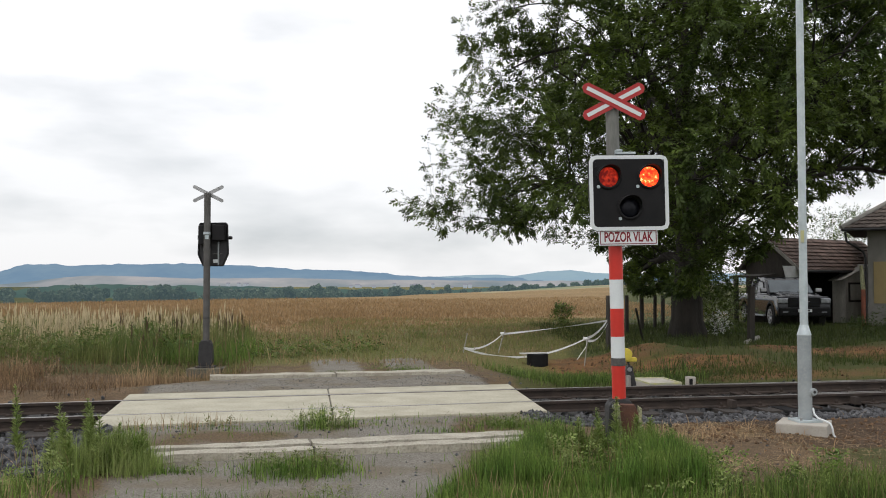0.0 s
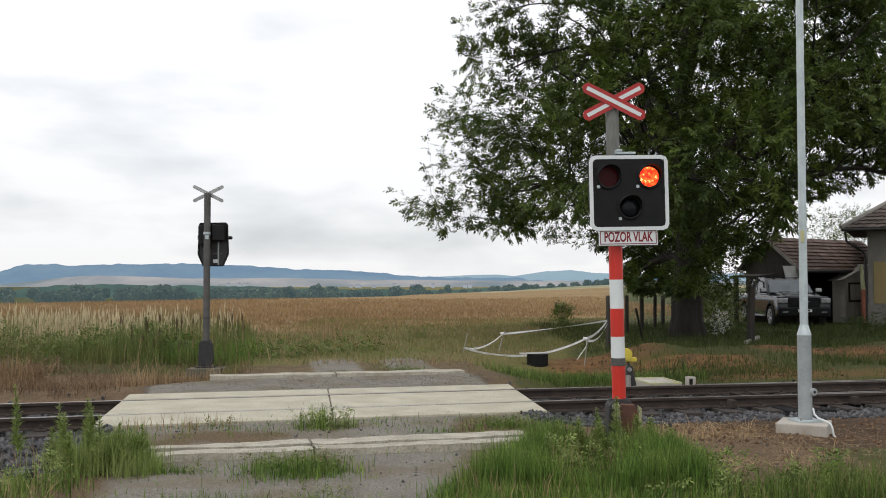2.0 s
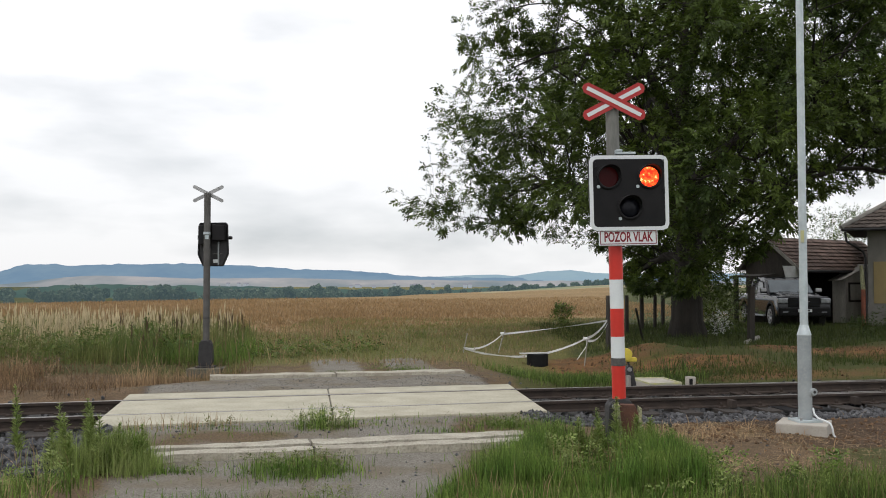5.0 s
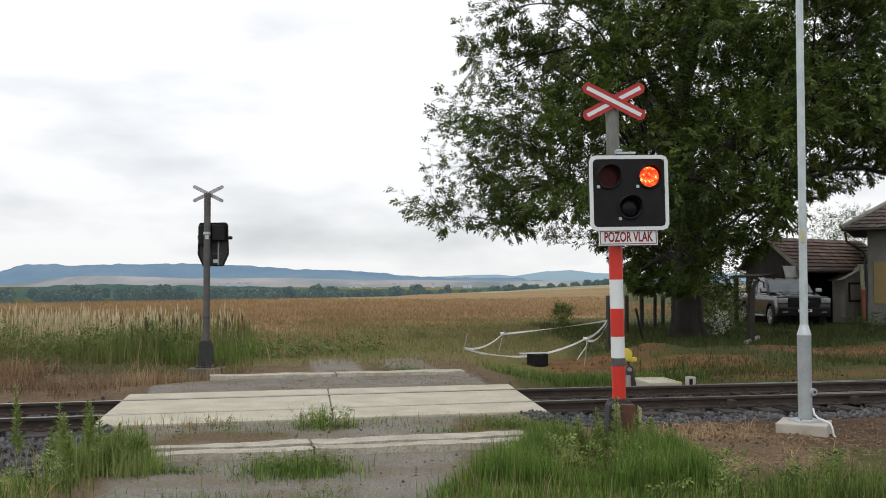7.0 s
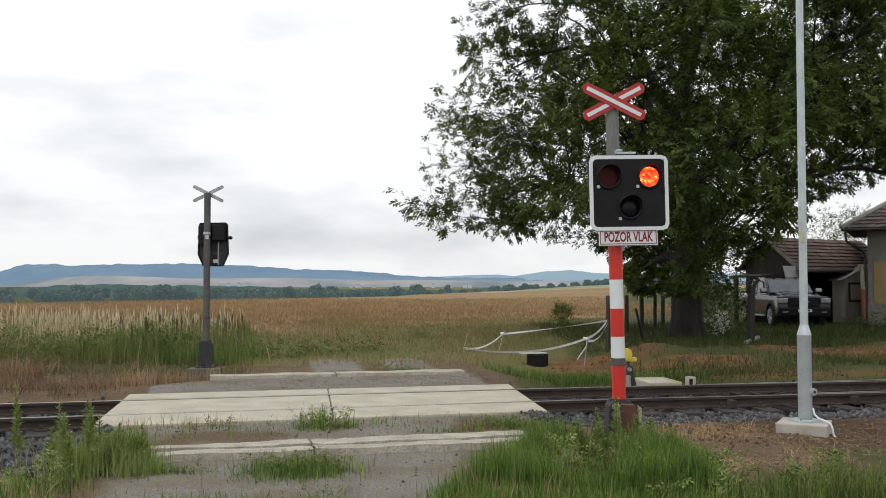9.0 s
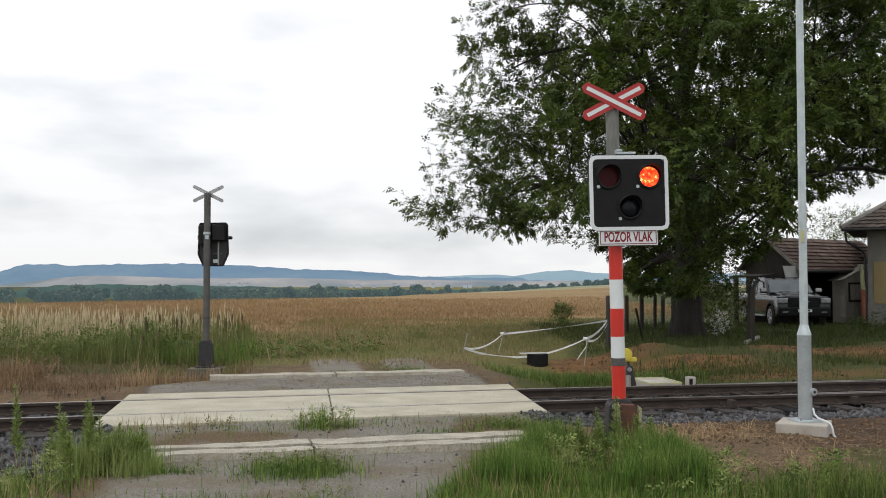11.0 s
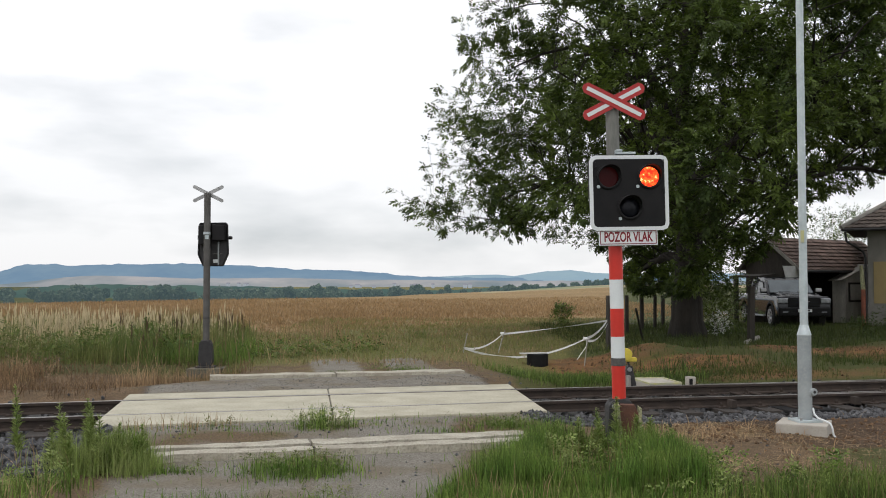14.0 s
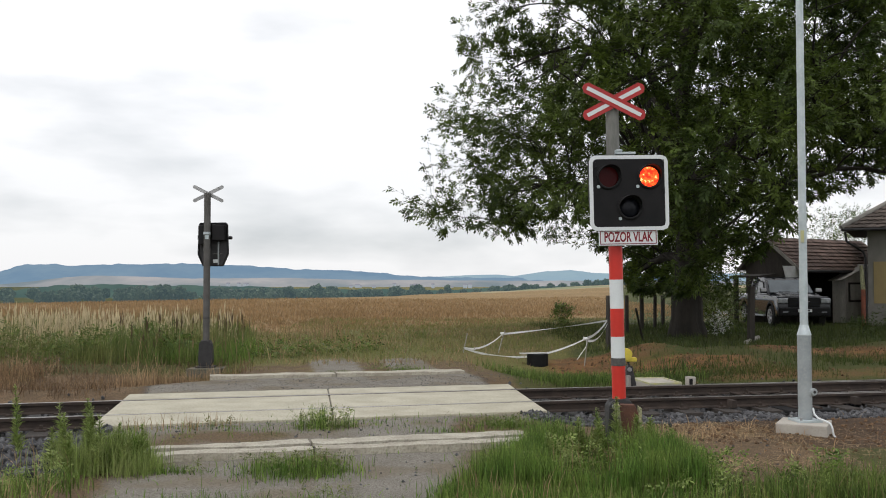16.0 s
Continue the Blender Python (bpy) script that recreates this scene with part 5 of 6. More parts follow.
# air haze over the far land is put into these materials as emission
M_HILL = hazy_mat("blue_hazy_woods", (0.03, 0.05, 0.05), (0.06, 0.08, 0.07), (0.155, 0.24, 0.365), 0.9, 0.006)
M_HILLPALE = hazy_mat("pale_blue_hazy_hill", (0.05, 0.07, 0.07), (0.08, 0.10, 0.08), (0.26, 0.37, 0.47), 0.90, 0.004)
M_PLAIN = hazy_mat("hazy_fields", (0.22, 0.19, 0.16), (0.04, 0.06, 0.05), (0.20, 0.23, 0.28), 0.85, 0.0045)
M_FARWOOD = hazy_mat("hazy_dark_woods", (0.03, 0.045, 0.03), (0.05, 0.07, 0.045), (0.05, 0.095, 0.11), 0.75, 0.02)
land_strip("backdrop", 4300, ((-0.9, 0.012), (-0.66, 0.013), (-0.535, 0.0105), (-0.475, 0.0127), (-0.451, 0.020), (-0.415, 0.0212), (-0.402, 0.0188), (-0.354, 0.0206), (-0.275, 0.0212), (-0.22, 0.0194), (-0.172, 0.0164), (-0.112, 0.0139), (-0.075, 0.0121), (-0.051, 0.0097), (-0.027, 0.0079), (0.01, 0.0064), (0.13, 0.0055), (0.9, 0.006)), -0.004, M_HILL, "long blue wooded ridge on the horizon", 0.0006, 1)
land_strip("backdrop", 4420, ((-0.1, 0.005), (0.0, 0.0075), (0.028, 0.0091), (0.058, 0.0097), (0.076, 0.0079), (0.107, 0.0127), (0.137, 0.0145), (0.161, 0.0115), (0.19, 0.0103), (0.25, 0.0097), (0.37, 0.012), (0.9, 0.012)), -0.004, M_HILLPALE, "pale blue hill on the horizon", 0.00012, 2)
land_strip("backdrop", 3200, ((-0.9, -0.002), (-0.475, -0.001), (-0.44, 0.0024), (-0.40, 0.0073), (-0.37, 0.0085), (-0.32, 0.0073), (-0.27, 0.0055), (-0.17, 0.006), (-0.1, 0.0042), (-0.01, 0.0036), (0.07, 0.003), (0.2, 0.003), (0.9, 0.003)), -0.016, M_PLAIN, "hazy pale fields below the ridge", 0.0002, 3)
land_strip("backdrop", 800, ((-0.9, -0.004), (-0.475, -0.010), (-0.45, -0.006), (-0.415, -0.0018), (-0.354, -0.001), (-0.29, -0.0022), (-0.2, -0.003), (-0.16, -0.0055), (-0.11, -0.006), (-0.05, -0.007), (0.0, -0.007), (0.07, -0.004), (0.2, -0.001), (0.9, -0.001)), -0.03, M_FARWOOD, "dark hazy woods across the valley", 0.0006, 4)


def far_trees():
    """Trees and copses beyond the field: many leaf clumps each."""
    r = np.random.RandomState(8)
    C = []
    belt = [(a, -0.0065 + r.normal(0, 0.0018), r.uniform(0.006, 0.014), r.uniform(500, 700)) for a in r.uniform(-0.5, -0.02, 48)]
    belt += [(a, -0.011 + r.normal(0, 0.0015), r.uniform(0.006, 0.012), r.uniform(380, 480)) for a in r.uniform(-0.5, -0.16, 20)]
    for a, e, w, far in (*belt, (-0.465, -0.014, 0.009, 330), (-0.432, -0.013, 0.007, 420), (-0.40, -0.006, 0.02, 480), (-0.375, -0.004, 0.016, 500), (-0.345, -0.010, 0.012, 430), (-0.325, -0.003, 0.014, 450), (-0.30, -0.0015, 0.016, 470), (-0.282, -0.004, 0.010, 480),
            (-0.23, -0.006, 0.014, 560), (-0.205, -0.005, 0.018, 540), (-0.182, -0.006, 0.014, 560), (-0.165, -0.004, 0.012, 600), (-0.145, -0.007, 0.014, 580), (-0.12, -0.009, 0.012, 600), (-0.095, -0.007, 0.014, 620), (-0.075, -0.0075, 0.012, 640), (-0.055, -0.009, 0.008, 640), (-0.032, -0.0085, 0.007, 600),
            (-0.015, -0.008, 0.006, 560), (0.0, -0.007, 0.009, 560), (0.005, -0.0025, 0.005, 560), (0.022, -0.007, 0.006, 600), (0.036, -0.006, 0.008, 600), (0.055, -0.0035, 0.011, 640), (0.072, -0.002, 0.013, 640), (0.088, -0.001, 0.012, 660), (0.10, -0.0015, 0.006, 650), (0.115, -0.0005, 0.007, 640), (0.128, -0.0005, 0.007, 640),
            (0.142, 0.001, 0.008, 660), (0.155, 0.003, 0.006, 700), (0.165, 0.003, 0.007, 700), (0.176, 0.004, 0.009, 700), (0.19, 0.0045, 0.009, 700), (0.21, 0.006, 0.012, 600), (0.24, 0.007, 0.012, 600)):
        top = 1.66 + e * far
        n = int(600 + 48000 * w)
        u = r.normal(0, 1, (n, 3))
        u /= np.linalg.norm(u, axis=1)[:, None]
        u *= r.uniform(0.6, 1.05, (n, 1))
        hgt = max(6.0, w * far * 0.9)
        c = np.array((a * far, far, top - hgt * 0.5))
        lob = 1 + 0.25 * np.sin(u[:, :1] * 7 + r.uniform(0, 6)) * np.cos(u[:, 2:] * 5)
        C.append(np.concatenate([c + u * lob * np.array((w * far * 0.62, w * far * 0.6, hgt * 0.5)), np.full((n, 1), 0.0009 * far)], 1))
    C = np.concatenate(C)
    n = len(C)
    q = r.normal(0, 1, (n, 4, 3)) * C[:, 3][:, None, None]
    d1, d2 = q[:, 0], q[:, 1]
    V = np.stack([C[:, :3] - d1, C[:, :3] - d2, C[:, :3] + d1, C[:, :3] + d2], 1)
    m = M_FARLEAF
    # bluish air haze painted on the leaves as a faint glow
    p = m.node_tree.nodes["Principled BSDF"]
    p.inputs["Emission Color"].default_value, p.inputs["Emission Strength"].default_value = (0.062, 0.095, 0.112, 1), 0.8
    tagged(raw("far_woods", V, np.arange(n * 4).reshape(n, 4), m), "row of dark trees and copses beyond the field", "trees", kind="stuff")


far_trees()


def far_houses():
    """A village far off in the valley: pale walls under low pitched roofs."""
    # village walls and roofs carry painted haze as emission too
    wall = hazy_mat("hazy_pale_walls", (0.22, 0.22, 0.21), (0.16, 0.16, 0.16), (0.27, 0.32, 0.38), 0.8, 0.05)
    roof = hazy_mat("hazy_dull_roofs", (0.16, 0.12, 0.11), (0.12, 0.11, 0.11), (0.16, 0.20, 0.26), 0.8, 0.05)
    rr = random.Random(17)
    for k in range(16):
        a = rr.uniform(-0.10, 0.035) if k < 12 else rr.uniform(-0.27, -0.20)
        far, w, h = rr.uniform(2300, 2700), rr.uniform(6, 13), rr.uniform(1.5, 3.5)
        x, z = a * far, 1.66 + rr.uniform(-0.0048, -0.0012) * far
        g = thing("house", pose(x, far, z, 0, 0, rr.uniform(-20, 20)), "small pale house in the hazy valley", "house", "village in the valley")
        part("wall", box(-w / 2, w / 2, -4, 4, -12, h), wall, g)
        part("roof", prism([(-4.6, h), (4.6, h), (0, h + 3.2)], -w / 2 - 0.5, w / 2 + 0.5, 0, None, Matrix.Rotation(radians(90), 4, "Z")), roof, g)


far_houses()


# ---- yard: fence posts, shed, house ----
M_OLDWOOD = mat("weathered_dark_wood", (0.045, 0.038, 0.032), (0.028, 0.024, 0.021), (0.07, 0.06, 0.05), rough=0.9, scale=5, fine=40, bump=0.5, stretch=(1, 1, 0.2))
M_GREYBOARD = mat("weathered_grey_boards", (0.33, 0.31, 0.28), (0.24, 0.225, 0.20), (0.08, 0.075, 0.07), rough=0.9, scale=4, fine=30, bump=0.4, stretch=(1, 1, 0.2))
M_PALEBOARD = mat("bleached_pale_boards", (0.60, 0.58, 0.53), (0.47, 0.45, 0.41), (0.2, 0.19, 0.17), rough=0.9, scale=4, fine=30, bump=0.4, stretch=(1, 1, 0.2))
M_TILE = mat("old_red_brown_roof_tile", (0.125, 0.082, 0.066), (0.085, 0.064, 0.055), (0.17, 0.14, 0.12), rough=0.9, each=0.35, scale=2, fine=30, bump=0.4)
M_DARKTILE = mat("dark_grey_brown_roof_tile", (0.12, 0.095, 0.08), (0.085, 0.07, 0.062), rough=0.9, each=0.3, scale=2, fine=30, bump=0.4)
M_PLASTER = mat("grey_render", (0.28, 0.265, 0.24), (0.22, 0.21, 0.19), rough=0.95, scale=1.5, fine=40, bump=0.3)
M_OCHRE = mat("ochre_render", (0.42, 0.32, 0.15), (0.36, 0.28, 0.14), rough=0.95, scale=2, fine=40, bump=0.2)
M_GLASS = mat("dark_window_glass", (0.02, 0.022, 0.025), (0.03, 0.032, 0.035), rough=0.08, scale=3, fine=20, bump=0, spec=0.7)
M_SHEET = mat("white_sheet_metal", (0.6, 0.6, 0.58), (0.5, 0.5, 0.48), rough=0.5, scale=3, fine=30, bump=0.05)


def fence_post(x, y, h, w, label):
    b = box(-w / 2, w / 2, -w / 2, w / 2, -0.3, h, 0.012)
    ob = put("fence_post", b, M_OLDWOOD)
    ob.matrix_basis = pose(x, y, gz(x, y), random.uniform(-1, 1), random.uniform(-1, 1), random.uniform(0, 40))
    tagged(ob, label, "post", "fence posts by the tree")


POSTS = ((4.11, 23.2, 1.36, 0.12), (6.10, 31.0, 1.28, 0.10), (7.02, 33.0, 1.30, 0.11), (7.66, 33.8, 1.28, 0.095), (8.75, 37.2, 1.2, 0.12), (9.9, 40.2, 1.2, 0.12), (8.36, 25.4, 1.62, 0.15))
for x, y, h, w in POSTS:
    fence_post(x, y, h, w, "tall dark wooden post standing alone in the grass" if h > 1.6 else "dark wooden fence post in the grass")
b = rod((5.9, 27.6, -0.05), (5.0, 24.2, 1.0), 0.035, 0.03, 8)
tagged(put("prop", b, M_OLDWOOD), "slanting wooden prop of the fence", "prop")


def wire(p, q, z):
    return [(p[0] + (q[0] - p[0]) * t, p[1] + (q[1] - p[1]) * t, z - 0.06 * math.sin(math.pi * t)) for t in (0, 0.25, 0.5, 0.75, 1)]


fw = thing("fence_wire", Matrix(), "thin rusty wires strung between fence posts", "wire")
for (x0, y0, h0, _), (x1, y1, h1, _) in zip(POSTS[1:6], POSTS[2:6]):
    for z in (0.35, 0.75, 1.12):
        part("wire", tube(wire((x0, y0), (x1, y1), z), 0.004, None, 5), M_RAILSIDE, fw)


def tiled_slope(parent, p0, du, dv, nu, nv, material):
    """A roof slope laid with overlapping tiles, course by course."""
    p0, du, dv = Vector(p0), Vector(du), Vector(dv)
    nrm = du.cross(dv).normalized()
    b = bmesh.new()
    vs = [b.verts.new(p) for p in (p0, p0 + du, p0 + du + dv, p0 + dv)]
    f = b.faces.new(vs)
    g = bmesh.ops.extrude_face_region(b, geom=[f])
    bmesh.ops.translate(b, verts=[v for v in g["geom"] if isinstance(v, bmesh.types.BMVert)], vec=-nrm * 0.08)
    bmesh.ops.recalc_face_normals(b, faces=b.faces)
    sl = part("roof_slope", b, M_OLDWOOD, parent, "")
    b = bmesh.new()
    a, c = du / nu, dv / nv
    n1, n2, n3 = nrm * 0.012, nrm * 0.05, nrm * 0.03
    for lo, hi in ((0, 1),):
        q = [Vector((0, 0, 0)) + a * 0.02, a * 0.98, a * 0.98 + c * 1.15, a * 0.02 + c * 1.15]
        t = [b.verts.new(v) for v in (q[0] + n2, q[1] + n2, q[2] + n1 * 0.4, q[3] + n1 * 0.4, q[0] + n1, q[1] + n1)]
        m = b.verts.new((q[0] + q[1]) / 2 + n2 + n3)
        e = b.verts.new((q[2] + q[3]) / 2 + n1 + n3 * 0.5)
        b.faces.new((t[0], m, e, t[3])), b.faces.new((m, t[1], t[2], e)), b.faces.new((t[4], t[5], t[1], m, t[0]))
    me = bpy.data.meshes.new("roof_tile")
    b.to_mesh(me)
    b.free()
    me.materials.append(material)
    for i in range(nu):
        for j in range(nv):
            o = new("roof_tile", me)
            o.parent = sl
            o.matrix_basis = Matrix.Translation(p0 + a * i + c * j + nrm * random.uniform(0, 0.015)) @ Matrix.Rotation(radians(random.uniform(-0.8, 0.8)), 4, "Z")
    return sl


def shed():
    m = pose(14.85, 39.0, gz(14.85, 39), 0, 0, 33)
    g = thing("shed", m, "old dark timber shed with a sagging tiled roof", "shed")
    W, L, e, rz, ry = 2.6, 6.4, 2.42, 3.62, 1.35
    part("rear_wall", box(0, L, W - 0.12, W, -0.2, e), M_OLDWOOD, g)
    part("gable_wall", prism([(0.0, -0.2), (W, -0.2), (W, e), (ry, rz - 0.08), (0.0, e)], 0, 0.1, 0, None, Matrix.Rotation(radians(90), 4, "Z")), M_OLDWOOD, g, "dark boarded gable")
    part("gable_wall", prism([(0.0, -0.2), (W, -0.2), (W, e), (ry, rz - 0.08), (0.0, e)], -L, -L + 0.1, 0, None, Matrix.Rotation(radians(90), 4, "Z")), M_OLDWOOD, g, "dark boarded gable")
    # boarded annex in front of the right bay
    x0, x1, yf = 2.23, 3.98, -0.7
    x = x0
    while x < x1 - 0.05:
        top = 1.88 + (x - x0) * 0.33
        part("board", prism([(x, -0.15), (x + 0.165, -0.15), (x + 0.165, top + 0.055), (x, top)], yf, yf + 0.03, 0.004), M_PALEBOARD, g, "weathered pale grey board")
        x += 0.173
    part("annex_side", box(x0, x0 + 0.03, yf + 0.035, -0.06, -0.15, 1.86), M_PALEBOARD, g)
    part("annex_side", box(x1, x1 + 0.03, yf + 0.035, -0.06, -0.15, 2.4), M_OLDWOOD, g)
    part("annex_roof", prism([(x0 - 0.35, 1.79), (x1 + 0.1, 2.50), (x1 + 0.1, 2.53), (x0 - 0.35, 1.82)], yf - 0.04, -0.1), M_GREYBOARD, g, "sloping board roof of the annex")
    part("beam", box(-0.15, L, -0.05, 0.1, e - 0.14, e, 0.01), M_OLDWOOD, g)
    for x in (0.0, 4.8):
        part("timber_post", box(x, x + 0.13, 0.0, 0.13, -0.1, e - 0.1, 0.01), M_OLDWOOD, g)
    part("interior_wall", box(4.0, 4.05, 0.05, W - 0.15, -0.1, e - 0.15), M_OLDWOOD, g)
    w = part("window", box(2.47, 3.35, yf - 0.015, yf - 0.003, 0.95, 1.65), M_GREYBOARD, g, "small window closed by pale shutters")
    for a0, a1, z0, z1 in ((2.40, 2.48, 0.89, 1.72), (3.34, 3.42, 0.89, 1.72), (2.48, 3.34, 0.89, 0.96), (2.48, 3.34, 1.65, 1.72)):
        part("window_frame", box(a0, a1, yf - 0.05, yf - 0.003, z0, z1, 0.004), M_OLDWOOD, w)
    for k in range(5):
        part("shutter_slat", box(2.50 + k * 0.17, 2.65 + k * 0.17, yf - 0.045, yf - 0.017, 0.97, 1.63, 0.003), M_PALEBOARD, w)
    tiled_slope(g, (-0.3, -0.42, e - 0.22), (L + 0.5, 0, 0), (0, ry + 0.42, rz - e + 0.22), 26, 9, M_TILE)
    tiled_slope(g, (L + 0.2, W + 0.3, e - 0.12), (-L - 0.5, 0, 0), (0, ry - W - 0.3, rz - e + 0.12), 20, 8, M_TILE)
    for (y0, z0), (y1, z1) in (((-0.45, e - 0.22), (ry, rz + 0.03)), ((W + 0.32, e - 0.12), (ry, rz + 0.03))):
        b = bmesh.new()
        v = [b.verts.new(p) for p in ((-0.34, y0, z0), (-0.34, y1, z1), (-0.34, y1, z1 - 0.16), (-0.34, y0, z0 - 0.16))]
        f = b.faces.new(v)
        k = bmesh.ops.extrude_face_region(b, geom=[f])
        bmesh.ops.translate(b, verts=[q for q in k["geom"] if isinstance(q, bmesh.types.BMVert)], vec=(0.035, 0, 0))
        bmesh.ops.recalc_face_normals(b, faces=b.faces)
        part("bargeboard", b, M_GREYBOARD if y0 < 0 else M_OLDWOOD, g, "pale bargeboard along the gable")
    part("lean_to_roof", box(-1.2, -0.1, 0.9, 2.45, 2.04, 2.11, 0, None, pose(0, 0, 0, 0, -5, 0)), M_OLDWOOD, g)
    for x, y, w0 in ((-1.1, 2.3, 0.16), (-1.1, 0.95, 0.06)):
        part("lean_to_post", box(x, x + w0, y, y + w0, -0.2, 1.98, 0.01), M_OLDWOOD, g)
    part("white_panel", prism([(-0.9, 1.75), (-0.1, 1.68), (-0.1, 2.4), (-1.15, 2.4)], -0.12, -0.10), M_SHEET, g, "loose pale sheet under the gable")
    part("gutter", rod((-0.3, -0.47, e - 0.24), (L, -0.47, e - 0.24), 0.05, seg=8), M_IRON, g)


shed()


def house():
    g = thing("house", pose(17.17, 36.9, gz(17.1, 36.6), 0, 0, -27), "rendered house with a dark tiled hip roof", "house")
    part("wall", box(-0.33, 7, 0, 6, -0.3, 3.85), M_PLASTER, g, "grey rough render")
    part("ochre_panel", box(-0.12, 2.4, -0.03, 0.0, 0.9, 2.55, 0.003), M_OCHRE, g, "ochre painted panel on the wall")
    part("plinth", box(-0.36, 7, -0.04, -0.002, -0.3, 0.75), M_PLASTER, g)
    part("soffit", box(-1.15, 7.6, -0.55, 6.5, 3.80, 3.86), M_OLDWOOD, g)
    tiled_slope(g, (-1.2, -0.6, 3.84), (9.0, 0, 0), (3.4, 3.4, 2.2), 34, 14, M_DARKTILE)
    b = bmesh.new()
    v = [b.verts.new(p) for p in ((-1.22, -0.62, 3.86), (2.2, 2.8, 6.08), (-1.22, 6.6, 3.86))]
    b.faces.new(v)
    part("hip_slope", b, M_DARKTILE, g)
    part("hip_ridge", rod((-1.24, -0.64, 3.90), (2.2, 2.8, 6.12), 0.10, seg=8), M_PLASTER, g, "pale mortared hip ridge")
    part("gutter", rod((-1.25, -0.66, 3.80), (7.6, -0.66, 3.80), 0.06, seg=8), M_IRON, g)
    part("downpipe", tube([(-1.1, -0.6, 3.74), (-1.05, -0.5, 3.35), (-0.48, -0.12, 2.95), (-0.40, -0.1, 2.7), (-0.40, -0.1, 0.0)], 0.045), M_IRON, g, "dark rainwater downpipe")
    part("painted_pipe", rod((-0.50, -0.2, 1.4), (-0.56, -0.2, 2.4), 0.09, 0.06, 10), M_FLAKE, g, "yellowish pipe leaning at the corner")
    part("painted_pipe", rod((-0.50, -0.22, 0.0), (-0.50, -0.22, 1.45), 0.09, 0.085, 10), M_RUSTRED, g, "rusty red pipe at the corner")


M_RUSTRED = mat("faded_red_oxide", (0.32, 0.10, 0.06), (0.24, 0.09, 0.06), rough=0.8, scale=6, fine=40)
house()


# ---- pickup truck ----
M_CAR = mat("dark_grey_metallic_paint", (0.022, 0.024, 0.029), (0.018, 0.020, 0.024), rough=0.13, metal=0.0, spec=0.4, scale=3, fine=200, bump=0.0, coat=0.0)
M_CARBLACK = mat("black_plastic_trim", (0.010, 0.010, 0.011), (0.014, 0.014, 0.014), spec=0.1, rough=0.5, scale=6, fine=80, bump=0.02)
M_TYRE = mat("tyre_rubber", (0.014, 0.014, 0.014), (0.022, 0.021, 0.02), rough=0.9, scale=10, fine=60)
M_ALLOY = mat("alloy_wheel", (0.5, 0.5, 0.52), (0.4, 0.4, 0.42), rough=0.3, metal=0.7, scale=8, fine=60, bump=0)
M_LAMPGLASS = mat("headlamp_glass", (0.36, 0.38, 0.40), (0.20, 0.21, 0.23), rough=0.15, metal=0.6, scale=12, fine=60, bump=0)
M_SCREEN = mat("windscreen_glass", (0.10, 0.12, 0.13), (0.075, 0.09, 0.10), rough=0.06, metal=0.5, scale=2, fine=10, bump=0, spec=0.9)


def side_shape(pts, x0, x1, bevel, taper=None):
    """An outline in y and z, pulled across from x0 to x1; taper narrows it above a height."""
    b = prism([(y, z) for y, z in pts], x0, x1, 0, None, Matrix(((0, 1, 0, 0), (1, 0, 0, 0), (0, 0, 1, 0), (0, 0, 0, 1))))
    bmesh.ops.recalc_face_normals(b, faces=b.faces)
    if taper:
        z0, z1, k = taper
        for v in b.verts:
            t = min(max((v.co.z - z0) / (z1 - z0), 0), 1)
            v.co.x *= 1 - k * t
    soft(b, bevel, 3, 25)
    return smooth(b)


def wheel(parent, x, y, out):
    z, R = 0.41, 0.41
    t = part("tyre", rod((x - 0.14, y, z), (x + 0.14, y, z), R, seg=32, bevel=0.05), M_TYRE, parent)
    ox = x + out * 0.145
    b = rod((ox - 0.02 * out, y, z), (ox, y, z), 0.27, seg=28)
    part("rim", b, M_CARBLACK, t)
    b = rod((ox, y, z), (ox + 0.012 * out, y, z), 0.07, seg=16)
    for k in range(7):
        a = 6.2832 * k / 7
        b = rod((ox + 0.006 * out, y + 0.05 * math.cos(a), z + 0.05 * math.sin(a)), (ox + 0.004 * out, y + 0.26 * math.cos(a), z + 0.26 * math.sin(a)), 0.028, 0.035, 6, b)
    part("spokes", b, M_ALLOY, t, "bright alloy spokes")
    part("rim_edge", ring_wheel(ox, y, z, out), M_ALLOY, t, "bright rim edge")


def ring_wheel(x, y, z, out):
    b = bmesh.new()
    n = 28
    A = [[b.verts.new((x + dx * out, y + r * math.cos(6.2832 * i / n), z + r * math.sin(6.2832 * i / n))) for i in range(n)] for r, dx in ((0.285, 0.0), (0.285, 0.02), (0.255, 0.02), (0.255, 0.0))]
    for p, q in zip(A, A[1:]):
        for i in range(n):
            b.faces.new((p[i], p[(i + 1) % n], q[(i + 1) % n], q[i]))
    bmesh.ops.recalc_face_normals(b, faces=b.faces)
    return b


def arch_trim(sx):
    """Black lip round the front wheel opening."""
    b = bmesh.new()
    rows = []
    for k in range(13):
        a = math.pi * k / 12
        rows.append([b.verts.new((sx * x, q * math.cos(a), 0.42 + q * math.sin(a))) for q, x in ((0.50, 0.985), (0.50, 1.02), (0.57, 1.015), (0.57, 0.985))])
    for p, q in zip(rows, rows[1:]):
        for i in range(4):
            b.faces.new((p[i], p[(i + 1) % 4], q[(i + 1) % 4], q[i]))
    bmesh.ops.recalc_face_normals(b, faces=b.faces)
    return b


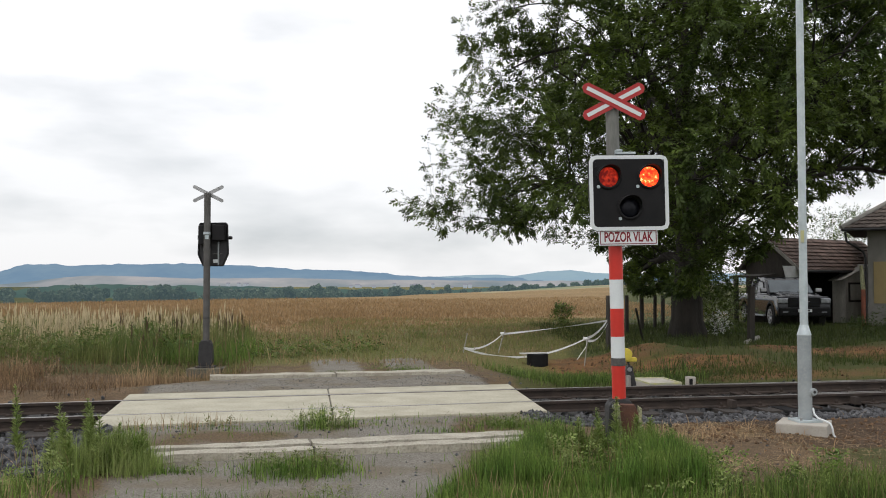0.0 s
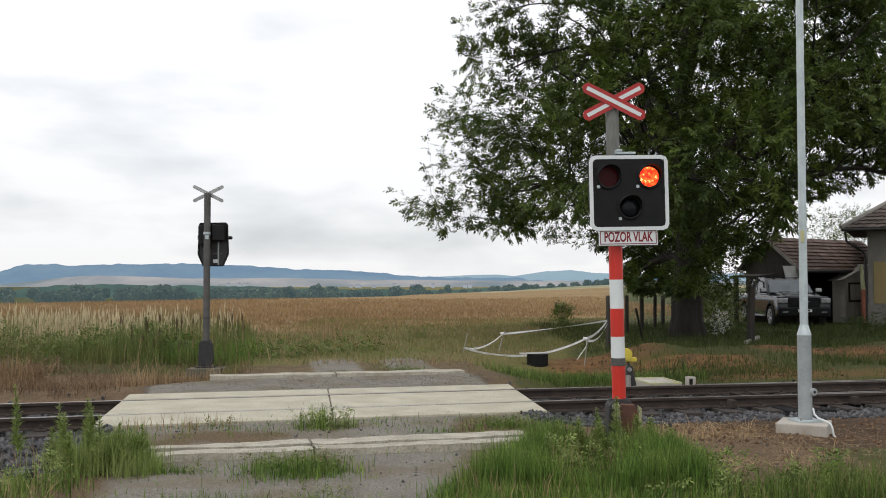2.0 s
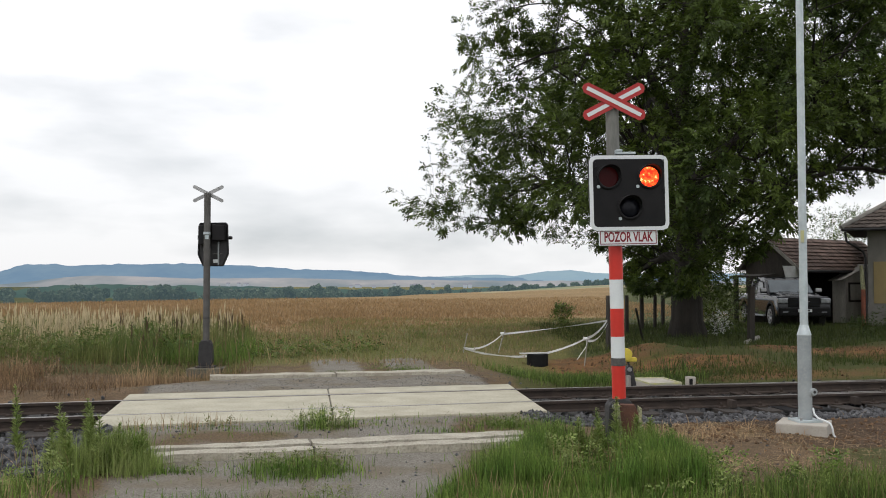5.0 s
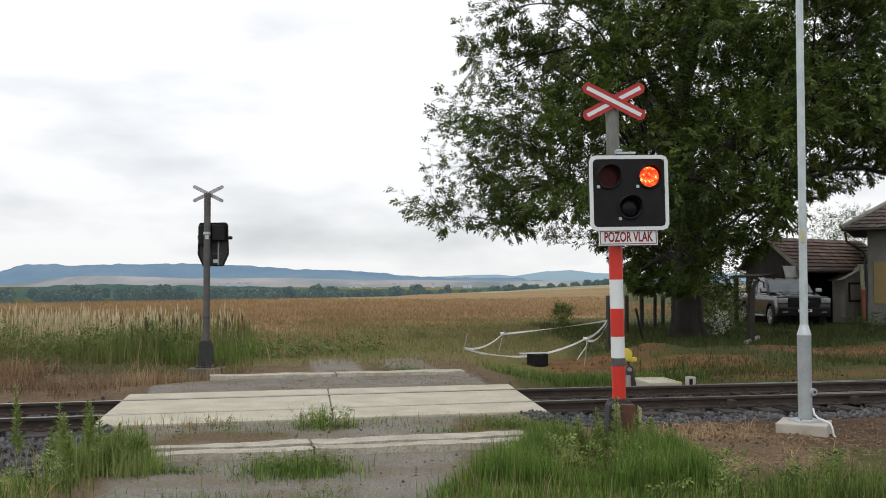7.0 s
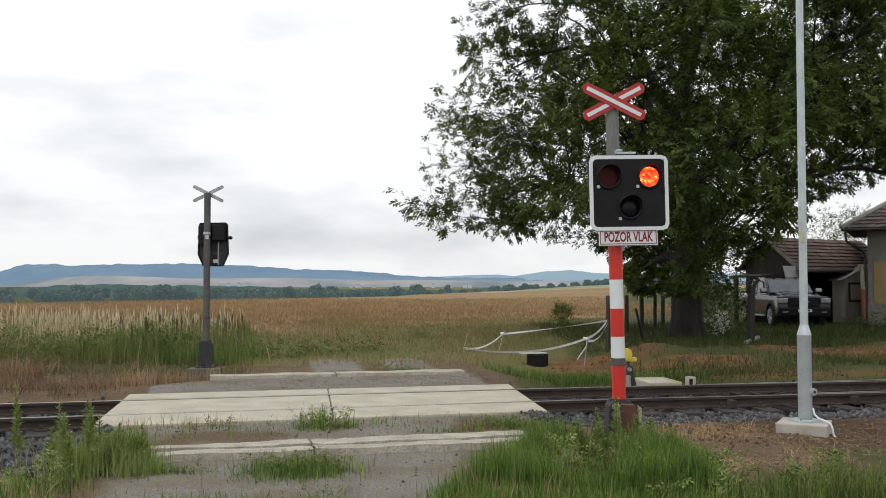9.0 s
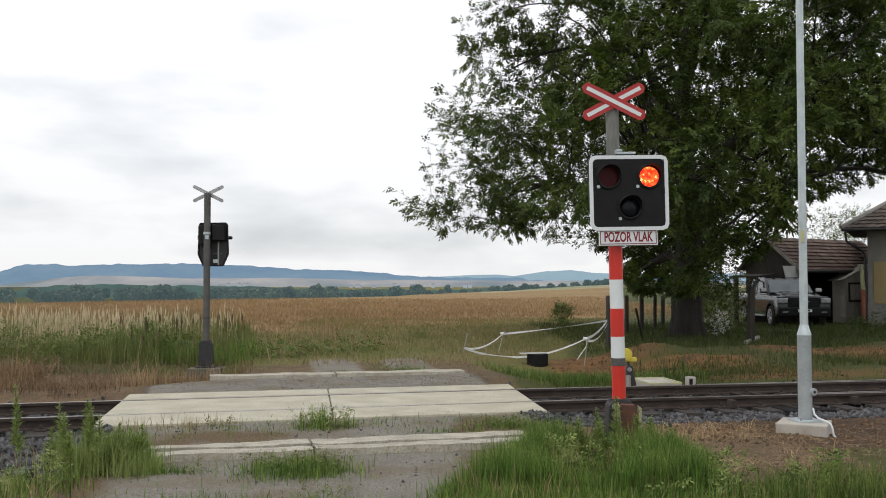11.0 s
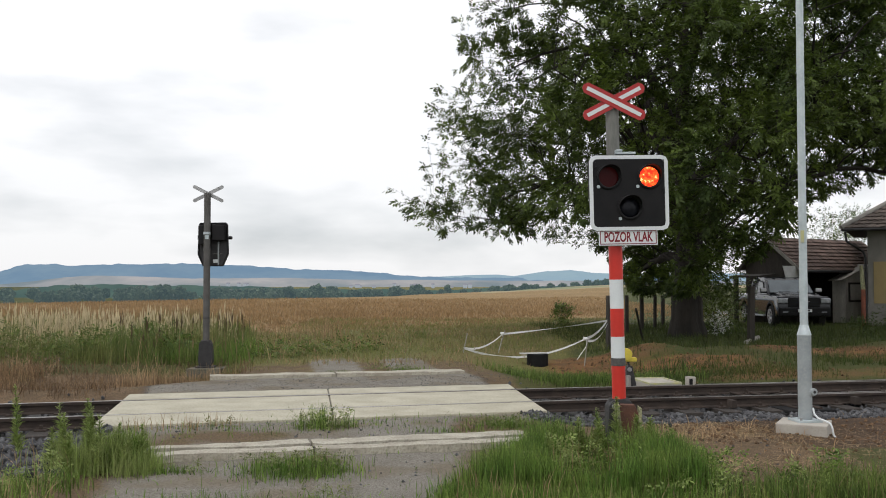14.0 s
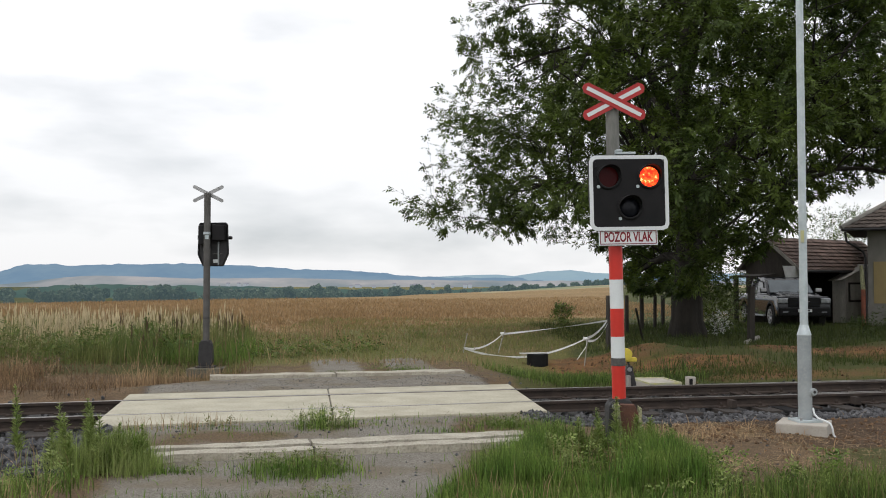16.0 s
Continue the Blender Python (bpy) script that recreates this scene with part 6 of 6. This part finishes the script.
def pickup():
    """Its front looks along -y; x runs across."""
    g = thing("pickup_truck", pose(13.78, 36.45, gz(13.8, 36.5), 0, 0, -3), "dark grey crew cab pickup truck parked under the tree", "pickup truck")
    arch = lambda yc: [(yc + 0.52 * math.cos(radians(a)), 0.42 + 0.52 * math.sin(radians(a))) for a in range(175, 0, -25)]
    low = [(-0.92, 0.42), (-0.95, 0.62), (-0.93, 1.02), (-0.80, 1.18), (0.55, 1.26), (5.05, 1.24), (5.08, 0.60), (4.75, 0.48)] + [(4.28, 0.46)] + [(y, z) for y, z in arch(3.75)[::-1]] + [(3.2, 0.42), (0.6, 0.42)] + [(y, z) for y, z in arch(0.0)[::-1]] + [(-0.56, 0.40)]
    part("body", side_shape(low, -1.0, 1.0, 0.05, (0.9, 1.3, 0.04)), M_CAR, g, "dark grey painted body")
    part("bonnet", side_shape([(-0.78, 1.12), (-0.72, 1.22), (-0.2, 1.31), (0.72, 1.36), (0.72, 1.12)], -0.72, 0.72, 0.05), M_CAR, g)
    cab = [(0.50, 1.22), (1.28, 1.84), (1.55, 1.93), (2.6, 1.95), (3.0, 1.90), (3.22, 1.22)]
    part("cab", side_shape(cab, -0.95, 0.95, 0.05, (1.22, 1.95, 0.17)), M_CAR, g)
    b = bmesh.new()
    b.faces.new([b.verts.new(p) for p in ((-0.84, 0.585, 1.315), (0.84, 0.585, 1.315), (0.735, 1.20, 1.80), (-0.735, 1.20, 1.80))])
    bmesh.ops.translate(b, verts=b.verts, vec=(0, -0.035, 0.02))
    part("windscreen", b, M_SCREEN, g, "pale reflecting windscreen")
    for sx in (-1, 1):
        for y0, y1, y2, y3 in ((0.95, 1.42, 1.95, 1.95), (2.05, 2.05, 2.85, 2.95)):
            b = bmesh.new()
            b.faces.new([b.verts.new((sx * (0.962 - 0.16 * (z - 1.22)), y, z)) for y, z in ((y0, 1.32), (y1, 1.78), (y2, 1.80), (y3, 1.34))])
            part("side_window", b, M_GLASS, g)
        mir = part("mirror", box(sx * 1.06 - 0.13, sx * 1.06 + 0.13, 0.60, 0.74, 1.30, 1.50, 0.03), M_CARBLACK, g)
        part("mirror_cap", box(sx * 1.07 - 0.115, sx * 1.07 + 0.115, 0.575, 0.61, 1.36, 1.49, 0.02), M_ALLOY, mir, "bright mirror cap")
        hl = part("headlight", box(sx * 0.80 - 0.19, sx * 0.80 + 0.19, -0.985, -0.86, 0.93, 1.12, 0.03), M_LAMPGLASS, g, "clear glass headlamp")
        part("lamp_bezel", box(sx * 0.80 - 0.20, sx * 0.80 + 0.20, -0.975, -0.90, 0.90, 0.935, 0.01), M_CARBLACK, hl)
        part("fog_lamp", box(sx * 0.72 - 0.10, sx * 0.72 + 0.10, -1.038, -0.95, 0.57, 0.62, 0.01), M_LAMPGLASS, g)
        part("door_handle", box(sx * 1.0 - 0.02, sx * 1.0 + 0.02, 1.75, 1.95, 1.12, 1.15, 0.006), M_ALLOY, g)
        part("side_step", box(sx * 1.02 - 0.06, sx * 1.02 + 0.06, 0.7, 3.1, 0.38, 0.43, 0.02), M_ALLOY, g, "bright side step")
    gr = part("grille", box(-0.60, 0.60, -0.985, -0.90, 0.78, 1.16, 0.04), M_CARBLACK, g, "black grille")
    for z in (0.86, 0.96, 1.06):
        part("grille_bar", box(-0.54, 0.54, -1.0, -0.98, z - 0.012, z + 0.012, 0.004), M_CAR, gr)
    part("chrome_strip", box(-0.58, 0.58, -1.004, -0.97, 1.13, 1.165, 0.012), M_CAR, gr, "painted strip above the grille")
    for sx in (-1, 1):
        part("bonnet_ridge", side_shape([(-0.74, 1.215), (-0.2, 1.325), (0.68, 1.385), (0.68, 1.34), (-0.2, 1.29)], sx * 0.36 - 0.13, sx * 0.36 + 0.13, 0.02), M_CAR, g)
        part("wheel_arch_trim", arch_trim(sx), M_CARBLACK, g)
    for x in (-0.72, 0.0, 0.72):
        part("roof_marker", box(x * 0.6 - 0.05, x * 0.6 + 0.05, 1.36, 1.44, 1.885, 1.915, 0.008), M_CARBLACK, g)
    part("badge", box(-0.19, 0.19, -1.006, -0.985, 0.985, 1.005, 0.003), M_ALLOY, gr, "bright badge bar")
    part("bumper", box(-0.98, 0.98, -1.03, -0.85, 0.44, 0.76, 0.06), M_CARBLACK, g)
    part("lower_grille", box(-0.62, 0.62, -1.04, -0.95, 0.46, 0.58, 0.02), M_CARBLACK, g)
    pl = part("number_plate", box(-0.26, 0.26, -1.05, -1.03, 0.60, 0.71, 0.004), M_WHITE, g, "white number plate")
    part("plate_bar", box(-0.18, 0.18, -1.054, -1.05, 0.63, 0.68), M_CARBLACK, pl)
    for x, out in ((-0.86, -1), (0.86, 1)):
        for y in (0.0, 3.75):
            wheel(g, x, y, out)
    part("wiper", rod((-0.6, 0.56, 1.33), (-0.05, 0.60, 1.37), 0.012, seg=6), M_CARBLACK, g)


pickup()


# ---- barrier tape, tub, switch lever, hatch, oddments ----
def ribbon(pts, w, material, name, parent, twist=0.0, bm=None):
    """A narrow strip of plastic along a hanging line."""
    b = bmesh.new()
    rows = []
    for i, p in enumerate(pts):
        a = twist * i
        u = Vector((0, math.sin(a), math.cos(a))) * w / 2
        rows.append((b.verts.new(Vector(p) - u), b.verts.new(Vector(p) + u)))
    for p, q in zip(rows, rows[1:]):
        b.faces.new((p[0], q[0], q[1], p[1]))
    k = bmesh.ops.solidify(b, geom=b.faces[:], thickness=0.003)
    return part(name, b, material, parent)


def hang(p, q, sag, n=14):
    return [(p[0] + (q[0] - p[0]) * t, p[1] + (q[1] - p[1]) * t, p[2] + (q[2] - p[2]) * t - sag * 4 * t * (1 - t)) for t in [i / n for i in range(n + 1)]]


TA, TB, TC, TD = Vector((0.50, 22.6, 0.10)), Vector((1.46, 22.9, 0.42)), Vector((3.14, 20.6, 0.44)), Vector((4.06, 23.1, 0.74))
tape = thing("barrier_tape", Matrix(), "white barrier tape strung slackly between pegs", "tape")
ribbon(hang(TA, TB, 0.14, 8), 0.05, M_TAPE, "tape_span", tape, 0.15)
ribbon(hang(TB, TD, 0.02, 12), 0.045, M_TAPE, "tape_span", tape, 0.25)
ribbon(hang(TC, TD, 0.08, 8), 0.06, M_TAPE, "tape_span", tape, 0.1)
ribbon(hang(TC + Vector((0.02, 0, -0.03)), TD + Vector((0, 0, -0.08)), 0.16, 8), 0.06, M_TAPE, "tape_span", tape, -0.2)
ribbon([TC + Vector((0.03, -0.05, 0)), TC + Vector((0.0, -0.05, -0.18)), TC + Vector((-0.12, -0.06, -0.34)), TC + Vector((-0.2, -0.06, -0.46))], 0.04, M_TAPE, "tape_tail", tape, 0.4)
ribbon([TB + Vector((0, -0.03, 0)), TB + Vector((-0.04, -0.03, -0.2)), TB + Vector((-0.09, -0.04, -0.38))], 0.035, M_TAPE, "tape_tail", tape, 0.4)
part("knot", rod(TC - Vector((0.05, 0, 0)), TC + Vector((0.05, 0, 0)), 0.045, 0.03, 8), M_TAPE, tape)
part("knot", rod(TB - Vector((0.05, 0, 0)), TB + Vector((0.04, 0, 0.02)), 0.04, 0.03, 8), M_TAPE, tape)
SWING = Vector(TC - TA)
span = [Vector(p) - TA for p in hang(TA, TC, 0.31, 22)]
front_span = ribbon(span, 0.05, M_TAPE, "tape_span", tape, 0.05)
front_span.location = TA
tagged(front_span, "loose span of white tape swaying in the wind")
for i, (p, q) in enumerate(((TA + Vector((-0.03, 0, -0.2)), TA + Vector((0.09, 0, 0.36))), (TB + Vector((-0.12, 0, -0.5)), TB + Vector((0.06, 0, 0.1))), (TC + Vector((-0.03, 0, -0.6)), TC + Vector((0.05, 0, 0.05))))):
    tagged(put("peg", rod(p, q, 0.012, seg=8), M_GREYBOARD), "thin stick holding up the barrier tape", "peg", "pegs of the barrier tape")


def tub_thing():
    x, y = 2.12, 21.0
    z = gz(x, y)
    g = thing("drain_pit", pose(x, y, z, 0, 0, 10), "black plastic pit ring with a pale board on top", "pit")
    part("ring", rod((0, 0, -0.1), (0, 0, 0.24), 0.24, seg=24, bevel=0.015), M_CARBLACK, g)
    part("board", box(-0.40, 0.20, -0.10, 0.10, 0.245, 0.265, 0.004, None, pose(0, 0, 0, 0, 0, 8)), M_SHEET, g, "pale board lying on top")
    b = box(-0.35, 0.35, -0.05, 0.05, 0.0, 0.04, 0.005)
    ob = put("plank", b, M_GREYBOARD)
    ob.matrix_basis = pose(1.35, 19.85, gz(1.35, 19.85) + 0.03, 0, 3, -8)
    tagged(ob, "grey plank lying in the grass", "plank")


tub_thing()
M_YELLOW = mat("yellow_paint", (0.62, 0.50, 0.06), (0.52, 0.42, 0.06), rough=0.5, scale=8, fine=50, bump=0.05)


def switch_lever():
    x, y = 3.12, 15.75
    g = thing("switch_lever", pose(x, y, -0.08, 0, 0, 0), "hand switch lever with a yellow weight beside the rails", "switch lever")
    part("stand", prism([(-0.10, -0.2), (0.16, -0.2), (0.05, 0.36), (-0.03, 0.36)], -0.09, 0.09, 0.015), M_IRON, g)
    part("lever", rod((0.10, -0.05, 0.05), (-0.05, -0.05, 0.52), 0.022, 0.018, 8), M_IRON, g)
    part("weight", rod((-0.06, -0.14, 0.55), (-0.06, 0.03, 0.55), 0.105, seg=20, bevel=0.02), M_YELLOW, g, "yellow round counterweight")
    part("weight_foot", box(-0.06, 0.12, -0.12, 0.02, 0.43, 0.50, 0.015), M_YELLOW, g)
    part("pivot", rod((0.0, -0.12, 0.30), (0.0, 0.1, 0.30), 0.035, seg=12), M_STEEL, g)
    part("cover", rod((-0.03, -0.12, 0.02), (-0.03, -0.12, 0.20), 0.05, 0.045, 12), M_GREYBOARD, g, "pale grey drum at the foot")


switch_lever()


def cable_hatch():
    x, y = 3.72, 16.35
    g = thing("cable_hatch", pose(x, y, -0.15, 1.5, 0, 12), "flat concrete hatch with a yellow painted rim", "hatch")
    part("frame", box(-0.30, 0.30, -0.38, 0.38, -0.3, 0.10, 0.008), M_PLINTH, g)
    part("rim", ring_flat(0.30, 0.38, 0.028), M_YELLOWTAG, g, "yellow painted rim")
    part("lid", box(-0.26, 0.26, -0.34, 0.34, 0.1, 0.112, 0.004), M_PLINTH, g)


def ring_flat(a, c, w):
    b = ring_plate([(-a, -c), (a, -c), (a, c), (-a, c)], [(-a + w, -c + w), (a - w, -c + w), (a - w, c - w), (-a + w, c - w)], -0.125, -0.095)
    b.transform(Matrix.Rotation(radians(-90), 4, "X"))
    return b


cable_hatch()


def small_marker(x, y):
    g = thing("track_marker", pose(x, y, -0.04, 0, 0, -6), "small white and black box marker beside the rails", "marker")
    part("block", box(-0.08, 0.08, -0.05, 0.05, -0.25, 0.13, 0.008), M_PLINTH, g)
    part("dark_bar", box(-0.025, 0.03, -0.056, -0.05, 0.0, 0.10), M_BLACK, g)


small_marker(4.16, 15.75)
b = rod((9.3, 27.6, 0.06), (7.9, 24.4, 0.12), 0.07, 0.06, 8)
tagged(put("log", b, M_GREYBOARD), "weathered pole lying in the grass", "log")


def shrub(x, y, n, rx, h, material, label, seed, leaf=0.06):
    r = np.random.RandomState(seed)
    g = thing("shrub", Matrix(), label, "shrub")
    z = gz(x, y)
    a = np.stack([r.normal(x, rx, n), r.normal(y, rx, n), z + h * (r.beta(2, 1.6, n) if h > 0.4 else r.beta(1.0, 1.6, n))], -1)
    d = a - np.array((x, y, z))
    leaf_sprays("leaves", a, d / np.linalg.norm(d, axis=1)[:, None], r, leaf * 2.4, g, material, 5)
    for k in range(5):
        q = a[k]
        part("stem", rod((x, y, z - 0.02), q, 0.012 * min(h, 1.2), 0.005 * min(h, 1.2), 6), M_BARK if h > 1 else M_DEEPGRASS, g)


M_BLOSSOM = leaf_mat("pale_blossom", (0.80, 0.80, 0.78), (0.70, 0.71, 0.68), 0.3)
shrub(8.72, 29.5, 90, 0.18, 0.8, M_BLOSSOM, "shrub with pale flowers beside the trunk", 61, 0.05)
shrub(9.0, 30.6, 420, 0.5, 1.6, M_LEAF, "dark green shrub beside the trunk", 62)
shrub(9.75, 33.5, 1100, 0.55, 2.15, M_LEAF, "dark green bush behind the trunk", 69, 0.07)
shrub(17.5, 35.2, 300, 0.45, 0.7, M_LEAF, "low dark shrub at the house wall", 65)
shrub(13.4, 30.0, 100, 0.22, 0.6, M_YARD, "leafy weed clump in the yard grass", 66, 0.07)
shrub(4.9, 38.0, 160, 0.2, 0.8, M_DEEPGRASS, "tall green weed at the field edge", 67, 0.09)
shrub(25.9, 60.0, 1500, 1.3, 6.6, M_LEAF, "leafy tree behind the shed", 68, 0.12)

# clumps of broad weeds along the far verge
for i, (x, y, n, rx, h, kind) in enumerate(((-8.6, 20.5, 160, 0.28, 0.55, 0), (-7.6, 20.9, 200, 0.34, 0.7, 1), (-10.2, 21.6, 220, 0.4, 0.75, 0), (-6.9, 22.0, 180, 0.3, 0.8, 1), (-9.4, 19.6, 150, 0.3, 0.4, 2), (-8.0, 18.6, 160, 0.3, 0.38, 2),
        (-5.9, 20.6, 150, 0.25, 0.6, 1), (-11.5, 22.4, 240, 0.45, 0.8, 1), (-3.8, 21.4, 140, 0.3, 0.4, 1), (-3.0, 22.2, 150, 0.35, 0.4, 0), (-7.3, 17.2, 120, 0.28, 0.3, 2), (-5.7, 17.6, 90, 0.2, 0.3, 2), (-9.8, 17.6, 160, 0.35, 0.4, 2), (-2.3, 23.5, 140, 0.4, 0.35, 1))):
    shrub(x, y, n, rx, h, (M_FARWEED, M_DEEPGRASS, M_WITHER)[kind], ("dull green weed clump on the far verge", "dark green weed clump on the far verge", "withered brown weed clump on the bank")[kind], 700 + i, (0.055, 0.055, 0.03)[kind])


def loose_stones(name, P, lo, hi, material, label, category, seed):
    """Pebbles or clods lying about."""
    r = np.random.RandomState(seed)
    n = len(P)
    q = np.array(((1, 0, 0), (-1, 0, 0), (0, 1, 0), (0, -1, 0), (0, 0, 1), (0, 0, -1)), float)
    f = np.array(((0, 2, 4), (2, 1, 4), (1, 3, 4), (3, 0, 4), (2, 0, 5), (1, 2, 5), (3, 1, 5), (0, 3, 5)))
    sz = lo + (hi - lo) * r.uniform(0, 1, n) ** 2.5
    V = q[None] * r.uniform(0.6, 1.3, (n, 6, 1)) * sz[:, None, None]
    V[..., 2] *= 0.85
    V += np.stack([P[:, 0], P[:, 1], ground_z(P[:, 0], P[:, 1]) + sz * 0.3], -1)[:, None]
    tagged(raw(name, V, (f[None] + (np.arange(n) * 6)[:, None, None]).reshape(-1, 3), material), label, category, kind="stuff")


M_CLOD = mat("brown_soil_clods", (0.15, 0.084, 0.043), (0.105, 0.065, 0.036), rough=0.95, scale=6, fine=40, isle=0.4)
loose_stones("loose_stones", scatter(92, 700, -4.5, 3.5, 6.5, 12.0, lambda x, y: 0.35 + 0.65 * np.exp(-((across(x, y) + 2.4) / 0.8) ** 2)), 0.004, 0.02, M_STONE, "loose pebbles scattered on the lane", "stones", 91)
loose_stones("soil_clods", scatter(93, 2200, 1.5, 13, 16.5, 24, lambda x, y: zone_weights(x, y)["dirt"] ** 2), 0.006, 0.04, M_CLOD, "crumbled soil clods on the bare bank", "soil", 94)
loose_stones("soil_clods", scatter(95, 1500, 0.8, 8, 8.2, 12, lambda x, y: np.exp(-((across(x, y) + 3.8) / 1.0) ** 2) * step(along(x, y), 0.3, 1.0)), 0.006, 0.03, M_CLOD, "crumbs of soil among the cut straw", "soil", 96)

r = random.Random(5)
for i in range(22):
    x = r.uniform(0.45, 2.4) if i < 13 else r.uniform(2.4, 5.5)
    y = r.uniform(7.5, 8.9) if i < 13 else r.uniform(7.4, 8.1)
    shrub(x, y, r.randint(35, 80), r.uniform(0.06, 0.13), r.uniform(0.14, 0.32), r.choice((M_WEED, M_GRASS, M_DEEPGRASS)), "small fresh green weed in the verge grass", 800 + i, 0.03)
for i in range(7):
    shrub(r.uniform(-4.6, -3.3), r.uniform(7.3, 8.0), r.randint(30, 60), 0.09, r.uniform(0.12, 0.25), M_WEED, "small fresh green weed beside the lane", 840 + i, 0.03)


M_WEEDDULL = leaf_mat("dusty_green_weed_leaves", (0.13, 0.17, 0.05), (0.19, 0.20, 0.075), 0.3, scale=3, isle=0.5)
for i, (x, y, n, rx, h) in enumerate(((-1.62, 10.95, 70, 0.06, 0.2), (-1.45, 10.85, 90, 0.08, 0.26), (-1.25, 10.9, 60, 0.07, 0.2), (-1.15, 11.0, 60, 0.06, 0.22), (0.55, 11.05, 70, 0.1, 0.12), (0.8, 11.0, 80, 0.1, 0.15), (1.02, 11.1, 60, 0.08, 0.13),
        (-1.55, 8.4, 90, 0.09, 0.16), (-1.25, 8.35, 110, 0.1, 0.2), (-0.98, 8.45, 80, 0.08, 0.15), (-2.75, 11.0, 22, 0.06, 0.13), (-3.0, 10.95, 20, 0.06, 0.1), (-2.5, 11.05, 20, 0.06, 0.12), (-1.3, 18.4, 80, 0.12, 0.1), (-0.9, 18.45, 80, 0.12, 0.1), (-0.85, 7.5, 60, 0.09, 0.06), (-2.3, 8.5, 40, 0.07, 0.05))):
    shrub(x, y, n, rx, h, M_WEEDDULL if h < 0.22 else M_WEED, "small dusty weed growing in the broken lane", 900 + i, 0.022)
loose_stones("loose_stones", scatter(97, 2600, -5.0, 1.2, 14.5, 19.0, lambda x, y: 1 - step(np.abs(across(x, y) - 2.5), 0.8, 1.2)), 0.003, 0.012, M_STONE, "dark gravel behind the crossing slabs", "stones", 98)


# ---- what moves ----
def motions():
    period, left_on, right_on = 1.022, 0.03, 0.53
    for drum, on, off in ((DRUMS[0], left_on, right_on + 0.05), (DRUMS[1], right_on, left_on + 0.05)):
        turns = sorted([on + period * k for k in range(-2, 18)] + [off + period * k for k in range(-2, 18)])
        lit = {round(on + period * k, 4) for k in range(-2, 18)}
        x = drum.location.copy()
        ang = 300.0 if round(turns[0], 4) in lit else 120.0
        keys = []
        for t in turns:
            f = round(t * FPS)
            if round(t, 4) in lit:
                keys += [(f - 3, ang), (f - 2, ang + 60), (f - 1, ang + 120), (f + 1, ang + 120), (f + 2, ang + 180)]
            else:
                keys += [(f - 2, ang), (f - 1, ang + 60), (f, ang + 120), (f + 2, ang + 120), (f + 3, ang + 180)]
            ang += 180
        fs, an = [k[0] for k in keys], [k[1] for k in keys]
        last = 16 * FPS
        rows = [(0, float(np.interp(0, fs, an)))] + [k for k in keys if 0 < k[0] < last] + [(last, float(np.interp(last, fs, an)))]
        walk(drum, [(f / FPS, pose(x.x, x.y, x.z, a, 0, 0)) for f, a in rows])
    # the slack tape swings about the line through its ends
    line = SWING.normalized()
    sway = ((0, 4), (0.6, -6), (1.2, 8), (2.0, 24), (2.5, 32), (3.0, 30), (3.5, 32), (4.0, 36), (5.0, 14), (6.0, 24), (6.5, 18), (7.0, 14), (7.5, 32), (8.0, 52), (8.5, 46), (9.0, 50), (10.0, 20), (11.0, 2), (11.5, -4), (12.5, 6), (13.5, 2), (14.5, 8), (15.2, 0), (16.0, 6))
    walk(front_span, [(t, Matrix.Translation(TA) @ Matrix.Rotation(radians(a), 4, line)) for t, a in sway])
    # the crown stirs a little
    for k, c in enumerate(CROWNS):
        rows = []
        for i in range(0, 17):
            q = 0.10 * math.sin(i * 1.3 + k * 1.9) + 0.05 * math.sin(i * 2.1 + k)
            o = Matrix.Translation((7.75, 29.6, 2.0))
            rows.append((float(i), o @ pose(0, 0, 0, q * 0.6, q, q * 0.8) @ o.inverted()))
        walk(c, rows)


motions()
